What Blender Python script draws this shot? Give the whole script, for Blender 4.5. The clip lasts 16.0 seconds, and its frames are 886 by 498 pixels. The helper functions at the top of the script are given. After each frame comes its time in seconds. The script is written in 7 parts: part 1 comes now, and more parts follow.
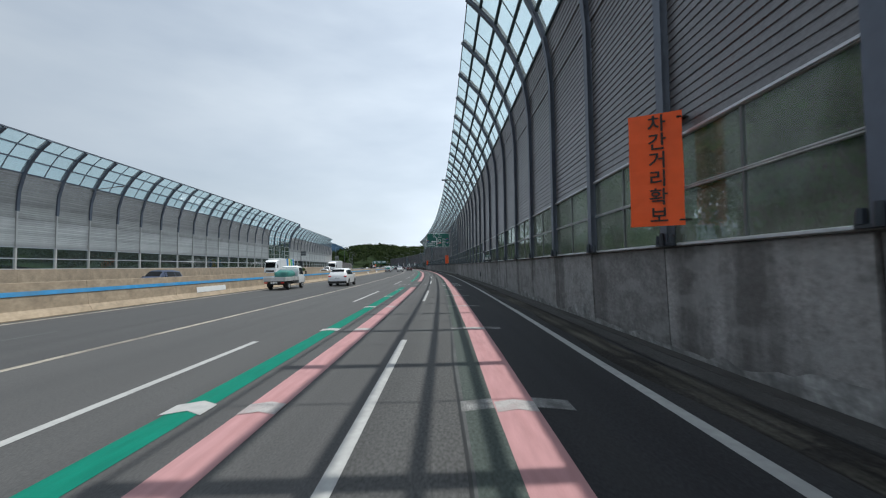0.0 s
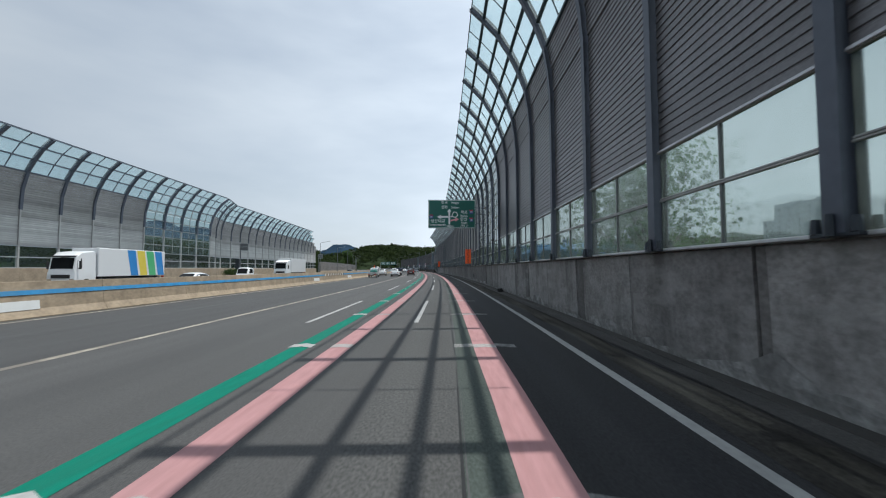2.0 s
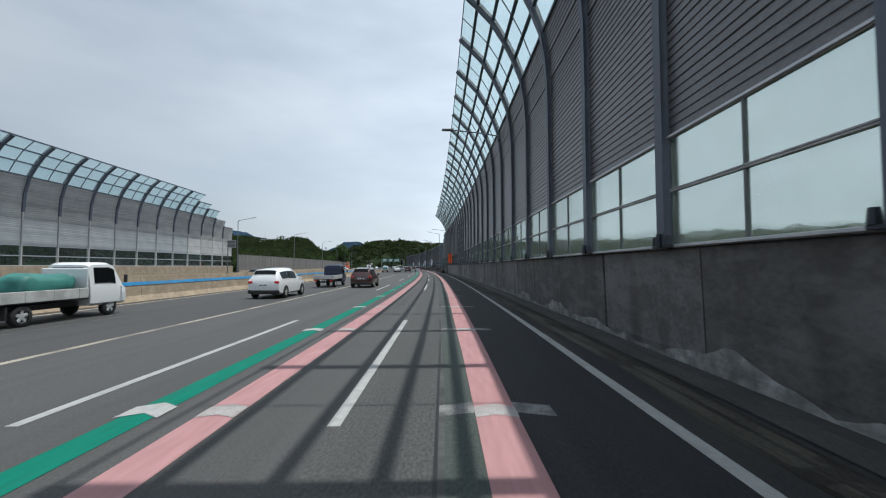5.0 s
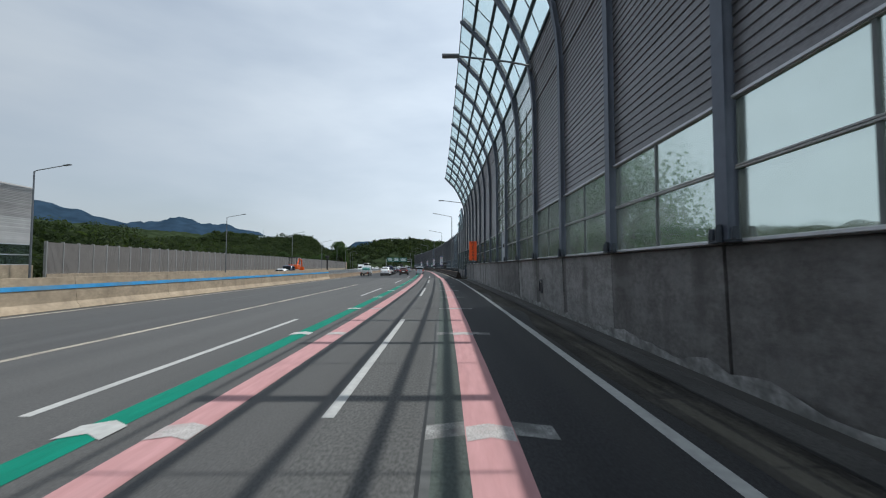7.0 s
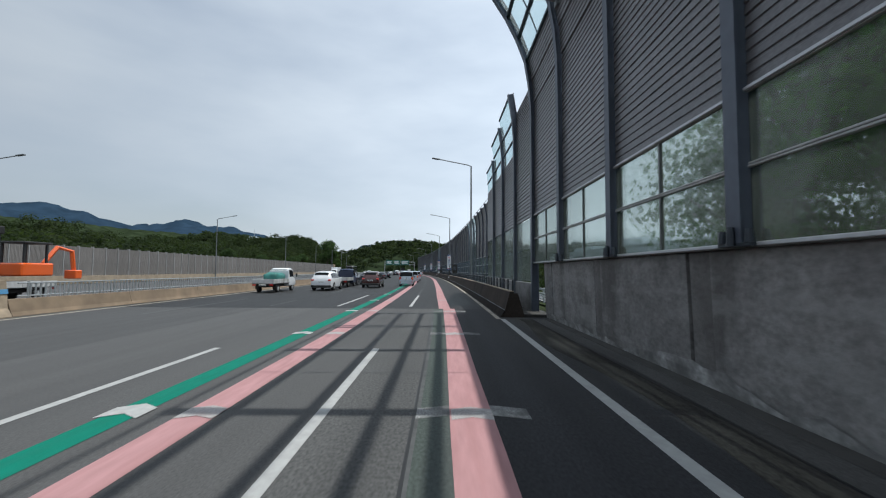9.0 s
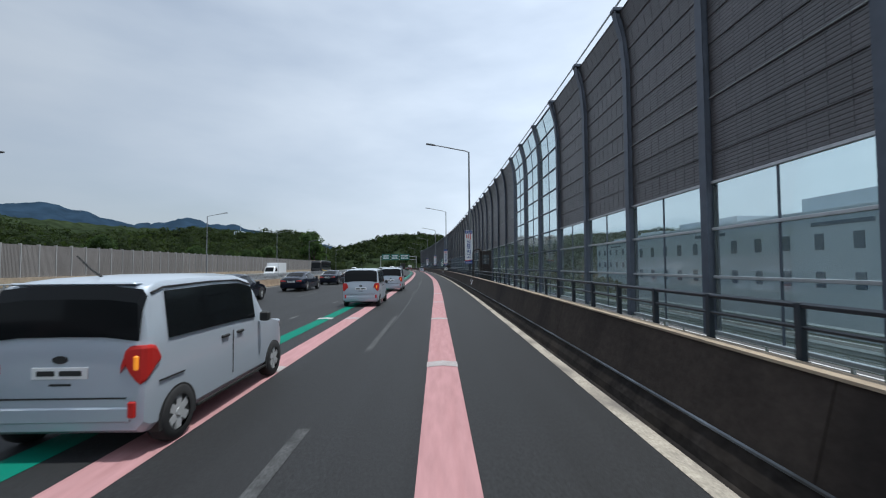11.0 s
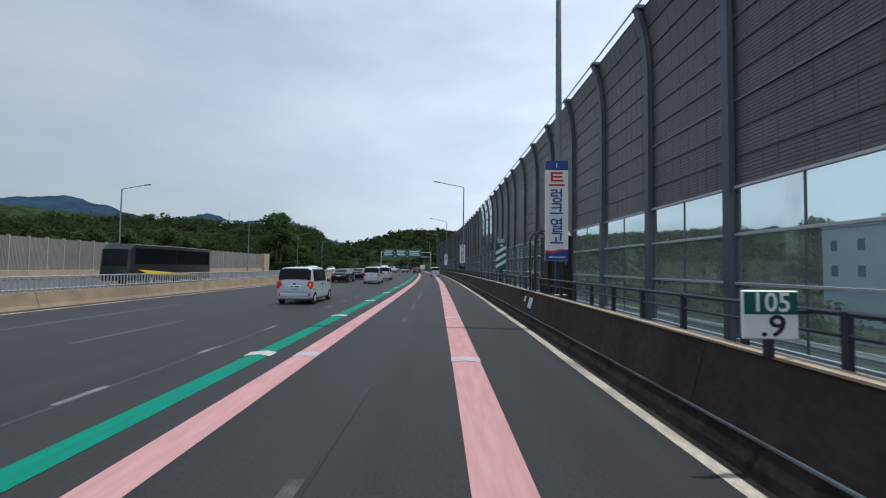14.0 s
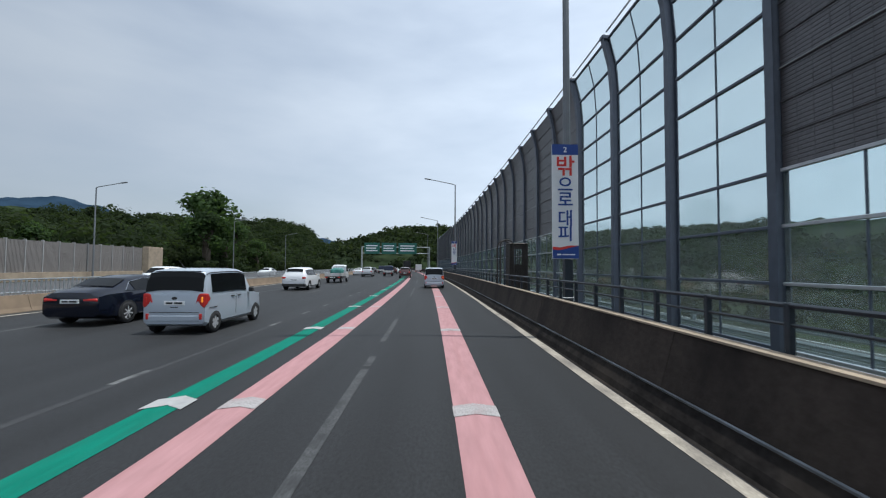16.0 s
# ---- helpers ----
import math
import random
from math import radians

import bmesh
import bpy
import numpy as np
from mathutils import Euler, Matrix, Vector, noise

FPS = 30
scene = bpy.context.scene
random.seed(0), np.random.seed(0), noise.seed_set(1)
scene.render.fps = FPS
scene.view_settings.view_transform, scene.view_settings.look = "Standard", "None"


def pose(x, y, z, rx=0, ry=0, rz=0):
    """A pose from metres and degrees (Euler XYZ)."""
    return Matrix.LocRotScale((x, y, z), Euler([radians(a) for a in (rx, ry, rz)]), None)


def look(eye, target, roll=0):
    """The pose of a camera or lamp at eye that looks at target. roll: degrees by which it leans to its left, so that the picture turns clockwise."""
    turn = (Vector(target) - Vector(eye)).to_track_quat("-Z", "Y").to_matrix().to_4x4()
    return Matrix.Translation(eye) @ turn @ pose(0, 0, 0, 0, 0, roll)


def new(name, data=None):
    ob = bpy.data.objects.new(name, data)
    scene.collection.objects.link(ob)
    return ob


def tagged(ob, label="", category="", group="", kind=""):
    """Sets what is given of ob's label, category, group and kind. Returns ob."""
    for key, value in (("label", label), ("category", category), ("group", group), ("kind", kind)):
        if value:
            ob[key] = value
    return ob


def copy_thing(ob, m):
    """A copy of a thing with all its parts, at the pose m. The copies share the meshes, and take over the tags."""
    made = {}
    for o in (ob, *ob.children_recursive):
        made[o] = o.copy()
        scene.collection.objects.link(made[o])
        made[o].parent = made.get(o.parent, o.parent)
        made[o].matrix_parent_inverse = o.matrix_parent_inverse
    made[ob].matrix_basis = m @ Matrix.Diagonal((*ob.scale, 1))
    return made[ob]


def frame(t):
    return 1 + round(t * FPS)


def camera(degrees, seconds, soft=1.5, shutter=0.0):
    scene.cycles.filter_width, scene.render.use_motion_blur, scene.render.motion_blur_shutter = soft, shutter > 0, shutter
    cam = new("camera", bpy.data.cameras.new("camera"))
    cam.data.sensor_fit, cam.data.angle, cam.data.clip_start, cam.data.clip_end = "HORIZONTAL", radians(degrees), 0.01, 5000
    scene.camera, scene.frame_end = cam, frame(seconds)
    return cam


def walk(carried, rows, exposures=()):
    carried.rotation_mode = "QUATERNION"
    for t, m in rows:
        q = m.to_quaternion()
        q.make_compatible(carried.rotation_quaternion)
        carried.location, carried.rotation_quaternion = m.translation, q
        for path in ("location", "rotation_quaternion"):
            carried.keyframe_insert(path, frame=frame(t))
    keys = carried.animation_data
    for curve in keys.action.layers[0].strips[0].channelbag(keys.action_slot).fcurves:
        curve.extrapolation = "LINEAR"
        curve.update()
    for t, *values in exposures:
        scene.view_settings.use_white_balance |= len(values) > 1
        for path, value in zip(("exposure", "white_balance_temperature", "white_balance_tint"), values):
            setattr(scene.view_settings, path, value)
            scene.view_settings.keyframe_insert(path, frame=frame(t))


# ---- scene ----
cam = camera(95.18, 16.0, soft=1.15, shutter=0.04)
R = 1638.1  # radius of the road's left-hand bend


def P(s, u, z=0.0):
    """s metres along the road, u across it (right is positive), z up."""
    a = s / R
    return Vector((-R + (R + u) * math.cos(a), (R + u) * math.sin(a), z))


def at(s, u, z=0.0, rz=0.0):
    """A pose on the road: local y runs along it, x to its right."""
    return Matrix.Translation(P(s, u, z)) @ Matrix.Rotation(s / R + radians(rz), 4, "Z")


PATH = [  # seconds, along the road, across it, then turn, tilt and lean in degrees
    (0.0, -0.00, 0.000, 0.291, 2.416, -0.605),
    (0.5, 11.83, 0.066, 0.411, 2.625, -0.587),
    (1.0, 23.71, 0.019, 0.534, 2.601, -0.482),
    (1.5, 35.61, 0.022, 0.626, 2.559, -0.230),
    (2.0, 47.44, 0.048, 0.826, 2.742, -0.115),
    (2.5, 59.12, 0.060, 0.865, 2.639, -0.191),
    (3.0, 70.66, 0.088, 0.731, 2.515, -0.266),
    (3.5, 82.09, 0.119, 0.539, 2.499, -0.280),
    (4.0, 93.49, 0.123, 0.500, 2.326, -0.152),
    (4.5, 104.91, 0.175, 0.393, 2.432, -0.129),
    (5.0, 116.37, 0.255, 0.245, 2.448, -0.087),
    (5.5, 127.86, 0.340, 0.123, 2.473, -0.071),
    (6.0, 139.36, 0.408, 0.090, 2.508, -0.073),
    (6.5, 150.82, 0.436, 0.223, 2.454, -0.092),
    (7.0, 162.22, 0.409, 0.483, 2.490, 0.076),
    (7.5, 173.52, 0.391, 0.615, 2.543, 0.116),
    (8.0, 184.68, 0.421, 0.452, 2.667, 0.313),
    (8.5, 195.73, 0.495, 0.236, 3.006, 0.594),
    (9.0, 206.68, 0.509, 0.053, 3.094, 0.373),
    (9.5, 217.54, 0.537, -0.199, 2.920, 0.151),
    (10.0, 228.34, 0.550, -0.439, 2.776, -0.022),
    (10.5, 239.08, 0.534, -0.605, 2.638, -0.204),
    (11.0, 249.80, 0.472, -0.620, 2.449, -0.417),
    (11.5, 260.51, 0.360, -0.552, 2.497, -0.360),
    (12.0, 271.22, 0.281, -0.543, 2.314, -0.249),
    (12.5, 281.94, 0.232, -0.646, 2.401, 0.042),
    (13.0, 292.66, 0.207, -0.526, 2.538, 0.438),
    (13.5, 303.33, 0.177, -0.076, 2.588, 0.574),
    (14.0, 313.92, 0.166, -0.068, 2.544, 0.704),
    (14.5, 324.41, 0.154, -0.352, 2.581, 0.644),
    (15.0, 334.73, 0.149, -0.828, 2.486, 0.510),
    (15.5, 345.20, 0.127, -1.008, 2.617, 0.540),
    (16.0, 355.50, 0.129, -1.428, 2.518, 0.319),
]


def eye_pose(s, u, turn, tilt, lean):
    a, b = s / R + radians(turn), radians(tilt)
    e = P(s, u, 1.8)
    d = Vector((-math.sin(a) * math.cos(b), math.cos(a) * math.cos(b), math.sin(b)))
    return look(e, e + d, lean)


walk(cam, [(t, eye_pose(s, u, a, b, c)) for t, s, u, a, b, c in PATH], [(0.0, 0.0, 6280, 6), (8.7, 0.0, 6250, 6), (10.8, 0.0, 6080, 7), (16.0, 0.0, 6060, 7)])

# ---- sky and sun ----
SUN_EL, SUN_AZ = radians(74.2), 0.15  # the sun stands over the right-hand barrier
wd = bpy.data.worlds.new("sky")
scene.world = wd
wd.use_nodes = True
nt = wd.node_tree
nt.nodes.clear()
sky = nt.nodes.new("ShaderNodeTexSky")
sky.sky_type, sky.sun_disc = "NISHITA", False
sky.sun_elevation, sky.sun_rotation = SUN_EL, math.pi / 2 - SUN_AZ
sky.air_density, sky.dust_density, sky.ozone_density = 1.2, 2.5, 1.2
tc = nt.nodes.new("ShaderNodeTexCoord")
mp = nt.nodes.new("ShaderNodeMapping")
mp.inputs["Scale"].default_value = (1.0, 1.0, 3.2)
mp.inputs["Rotation"].default_value = (0.25, 0.3, 0.4)
nz = nt.nodes.new("ShaderNodeTexNoise")
nz.inputs["Scale"].default_value, nz.inputs["Detail"].default_value, nz.inputs["Roughness"].default_value = 1.5, 5, 0.5
cr = nt.nodes.new("ShaderNodeMapRange")
cr.inputs["From Min"].default_value, cr.inputs["From Max"].default_value = 0.34, 0.66
cr.inputs["To Min"].default_value, cr.inputs["To Max"].default_value = 0.56, 0.97
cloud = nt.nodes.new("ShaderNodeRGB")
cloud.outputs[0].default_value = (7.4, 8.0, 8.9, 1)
mix = nt.nodes.new("ShaderNodeMix")
mix.data_type = "RGBA"
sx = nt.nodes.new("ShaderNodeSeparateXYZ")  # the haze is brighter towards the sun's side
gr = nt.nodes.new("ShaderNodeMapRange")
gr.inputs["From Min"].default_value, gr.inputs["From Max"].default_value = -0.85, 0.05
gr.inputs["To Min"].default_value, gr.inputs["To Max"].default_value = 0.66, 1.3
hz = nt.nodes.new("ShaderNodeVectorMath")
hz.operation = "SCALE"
bg = nt.nodes.new("ShaderNodeBackground")
bg.inputs["Strength"].default_value = 0.1
out = nt.nodes.new("ShaderNodeOutputWorld")
nt.links.new(tc.outputs["Generated"], mp.inputs["Vector"])
nt.links.new(mp.outputs[0], nz.inputs["Vector"])
nt.links.new(nz.outputs["Fac"], cr.inputs["Value"])
nt.links.new(cr.outputs[0], mix.inputs[0])
nt.links.new(sky.outputs[0], mix.inputs[6])
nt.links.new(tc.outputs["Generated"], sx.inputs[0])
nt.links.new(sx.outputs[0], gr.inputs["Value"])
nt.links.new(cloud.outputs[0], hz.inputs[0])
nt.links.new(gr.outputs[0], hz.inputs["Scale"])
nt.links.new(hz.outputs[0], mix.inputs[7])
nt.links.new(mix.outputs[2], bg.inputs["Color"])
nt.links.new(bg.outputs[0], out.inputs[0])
sl = bpy.data.lights.new("sun", "SUN")
sl.energy, sl.angle, sl.color = 3.7, radians(0.45), (1.0, 0.96, 0.9)
sun = new("sun", sl)
sun_dir = Vector((math.cos(SUN_AZ) * math.cos(SUN_EL), math.sin(SUN_AZ) * math.cos(SUN_EL), math.sin(SUN_EL)))
sun.matrix_world = look(sun_dir * 50, (0, 0, 0))


# ---- materials ----
def material(name, col, rough=0.7, metal=0.0, var=0.2, scale=6.0, bump=0.0, bscale=60.0, coords="Object", stretch=(1, 1, 1), stain=0.0, stain_scale=0.6, stain_stretch=(1, 1, 1), stain_col=(0.03, 0.03, 0.03), rnd=0.0, spec=0.5, grain=0.0, gscale=45.0, srange=(0.48, 0.72), patch=0.0, patch_scale=0.9, patch_col=(0.3, 0.3, 0.3), patch_stretch=(1, 1, 1)):
    """Base colour with fine grain, broad stains and relief."""
    m = bpy.data.materials.new(name)
    m.use_nodes = True
    n, l = m.node_tree.nodes, m.node_tree.links
    b = n["Principled BSDF"]
    b.inputs["Roughness"].default_value, b.inputs["Metallic"].default_value = rough, metal
    b.inputs["Specular IOR Level"].default_value = spec
    tcn = n.new("ShaderNodeTexCoord")
    src = tcn.outputs[coords]
    if coords == "World":
        src = None

    def vec(st):
        mpn = n.new("ShaderNodeMapping")
        mpn.inputs["Scale"].default_value = st
        l.new(src, mpn.inputs["Vector"])
        return mpn.outputs[0]

    def noise_node(sc, st, detail=4):
        q = n.new("ShaderNodeTexNoise")
        q.inputs["Scale"].default_value, q.inputs["Detail"].default_value = sc, detail
        l.new(vec(st), q.inputs["Vector"])
        return q.outputs["Fac"]

    g = n.new("ShaderNodeMapRange")
    g.inputs["From Min"].default_value, g.inputs["From Max"].default_value = 0.3, 0.7
    g.inputs["To Min"].default_value, g.inputs["To Max"].default_value = 1 - var, 1 + var
    l.new(noise_node(scale, stretch), g.inputs["Value"])
    fac = g.outputs[0]
    if grain:
        gg = n.new("ShaderNodeMapRange")
        gg.inputs["From Min"].default_value, gg.inputs["From Max"].default_value = 0.32, 0.68
        gg.inputs["To Min"].default_value, gg.inputs["To Max"].default_value = 1 - grain, 1 + grain
        l.new(noise_node(gscale, (1, 0.6, 1), 3), gg.inputs["Value"])
        gm = n.new("ShaderNodeMath")
        gm.operation = "MULTIPLY"
        l.new(fac, gm.inputs[0])
        l.new(gg.outputs[0], gm.inputs[1])
        fac = gm.outputs[0]
    if rnd:
        oi = n.new("ShaderNodeObjectInfo")
        r = n.new("ShaderNodeMapRange")
        r.inputs["To Min"].default_value, r.inputs["To Max"].default_value = 1 - rnd, 1 + rnd
        l.new(oi.outputs["Random"], r.inputs["Value"])
        mm = n.new("ShaderNodeMath")
        mm.operation = "MULTIPLY"
        l.new(fac, mm.inputs[0])
        l.new(r.outputs[0], mm.inputs[1])
        fac = mm.outputs[0]
    sc = n.new("ShaderNodeVectorMath")
    sc.operation = "SCALE"
    sc.inputs[0].default_value = col
    l.new(fac, sc.inputs["Scale"])
    colour = sc.outputs[0]
    if stain:
        s = n.new("ShaderNodeMapRange")
        s.inputs["From Min"].default_value, s.inputs["From Max"].default_value = srange
        s.inputs["To Max"].default_value = stain
        l.new(noise_node(stain_scale, stain_stretch, 6), s.inputs["Value"])
        mx = n.new("ShaderNodeMix")
        mx.data_type = "RGBA"
        mx.inputs[7].default_value = (*stain_col, 1)
        l.new(s.outputs[0], mx.inputs[0])
        l.new(colour, mx.inputs[6])
        colour = mx.outputs[2]
    if patch:
        s2 = n.new("ShaderNodeMapRange")
        s2.inputs["From Min"].default_value, s2.inputs["From Max"].default_value = 0.52, 0.62
        s2.inputs["To Max"].default_value = patch
        l.new(noise_node(patch_scale, patch_stretch, 5), s2.inputs["Value"])
        m2 = n.new("ShaderNodeMix")
        m2.data_type = "RGBA"
        m2.inputs[7].default_value = (*patch_col, 1)
        l.new(s2.outputs[0], m2.inputs[0])
        l.new(colour, m2.inputs[6])
        colour = m2.outputs[2]
    l.new(colour, b.inputs["Base Color"])
    if bump:
        bp = n.new("ShaderNodeBump")
        bp.inputs["Strength"].default_value, bp.inputs["Distance"].default_value = bump, 0.01
        l.new(noise_node(bscale, (1, 1, 1)), bp.inputs["Height"])
        l.new(bp.outputs[0], b.inputs["Normal"])
    return m


def pane_material(name, tint, milky, milk_col, gloss=0.08, blur=0.0):
    """A weathered clear sheet: mostly see-through, partly milky, a little shiny."""
    m = bpy.data.materials.new(name)
    m.use_nodes = True
    n, l = m.node_tree.nodes, m.node_tree.links
    n.clear()
    o = n.new("ShaderNodeOutputMaterial")
    tr = n.new("ShaderNodeBsdfTransparent")
    tr.inputs[0].default_value = (*tint, 1)
    if blur:  # scuffed sheet: what lies behind is seen softly
        rf = n.new("ShaderNodeBsdfRefraction")
        rf.inputs["Color"].default_value = (*tint, 1)
        rf.inputs["Roughness"].default_value, rf.inputs["IOR"].default_value = 0.2, 1.05
        bx = n.new("ShaderNodeMixShader")
        bx.inputs[0].default_value = blur
        l.new(tr.outputs[0], bx.inputs[1])
        l.new(rf.outputs[0], bx.inputs[2])
        tr = bx
    tl = n.new("ShaderNodeBsdfTranslucent")
    tl.inputs[0].default_value = (*milk_col, 1)
    gl = n.new("ShaderNodeBsdfGlossy")
    gl.inputs["Roughness"].default_value = 0.08
    tcn = n.new("ShaderNodeTexCoord")
    q = n.new("ShaderNodeTexNoise")
    q.inputs["Scale"].default_value, q.inputs["Detail"].default_value = 1.6, 5
    r = n.new("ShaderNodeMapRange")
    r.inputs["From Min"].default_value, r.inputs["From Max"].default_value = 0.3, 0.7
    r.inputs["To Min"].default_value, r.inputs["To Max"].default_value = milky * 0.7, milky * 1.3
    a, c = n.new("ShaderNodeMixShader"), n.new("ShaderNodeMixShader")
    lw = n.new("ShaderNodeLayerWeight")
    lw.inputs["Blend"].default_value = 0.25
    gm = n.new("ShaderNodeMath")
    gm.operation = "MULTIPLY"
    gm.inputs[1].default_value = gloss * 4
    l.new(lw.outputs["Fresnel"], gm.inputs[0])
    l.new(tcn.outputs["Object"], q.inputs["Vector"])
    l.new(q.outputs["Fac"], r.inputs["Value"])
    l.new(r.outputs[0], a.inputs[0])
    l.new(tr.outputs[0], a.inputs[1])
    l.new(tl.outputs[0], a.inputs[2])
    l.new(gm.outputs[0], c.inputs[0])
    l.new(a.outputs[0], c.inputs[1])
    l.new(gl.outputs[0], c.inputs[2])
    l.new(c.outputs[0], o.inputs[0])
    return m


def lamp_material(name, col, strength):
    m = bpy.data.materials.new(name)
    m.use_nodes = True
    b = m.node_tree.nodes["Principled BSDF"]
    b.inputs["Base Color"].default_value = (*col, 1)
    b.inputs["Emission Color"].default_value, b.inputs["Emission Strength"].default_value = (*col, 1), strength
    return m


def paint(name, col, rough=0.25, metal=0.0, coat=0.6):
    m = bpy.data.materials.new(name)
    m.use_nodes = True
    b = m.node_tree.nodes["Principled BSDF"]
    b.inputs["Base Color"].default_value = (*col, 1)
    b.inputs["Roughness"].default_value, b.inputs["Metallic"].default_value = rough, metal
    b.inputs["Coat Weight"].default_value, b.inputs["Coat Roughness"].default_value = coat, 0.08
    return m


M_road = material("asphalt", (0.064, 0.063, 0.0634), 0.85, grain=0.28, var=0.12, scale=1.2, coords="UV", stretch=(1.6, 0.04, 1), bump=0.5, bscale=55, stain=0.35, stain_scale=0.5, stain_stretch=(1.5, 0.12, 1), stain_col=(0.038, 0.038, 0.04))
# Asphalt colour lowered to carry the louvers' shade beside the pink line.
M_shadelane = material("blacktop", (0.0215, 0.0215, 0.0245), 0.8, grain=0.35, gscale=30, spec=0.3, var=0.25, scale=1.2, coords="UV", stretch=(1.6, 0.05, 1), bump=0.4, bscale=50, stain=0.5, stain_scale=0.7, stain_stretch=(1.4, 0.12, 1), stain_col=(0.04, 0.039, 0.038))
M_greenstrip = material("faded_green_asphalt", (0.046, 0.06, 0.053), 0.85, grain=0.35, gscale=30, var=0.2, scale=1.5, coords="UV", stretch=(1.6, 0.06, 1), bump=0.5, bscale=50, stain=0.5, stain_scale=0.8, stain_stretch=(1.5, 0.15, 1), stain_col=(0.05, 0.05, 0.051))
M_road2 = material("worn_asphalt", (0.063, 0.0626, 0.0623), 0.85, grain=0.4, gscale=30, var=0.14, scale=1.2, coords="UV", stretch=(1.6, 0.04, 1), bump=0.5, bscale=55, stain=0.45, stain_scale=0.6, stain_stretch=(1.5, 0.1, 1), stain_col=(0.03, 0.03, 0.032))
M_bus = material("bus_lane_asphalt", (0.05, 0.0497, 0.0505), 0.85, grain=0.28, var=0.14, scale=1.2, coords="UV", stretch=(1.6, 0.04, 1), bump=0.5, bscale=55, stain=0.4, stain_scale=0.5, stain_stretch=(1.5, 0.1, 1), stain_col=(0.034, 0.034, 0.036))
M_shoulder = material("shoulder_asphalt", (0.025, 0.025, 0.028), 0.85, grain=0.35, gscale=30, spec=0.3, var=0.2, scale=1.5, coords="UV", stretch=(1.6, 0.06, 1), bump=0.5, bscale=50, stain=0.5, stain_scale=0.8, stain_stretch=(1.2, 0.2, 1), stain_col=(0.06, 0.056, 0.05))
M_new = material("new_asphalt", (0.0104, 0.0111, 0.0123), 0.74, grain=0.55, gscale=32, spec=0.45, var=0.3, scale=1.2, coords="UV", stretch=(1.6, 0.04, 1), bump=0.5, bscale=55, stain=0.7, stain_scale=0.6, stain_stretch=(1.6, 0.07, 1), stain_col=(0.0165, 0.0172, 0.0186))
M_white = material("road_paint_white", (0.35, 0.35, 0.345), 0.7, var=0.12, scale=8, coords="UV", stain=0.45, stain_scale=3.0, stain_stretch=(1, 0.35, 1), stain_col=(0.2, 0.2, 0.2), bump=0.3)
M_old = material("road_paint_worn", (0.066, 0.068, 0.069), 0.8, var=0.2, scale=8, coords="UV", stain=0.85, stain_scale=3.0, stain_stretch=(1, 0.5, 1), stain_col=(0.025, 0.026, 0.027), bump=0.3)
M_wornwhite = material("road_paint_rubbed", (0.2, 0.2, 0.198), 0.85, var=0.3, scale=6, coords="UV", stain=0.9, stain_scale=3.0, stain_stretch=(1, 0.6, 1), stain_col=(0.07, 0.07, 0.07), srange=(0.4, 0.6), grain=0.4)
M_faint = material("road_paint_faint", (0.05, 0.052, 0.054), 0.85, var=0.3, scale=6, coords="UV", stain=0.9, stain_scale=4.0, stain_stretch=(1, 0.6, 1), stain_col=(0.02, 0.021, 0.023), grain=0.4)
M_dash = material("road_paint_scuffed", (0.13, 0.132, 0.133), 0.8, var=0.25, scale=6, coords="UV", stain=0.8, stain_scale=3.0, stain_stretch=(1, 0.6, 1), stain_col=(0.04, 0.041, 0.043), srange=(0.42, 0.62), grain=0.35, spec=0.2)
M_ghost = material("ground_off_paint", (0.028, 0.029, 0.031), 0.85, var=0.3, scale=6, coords="UV", stain=0.9, stain_scale=1.0, stain_stretch=(1, 0.2, 1), stain_col=(0.019, 0.02, 0.022), grain=0.4)
M_cream = material("road_paint_cream", (0.34, 0.305, 0.25), 0.75, var=0.2, scale=8, coords="UV", stain=0.85, stain_scale=2.2, stain_stretch=(1, 0.35, 1), stain_col=(0.13, 0.115, 0.1), srange=(0.45, 0.65), grain=0.25, bump=0.3)
M_tick = material("road_paint_tick", (0.33, 0.31, 0.305), 0.8, var=0.15, scale=8, coords="UV", stain=0.6, stain_scale=4.0, stain_col=(0.26, 0.19, 0.19), grain=0.2)
M_pink = material("road_paint_pink", (0.385, 0.212, 0.218), 0.8, spec=0.2, var=0.1, scale=5, coords="UV", stretch=(2, 0.3, 1), stain=0.3, stain_scale=2.0, stain_stretch=(3, 0.15, 1), stain_col=(0.3, 0.14, 0.14), bump=0.3)
M_green = material("road_paint_green", (0.004, 0.152, 0.105), 0.8, spec=0.15, var=0.12, scale=5, coords="UV", stretch=(2, 0.3, 1), stain=0.35, stain_scale=2.0, stain_stretch=(3, 0.15, 1), stain_col=(0.02, 0.115, 0.082), bump=0.3)
M_seam = material("tar_seam", (0.009, 0.009, 0.0095), 0.6, var=0.2, coords="UV")
CONC = dict(rough=0.72, var=0.22, scale=2.6, bump=0.5, bscale=30, stain_scale=1.2, stain_stretch=(1, 0.75, 0.12), stain_col=(0.055, 0.052, 0.05), grain=0.2, gscale=14, spec=0.45, patch_scale=1.5, patch_stretch=(1, 0.5, 1.5))
M_conc = material("barrier_concrete", (0.205, 0.2, 0.196), stain=0.7, srange=(0.53, 0.66), rnd=0.25, patch=0.4, patch_col=(0.29, 0.288, 0.282), **CONC)
M_soaked = material("soaked_concrete", (0.115, 0.111, 0.108), stain=0.6, srange=(0.45, 0.65), rnd=0.35, patch=0.5, patch_col=(0.13, 0.127, 0.123), **CONC)
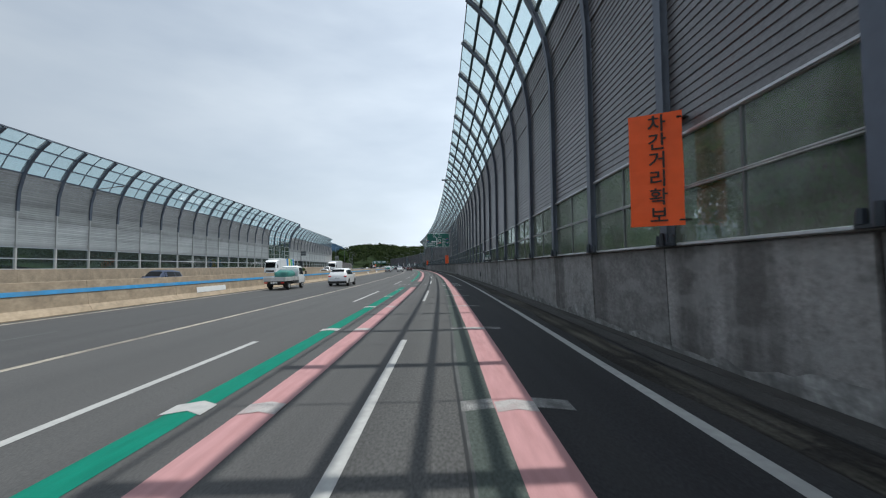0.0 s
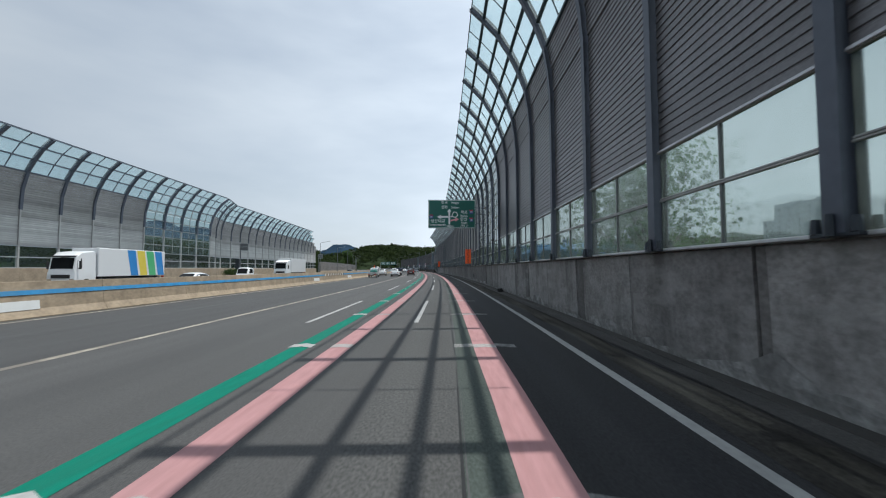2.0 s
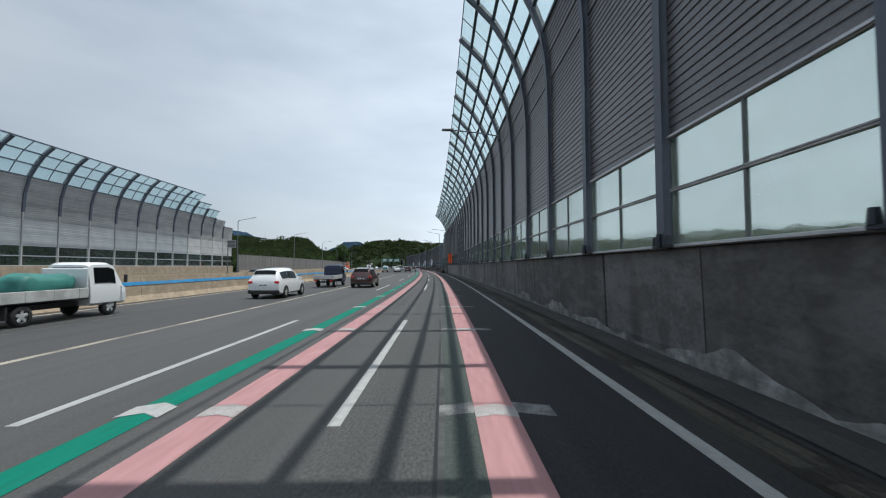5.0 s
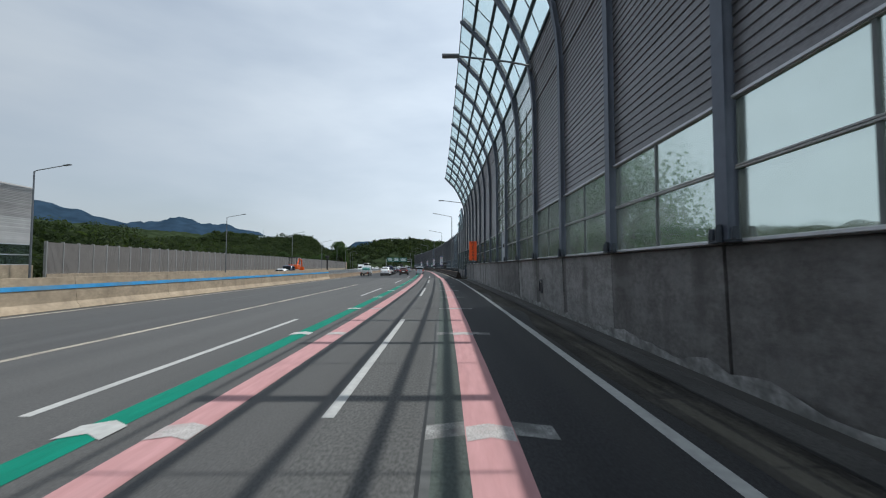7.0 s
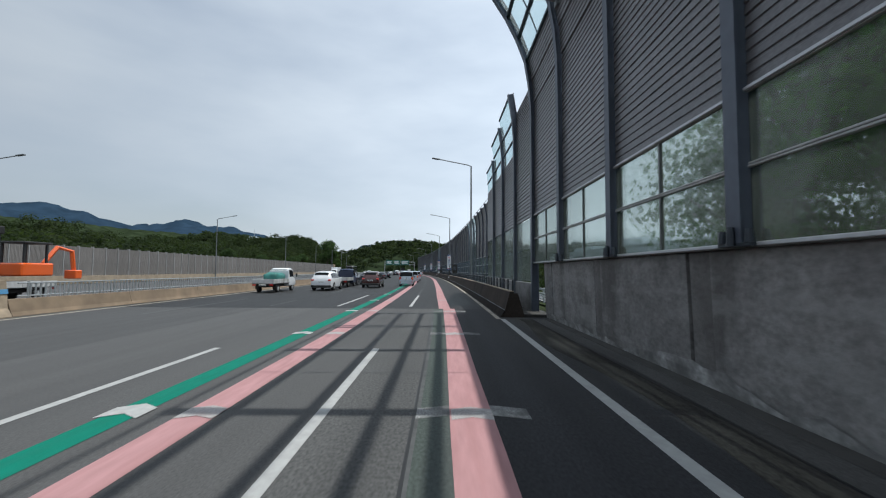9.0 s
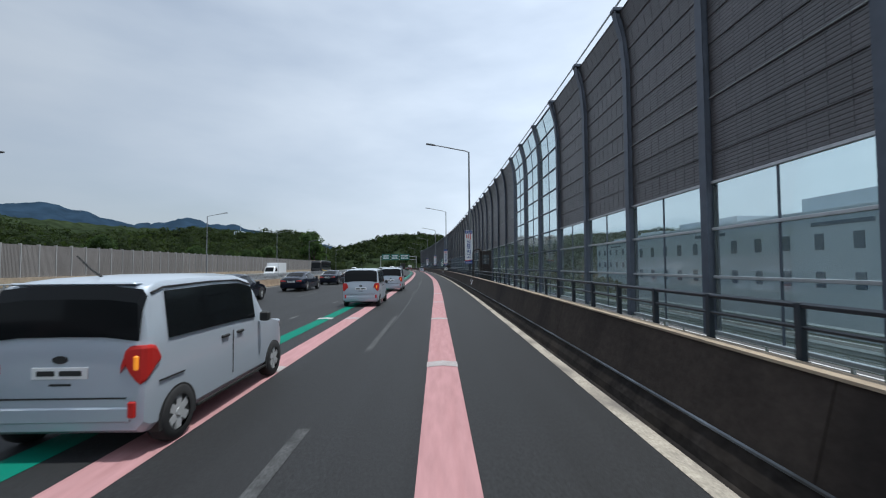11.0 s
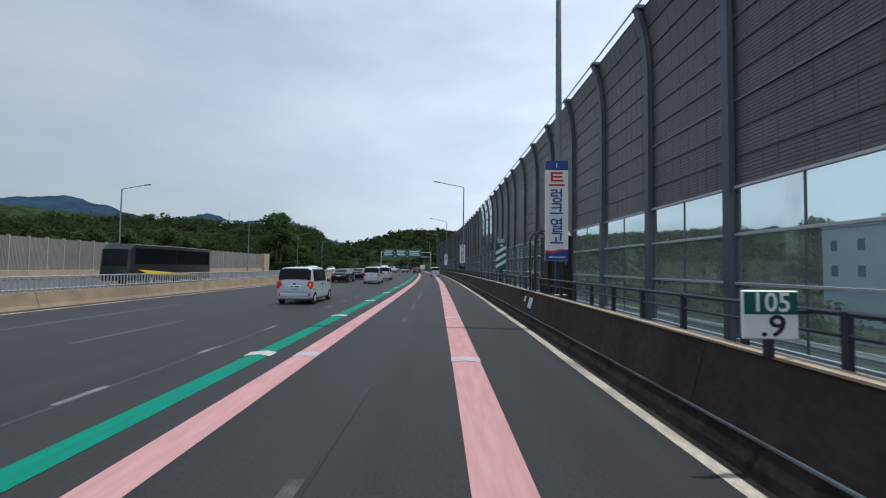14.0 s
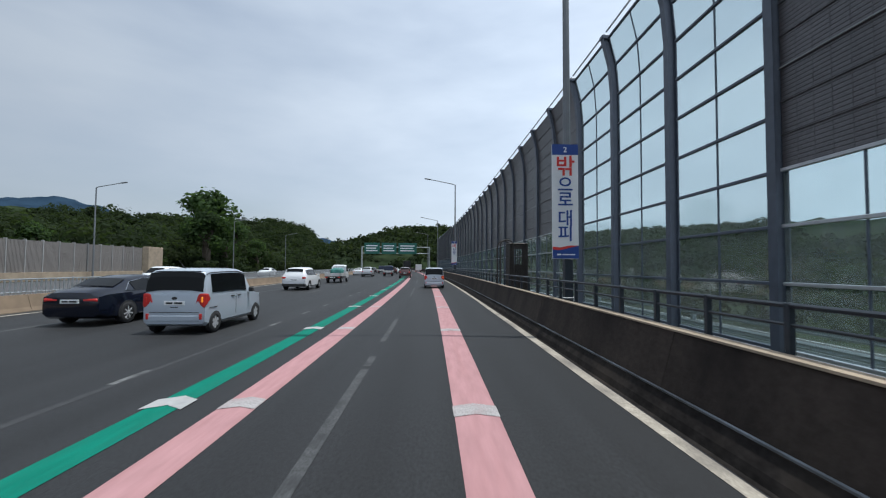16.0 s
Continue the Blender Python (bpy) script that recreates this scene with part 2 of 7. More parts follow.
M_concdirty = material("sooty_barrier_concrete", (0.125, 0.121, 0.118), stain=0.75, srange=(0.5, 0.63), rnd=0.3, patch=0.4, patch_col=(0.185, 0.182, 0.178), **CONC)
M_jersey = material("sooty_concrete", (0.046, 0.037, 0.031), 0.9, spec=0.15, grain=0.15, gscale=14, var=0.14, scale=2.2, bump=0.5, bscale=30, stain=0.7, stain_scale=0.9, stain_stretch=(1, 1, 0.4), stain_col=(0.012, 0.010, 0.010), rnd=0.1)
M_toe = material("toe_edge_grey", (0.16, 0.18, 0.2), 0.7, var=0.4, scale=2.0, stain=0.8, stain_scale=0.8, stain_col=(0.04, 0.04, 0.04), srange=(0.4, 0.6))
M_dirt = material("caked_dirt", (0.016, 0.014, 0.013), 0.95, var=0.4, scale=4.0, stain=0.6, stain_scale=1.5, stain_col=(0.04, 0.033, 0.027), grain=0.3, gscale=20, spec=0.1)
M_conc2 = material("tan_concrete", (0.33, 0.262, 0.188), 0.9, var=0.2, rnd=0.06, grain=0.12, gscale=9, scale=1.5, bump=0.4, bscale=30, stain=0.4, stain_scale=0.5, stain_stretch=(1, 1, 0.4), stain_col=(0.25, 0.2, 0.15))
M_conc4 = material("dirty_brown_concrete", (0.21, 0.155, 0.105), 0.92, var=0.2, scale=1.5, bump=0.4, bscale=30, stain=0.6, stain_scale=0.5, stain_stretch=(1, 1, 0.35), stain_col=(0.12, 0.09, 0.065))
M_conc3 = material("kerb_concrete", (0.042, 0.04, 0.037), 0.9, var=0.2, scale=2, bump=0.4, bscale=30)
M_blue = material("blue_band_paint", (0.06, 0.3, 0.6), 0.7, var=0.15, scale=2, stain=0.6, stain_scale=0.5, stain_stretch=(1, 1, 2.5), stain_col=(0.16, 0.26, 0.34), srange=(0.46, 0.66), spec=0.25)
M_post = material("barrier_steel", (0.082, 0.097, 0.127), 0.5, 0.12, var=0.1, scale=5, stain=0.3, stain_scale=1.5, stain_col=(0.045, 0.05, 0.062), rnd=0.08)
M_tank = material("blue_tank_plastic", (0.06, 0.22, 0.47), 0.35, var=0.1, scale=1.5, stain=0.3, stain_scale=1.0, stain_col=(0.05, 0.14, 0.3))
M_beam = material("canopy_steel", (0.05, 0.078, 0.088), 0.5, 0.15, var=0.15, scale=4, stain=0.4, stain_scale=1.5, stain_col=(0.03, 0.042, 0.046), rnd=0.1)
M_louver = material("louver_grey", (0.11, 0.107, 0.112), 0.4, 0.2, spec=0.85, var=0.12, scale=2.5, grain=0.22, gscale=26, stain=0.35, stain_scale=0.8, stain_stretch=(1, 1, 0.5), stain_col=(0.07, 0.067, 0.067), rnd=0.12)
M_louver2 = material("louver_brown_grey", (0.067, 0.062, 0.066), 0.42, 0.1, spec=0.85, var=0.2, scale=2.5, grain=0.2, gscale=20, stain=0.5, stain_scale=1.4, stain_stretch=(1, 1, 0.5), stain_col=(0.072, 0.069, 0.07), rnd=0.18)
M_louver3 = material("louver_pale", (0.43, 0.425, 0.415), 0.6, 0.1, var=0.1, scale=0.8, stain=0.5, stain_scale=0.35, stain_stretch=(1, 1, 2.0), stain_col=(0.3, 0.295, 0.285), rnd=0.12)
M_louver4 = material("louver_weathered", (0.275, 0.27, 0.262), 0.6, 0.1, var=0.12, scale=0.8, stain=0.6, stain_scale=0.35, stain_stretch=(1, 1, 2.5), stain_col=(0.2, 0.195, 0.188), rnd=0.12)
M_frame = material("weathered_aluminium", (0.33, 0.335, 0.33), 0.5, 0.25, var=0.25, scale=3, stretch=(1, 0.3, 1), stain=0.5, stain_scale=2.0, stain_col=(0.13, 0.13, 0.125))
M_mullion = material("mullion_grey", (0.11, 0.12, 0.118), 0.55, 0.15, var=0.12, scale=4)
M_alu = material("aluminium_trim", (0.5, 0.51, 0.53), 0.4, 0.6, var=0.08)
M_pane = pane_material("weathered_pane", (0.68, 0.725, 0.708), 0.085, (0.58, 0.64, 0.615), 0.015, 0.3)
M_dusty = pane_material("dusty_pane", (0.66, 0.695, 0.695), 0.09, (0.64, 0.67, 0.67), 0.03, 0.2)
M_clear = pane_material("clear_pane", (0.71, 0.78, 0.79), 0.055, (0.68, 0.75, 0.74), 0.06)
M_canopy = pane_material("canopy_pane", (0.77, 0.865, 0.88), 0.11, (0.8, 0.85, 0.87), 0.03)
M_door = material("grey_door_sheet", (0.34, 0.365, 0.39), 0.55, 0.1, var=0.2, scale=4, stain=0.7, stain_scale=2.2, stain_col=(0.48, 0.5, 0.52), patch=0.5, patch_scale=1.5, patch_col=(0.15, 0.16, 0.175))
M_dark = material("dark_bronze", (0.035, 0.028, 0.024), 0.5, 0.3, var=0.15, scale=4)
M_galv = material("galvanised_steel", (0.42, 0.44, 0.45), 0.45, 0.7, var=0.1, scale=6)
M_lampgrey = material("lamp_grey", (0.16, 0.17, 0.18), 0.5, 0.3, var=0.08)
M_rail = material("rail_paint", (0.03, 0.038, 0.048), 0.45, 0.3, var=0.1)
M_signgreen = material("sign_green", (0.002, 0.098, 0.075), 0.4, var=0.05, scale=3)
M_signwhite = material("sign_white", (0.75, 0.76, 0.76), 0.4, var=0.04, scale=3)
M_signblue = material("sign_blue", (0.02, 0.06, 0.25), 0.4, var=0.05)
M_signred = material("sign_red", (0.6, 0.04, 0.03), 0.4, var=0.05)
M_signpink = material("sign_pink", (0.7, 0.3, 0.33), 0.4, var=0.05)
M_orange = material("banner_orange", (0.95, 0.115, 0.014), 0.6, var=0.06, scale=3)
M_black = material("black_ink", (0.015, 0.014, 0.014), 0.6, var=0.05)
M_rubber = material("rubber", (0.02, 0.02, 0.021), 0.8, var=0.1, scale=12)
M_rim = material("alloy_rim", (0.5, 0.51, 0.52), 0.4, 0.25, var=0.05)
M_glassdark = paint("car_glass", (0.006, 0.007, 0.008), 0.08, 0.0, 0.0)
M_glassdark.node_tree.nodes["Principled BSDF"].inputs["Specular IOR Level"].default_value = 0.12
M_silver = paint("silver_blue_paint", (0.44, 0.495, 0.56), 0.32, 0.22, 0.5)
M_navy = paint("navy_paint", (0.004, 0.006, 0.014), 0.14, 0.0, 0.0)
M_carwhite = paint("white_paint", (0.72, 0.73, 0.74), 0.3)
M_carsilver = paint("silver_paint", (0.42, 0.43, 0.45), 0.3, 0.4)
M_bed = material("bed_grey", (0.5, 0.5, 0.49), 0.5, var=0.15, scale=3, stain=0.5, stain_scale=2, stain_col=(0.25, 0.24, 0.23))
M_carblack = paint("black_paint", (0.009, 0.009, 0.01), 0.3, 0.0, 0.2)
M_carbrown = paint("maroon_paint", (0.05, 0.014, 0.012), 0.25)
M_carblue = paint("dark_blue_paint", (0.012, 0.022, 0.055), 0.3, 0.0, 0.25)
M_tail = lamp_material("tail_light", (0.42, 0.014, 0.01), 0.08)
M_amber = lamp_material("amber_light", (0.9, 0.3, 0.02), 0.45)
M_trim = material("black_trim", (0.02, 0.02, 0.02), 0.6, var=0.05)
M_chrome = material("chrome", (0.7, 0.71, 0.72), 0.15, 1.0, var=0.02)
M_tarp = material("teal_tarp", (0.032, 0.16, 0.14), 0.6, var=0.2, scale=3, bump=0.5, bscale=6)
M_leaf = material("foliage", (0.036, 0.088, 0.03), 0.8, spec=0.1, var=0.5, scale=0.35, rnd=0.15)
M_leaf2 = material("foliage_light", (0.055, 0.115, 0.036), 0.75, spec=0.1, var=0.4, scale=0.35)
M_wood = material("far_woods", (0.024, 0.034, 0.018), 0.95, spec=0.0, var=0.5, scale=0.12, bump=1.0, bscale=0.6, stain=0.5, stain_scale=0.05, stain_col=(0.01, 0.016, 0.008))


def row_shade(m, amount):
    """Vary the base colour from sheet to sheet of one mesh."""
    n, l = m.node_tree.nodes, m.node_tree.links
    b = n["Principled BSDF"]
    src = b.inputs["Base Color"].links[0].from_socket
    g = n.new("ShaderNodeNewGeometry")
    r = n.new("ShaderNodeMapRange")
    r.inputs["To Min"].default_value, r.inputs["To Max"].default_value = 1 - amount, 1 + amount
    v = n.new("ShaderNodeVectorMath")
    v.operation = "SCALE"
    l.new(g.outputs["Random Per Island"], r.inputs["Value"])
    l.new(src, v.inputs[0])
    l.new(r.outputs[0], v.inputs["Scale"])
    l.new(v.outputs[0], b.inputs["Base Color"])


row_shade(M_louver3, 0.12)
row_shade(M_louver4, 0.12)


def leafy(m, share_=0.45, gain=2.0):
    """Let light shine through the leaves of a foliage material."""
    n, l = m.node_tree.nodes, m.node_tree.links
    b = n["Principled BSDF"]
    src = b.inputs["Base Color"].links[0].from_socket
    g_ = n.new("ShaderNodeVectorMath")
    g_.operation = "MULTIPLY"
    g_.inputs[1].default_value = (gain * 1.1, gain * 1.2, gain * 0.6)
    tl = n.new("ShaderNodeBsdfTranslucent")
    mx = n.new("ShaderNodeMixShader")
    mx.inputs[0].default_value = share_
    l.new(src, g_.inputs[0])
    l.new(g_.outputs[0], tl.inputs[0])
    l.new(b.outputs[0], mx.inputs[1])
    l.new(tl.outputs[0], mx.inputs[2])
    l.new(mx.outputs[0], n["Material Output"].inputs[0])


leafy(M_leaf)
leafy(M_leaf2)
M_farleaf = material("dark_foliage", (0.036, 0.058, 0.025), 0.8, spec=0.1, var=0.5, scale=0.35, rnd=0.15)
leafy(M_farleaf)
# Distance haze is put into the ridge's blue base colour.
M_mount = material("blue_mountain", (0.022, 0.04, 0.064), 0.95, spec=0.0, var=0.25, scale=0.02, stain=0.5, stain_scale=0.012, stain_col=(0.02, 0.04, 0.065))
M_woodleaf = material("woodland_leaves", (0.022, 0.032, 0.016), 0.85, var=0.45, scale=0.12, stain=0.8, stain_scale=0.09, stain_col=(0.042, 0.054, 0.025), srange=(0.48, 0.7), spec=0.05)
leafy(M_woodleaf, 0.4, 1.5)
M_bark = material("bark", (0.07, 0.055, 0.04), 0.9, var=0.3, scale=6)
M_gutter = material("gutter_concrete", (0.055, 0.053, 0.051), 0.9, var=0.3, scale=1.5, coords="UV", stretch=(1, 0.4, 1), stain=0.8, stain_scale=1.2, stain_stretch=(1, 0.4, 1), stain_col=(0.035, 0.034, 0.033), grain=0.3, gscale=25, bump=0.5)
M_dust = material("roadside_dirt", (0.1, 0.082, 0.062), 0.95, var=0.4, scale=3, coords="UV", stretch=(1, 0.4, 1), stain=0.6, stain_scale=1.2, stain_stretch=(1, 0.4, 1), stain_col=(0.05, 0.045, 0.04), grain=0.3, gscale=20, spec=0.05)
M_dust2 = material("shoulder_grit", (0.034, 0.032, 0.03), 0.95, var=0.4, scale=2, coords="UV", stretch=(1, 0.25, 1), stain=0.8, stain_scale=0.9, stain_stretch=(1.5, 0.3, 1), stain_col=(0.075, 0.07, 0.064), srange=(0.5, 0.66), grain=0.35, gscale=22, spec=0.1)
M_lime = material("lime_splash", (0.3, 0.3, 0.295), 0.95, var=0.35, scale=3.0, stain=0.8, stain_scale=2.0, stain_col=(0.125, 0.124, 0.122), srange=(0.42, 0.66), grain=0.2, gscale=14, spec=0.1)
M_earth = material("verge_earth", (0.036, 0.043, 0.026), 0.95, spec=0.0, var=0.35, scale=0.15, stain=0.7, stain_scale=0.08, stain_col=(0.05, 0.075, 0.03), bump=0.5, bscale=5)
M_bwall = material("building_white", (0.5, 0.56, 0.62), 0.8, var=0.06, scale=0.4)
# Pale blue-grey wall tint imitates the haze over distant towers.
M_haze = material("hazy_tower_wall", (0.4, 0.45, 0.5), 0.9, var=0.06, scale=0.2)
M_bwin = paint("building_window", (0.03, 0.07, 0.13), 0.1)


# ---- building helpers ----
def finish(bm, name, mat, parent=None, label="", smooth=False):
    me = bpy.data.meshes.new(name)
    bm.normal_update()
    bm.to_mesh(me)
    bm.free()
    me.materials.append(mat)
    if smooth:
        me.polygons.foreach_set("use_smooth", [True] * len(me.polygons))
        if name in ("body", "cab", "bumper"):
            me.set_sharp_from_angle(angle=radians(38))
    ob = new(name, me)
    if parent:
        ob.parent = parent
    if label:
        ob["label"] = label
    return ob


def part(name, bm, mat, parent, label="", smooth=False):
    return finish(bm, name, mat, parent, label, smooth)


def share(ob, parent, m, name=None):
    """Another object on the same mesh, under parent, at the local pose m."""
    o = new(name or ob.name.split(".")[0], ob.data)
    o.parent = parent
    o.matrix_basis = m
    return o


def thing(name, m, label, category, group="", kind=""):
    e = new(name)
    e.empty_display_size = 0.2
    e.matrix_basis = m
    return tagged(e, label, category, group, kind)


def box(bm, x0, x1, y0, y1, z0, z1, bev=0.0, m=None):
    b = bmesh.new()
    vs = [b.verts.new((x, y, z)) for x in (x0, x1) for y in (y0, y1) for z in (z0, z1)]
    for f in ((0, 1, 3, 2), (4, 6, 7, 5), (0, 4, 5, 1), (2, 3, 7, 6), (0, 2, 6, 4), (1, 5, 7, 3)):
        b.faces.new([vs[i] for i in f])
    if bev:
        bmesh.ops.bevel(b, geom=b.edges[:], offset=bev, segments=1, affect="EDGES", profile=0.5)
    if m is not None:
        b.transform(m)
    add(bm, b)
    return bm


def add(bm, b):
    me = bpy.data.meshes.new("tmp")
    b.to_mesh(me)
    b.free()
    bm.from_mesh(me)
    bpy.data.meshes.remove(me)


def tube(bm, pts, r, n=8, r1=None):
    """A round bar along points, tapering from r to r1."""
    pts = [Vector(p) for p in pts]
    rings = []
    for i, p in enumerate(pts):
        d = (pts[min(i + 1, len(pts) - 1)] - pts[max(i - 1, 0)]).normalized()
        a = d.orthogonal().normalized() if i == 0 else (a - d * a.dot(d)).normalized()
        c = d.cross(a)
        rr = r if r1 is None else r + (r1 - r) * i / (len(pts) - 1)
        rings.append([bm.verts.new(p + (a * math.cos(k * 2 * math.pi / n) + c * math.sin(k * 2 * math.pi / n)) * rr) for k in range(n)])
    for q, w in zip(rings, rings[1:]):
        for k in range(n):
            bm.faces.new((q[k], q[(k + 1) % n], w[(k + 1) % n], w[k]))
    bm.faces.new(rings[0][::-1])
    bm.faces.new(rings[-1])
    return bm


def beam_along(bm, pts, w, h):
    """A flat bar of width w (along y) and depth h through points in the x-z plane."""
    n = len(pts)
    rows = []
    for i, (x, z) in enumerate(pts):
        x0, z0 = pts[max(i - 1, 0)]
        x1, z1 = pts[min(i + 1, n - 1)]
        l = math.hypot(x1 - x0, z1 - z0)
        nx, nz_ = -(z1 - z0) / l * h / 2, (x1 - x0) / l * h / 2
        rows.append([bm.verts.new(v) for v in ((x + nx, -w / 2, z + nz_), (x + nx, w / 2, z + nz_), (x - nx, w / 2, z - nz_), (x - nx, -w / 2, z - nz_))])
    for q, r in zip(rows, rows[1:]):
        for k in range(4):
            bm.faces.new((q[k], q[(k + 1) % 4], r[(k + 1) % 4], r[k]))
    bm.faces.new(rows[0][::-1])
    bm.faces.new(rows[-1])
    return bm


def along(x, pts):
    """A value between the (x, y) points."""
    for (x0, y0), (x1, y1) in zip(pts, pts[1:]):
        if x <= x1:
            return y0 + (y1 - y0) * max(0.0, (x - x0) / (x1 - x0))
    return pts[-1][1]


def ribbon(name, spans, u0, u1, z, mat, step=4.0, label="", parent=None, wob=0.0, sway=()):
    """Flat strips on the road between u0 and u1, one for each (s0, s1)."""
    bm = bmesh.new()
    uv = bm.loops.layers.uv.new("UVMap")
    for s0, s1 in spans:
        n = max(1, int(math.ceil((s1 - s0) / step)))
        prev = None
        for i in range(n + 1):
            s = s0 + (s1 - s0) * i / n
            d = wob * noise.noise((s * 0.21, u0, 0)) if wob else 0
            e = wob * noise.noise((s * 0.17, u1, 5)) if wob else 0
            if sway:
                d, e = d + along(s, sway), e + along(s, sway)
            cur = ((bm.verts.new(P(s, u0 + d, z)), (u0, s)), (bm.verts.new(P(s, u1 + e, z)), (u1, s)))
            if prev:
                f = bm.faces.new((prev[0][0], prev[1][0], cur[1][0], cur[0][0]))
                for lp, t in zip(f.loops, (prev[0][1], prev[1][1], cur[1][1], cur[0][1])):
                    lp[uv].uv = t
            prev = cur
    return finish(bm, name, mat, parent, label)


def extrusion(name, prof, s0, s1, mat, step=4.0, parent=None, label="", closed=True):
    """A profile of (u, z) points drawn along the road."""
    bm = bmesh.new()
    n = max(1, int(math.ceil((s1 - s0) / step)))
    rows = [[bm.verts.new(P(s0 + (s1 - s0) * i / n, u, z)) for u, z in prof] for i in range(n + 1)]
    k = len(prof)
    for q, r in zip(rows, rows[1:]):
        for j in range(k if closed else k - 1):
            bm.faces.new((q[j], r[j], r[(j + 1) % k], q[(j + 1) % k]))
    if closed:
        bm.faces.new(rows[0])
        bm.faces.new(rows[-1][::-1])
    bmesh.ops.recalc_face_normals(bm, faces=bm.faces[:])
    return finish(bm, name, mat, parent, label)


GLYPHS = {}


def glyph(text, spread=1.0):
    """The words as a mesh one unit high, in the built-in font."""
    cu = bpy.data.curves.new("words", "FONT")
    cu.body, cu.size, cu.align_x, cu.align_y, cu.extrude, cu.resolution_u = text, 1.0, "CENTER", "CENTER", 0.008, 3
    cu.space_character = spread
    cu.offset = 0.012
    tmp = bpy.data.objects.new("words", cu)
    scene.collection.objects.link(tmp)
    me = bpy.data.meshes.new_from_object(tmp.evaluated_get(bpy.context.evaluated_depsgraph_get()))
    bpy.data.objects.remove(tmp)
    uv = me.uv_layers.new(name="UVMap")
    for lp in me.loops:
        uv.data[lp.index].uv = me.vertices[lp.vertex_index].co.xy
    GLYPHS[text] = me


for w_ in list("차간거리확보비상등켜고트렁크열밖으로대피안산목포") + ["판교", "산본", "Pangyo", "Sanbon", "성산대교", "500m", "목포", "Mokpo", "안산", "Ansan", "(영동선)", "50", "15", "사고시", "1", "2", "3", "105", "9", "200", "m", "P3", "P2", "6", ".9", ".6"]:
    glyph(w_)
glyph("Seongsandaegyo(Br)", 0.85)


def lettering(text, size, mat, parent, m, name="lettering"):
    """Words under parent; local x is the reading direction, local y up."""
    me = GLYPHS[text].copy()
    me.materials.clear()
    me.materials.append(mat)
    o = new(name, me)
    o.parent = parent
    o.matrix_basis = m @ Matrix.Diagonal((size, size, size, 1))
    return o


UPRIGHT = Matrix(((1, 0, 0, 0), (0, 0, -1, 0), (0, 1, 0, 0), (0, 0, 0, 1)))  # words in the x-z plane, read from -y

# ---- ground and roads ----
S0, S1 = -60.0, 620.0
bm = bmesh.new()
us = [-2600, -900, -300, -120, -60, -45, -41, 3.0, 6.0, 9, 20, 60, 300, 1200, 3000]
zs = [-2, -2, -1, 0, 0, -0.05, -0.05, -0.05, -0.05, -1.2, -4, -5, -6, -8, -10]
ss = [-1500, -400, -60] + list(range(-20, 640, 20)) + [800, 1100, 1600, 2300]
grid = []
for s in ss:
    a, row = s / R, []
    for u, z in zip(us, zs):
        # far from the bend the sheet runs straight on
        p = P(max(-60, min(s, 620)), max(u, -900), z) + Vector((min(u + 900, 0), 0, 0))
        e = s - max(-60, min(s, 620))
        aa = max(-60, min(s, 620)) / R
        row.append(bm.verts.new(p + Vector((-math.sin(aa), math.cos(aa), 0)) * e))
    grid.append(row)
for q, r in zip(grid, grid[1:]):
    for j in range(len(us) - 1):
        bm.faces.new((q[j], q[j + 1], r[j + 1], r[j]))
tagged(finish(bm, "ground", M_earth), "brown earth and scrub ground beside the highway", "ground", kind="structure")

tagged(ribbon("road_bus_lane", [(S0, 226)], -15.6, -7.96, 0.0, M_bus), "darker asphalt inner lanes of the highway", "road", kind="structure")
tagged(ribbon("road", [(S0, 226)], -7.96, -0.99, 0.0, M_road), "grey worn asphalt carriageway of a highway", "road", kind="structure")
tagged(ribbon("road_newer", [(226, S1)], -15.6, 2.75, 0.0, M_new), "dark newer asphalt carriageway of a highway", "road", kind="structure")
tagged(ribbon("road_shoulder_lane", [(S0, 226)], 0.95, 2.75, 0.0, M_shadelane), "asphalt beside the slow lane darkened for the barrier shade", "road", kind="structure")
tagged(ribbon("road_slow_lane", [(S0, 226)], -0.99, 0.95, 0.0, M_road2), "darker grey asphalt slow lane of the highway", "road", kind="structure")
tagged(ribbon("road_shoulder", [(S0, S1)], 2.75, 5.2, 0.0, M_shoulder), "dark asphalt hard shoulder with dust along the wall", "road", kind="structure")
tagged(ribbon("road_opposite", [(S0, S1)], -41.0, -16.1, 0.0, M_road), "grey asphalt opposite carriageway", "road", kind="structure")


def marking(name, spans, u0, u1, mat, label, z=0.005, step=4.0, wob=0.0, sway=()):
    return tagged(ribbon(name, spans, u0, u1, z, mat, step, wob=wob, sway=sway), label, "road marking", kind="structure")


def dashes(first, last, phase, length=9.0, period=20.0):
    k0 = int((first - phase) // period)
    return [(phase + period * k - length, phase + period * k) for k in range(k0, int((last - phase) // period) + 2)]


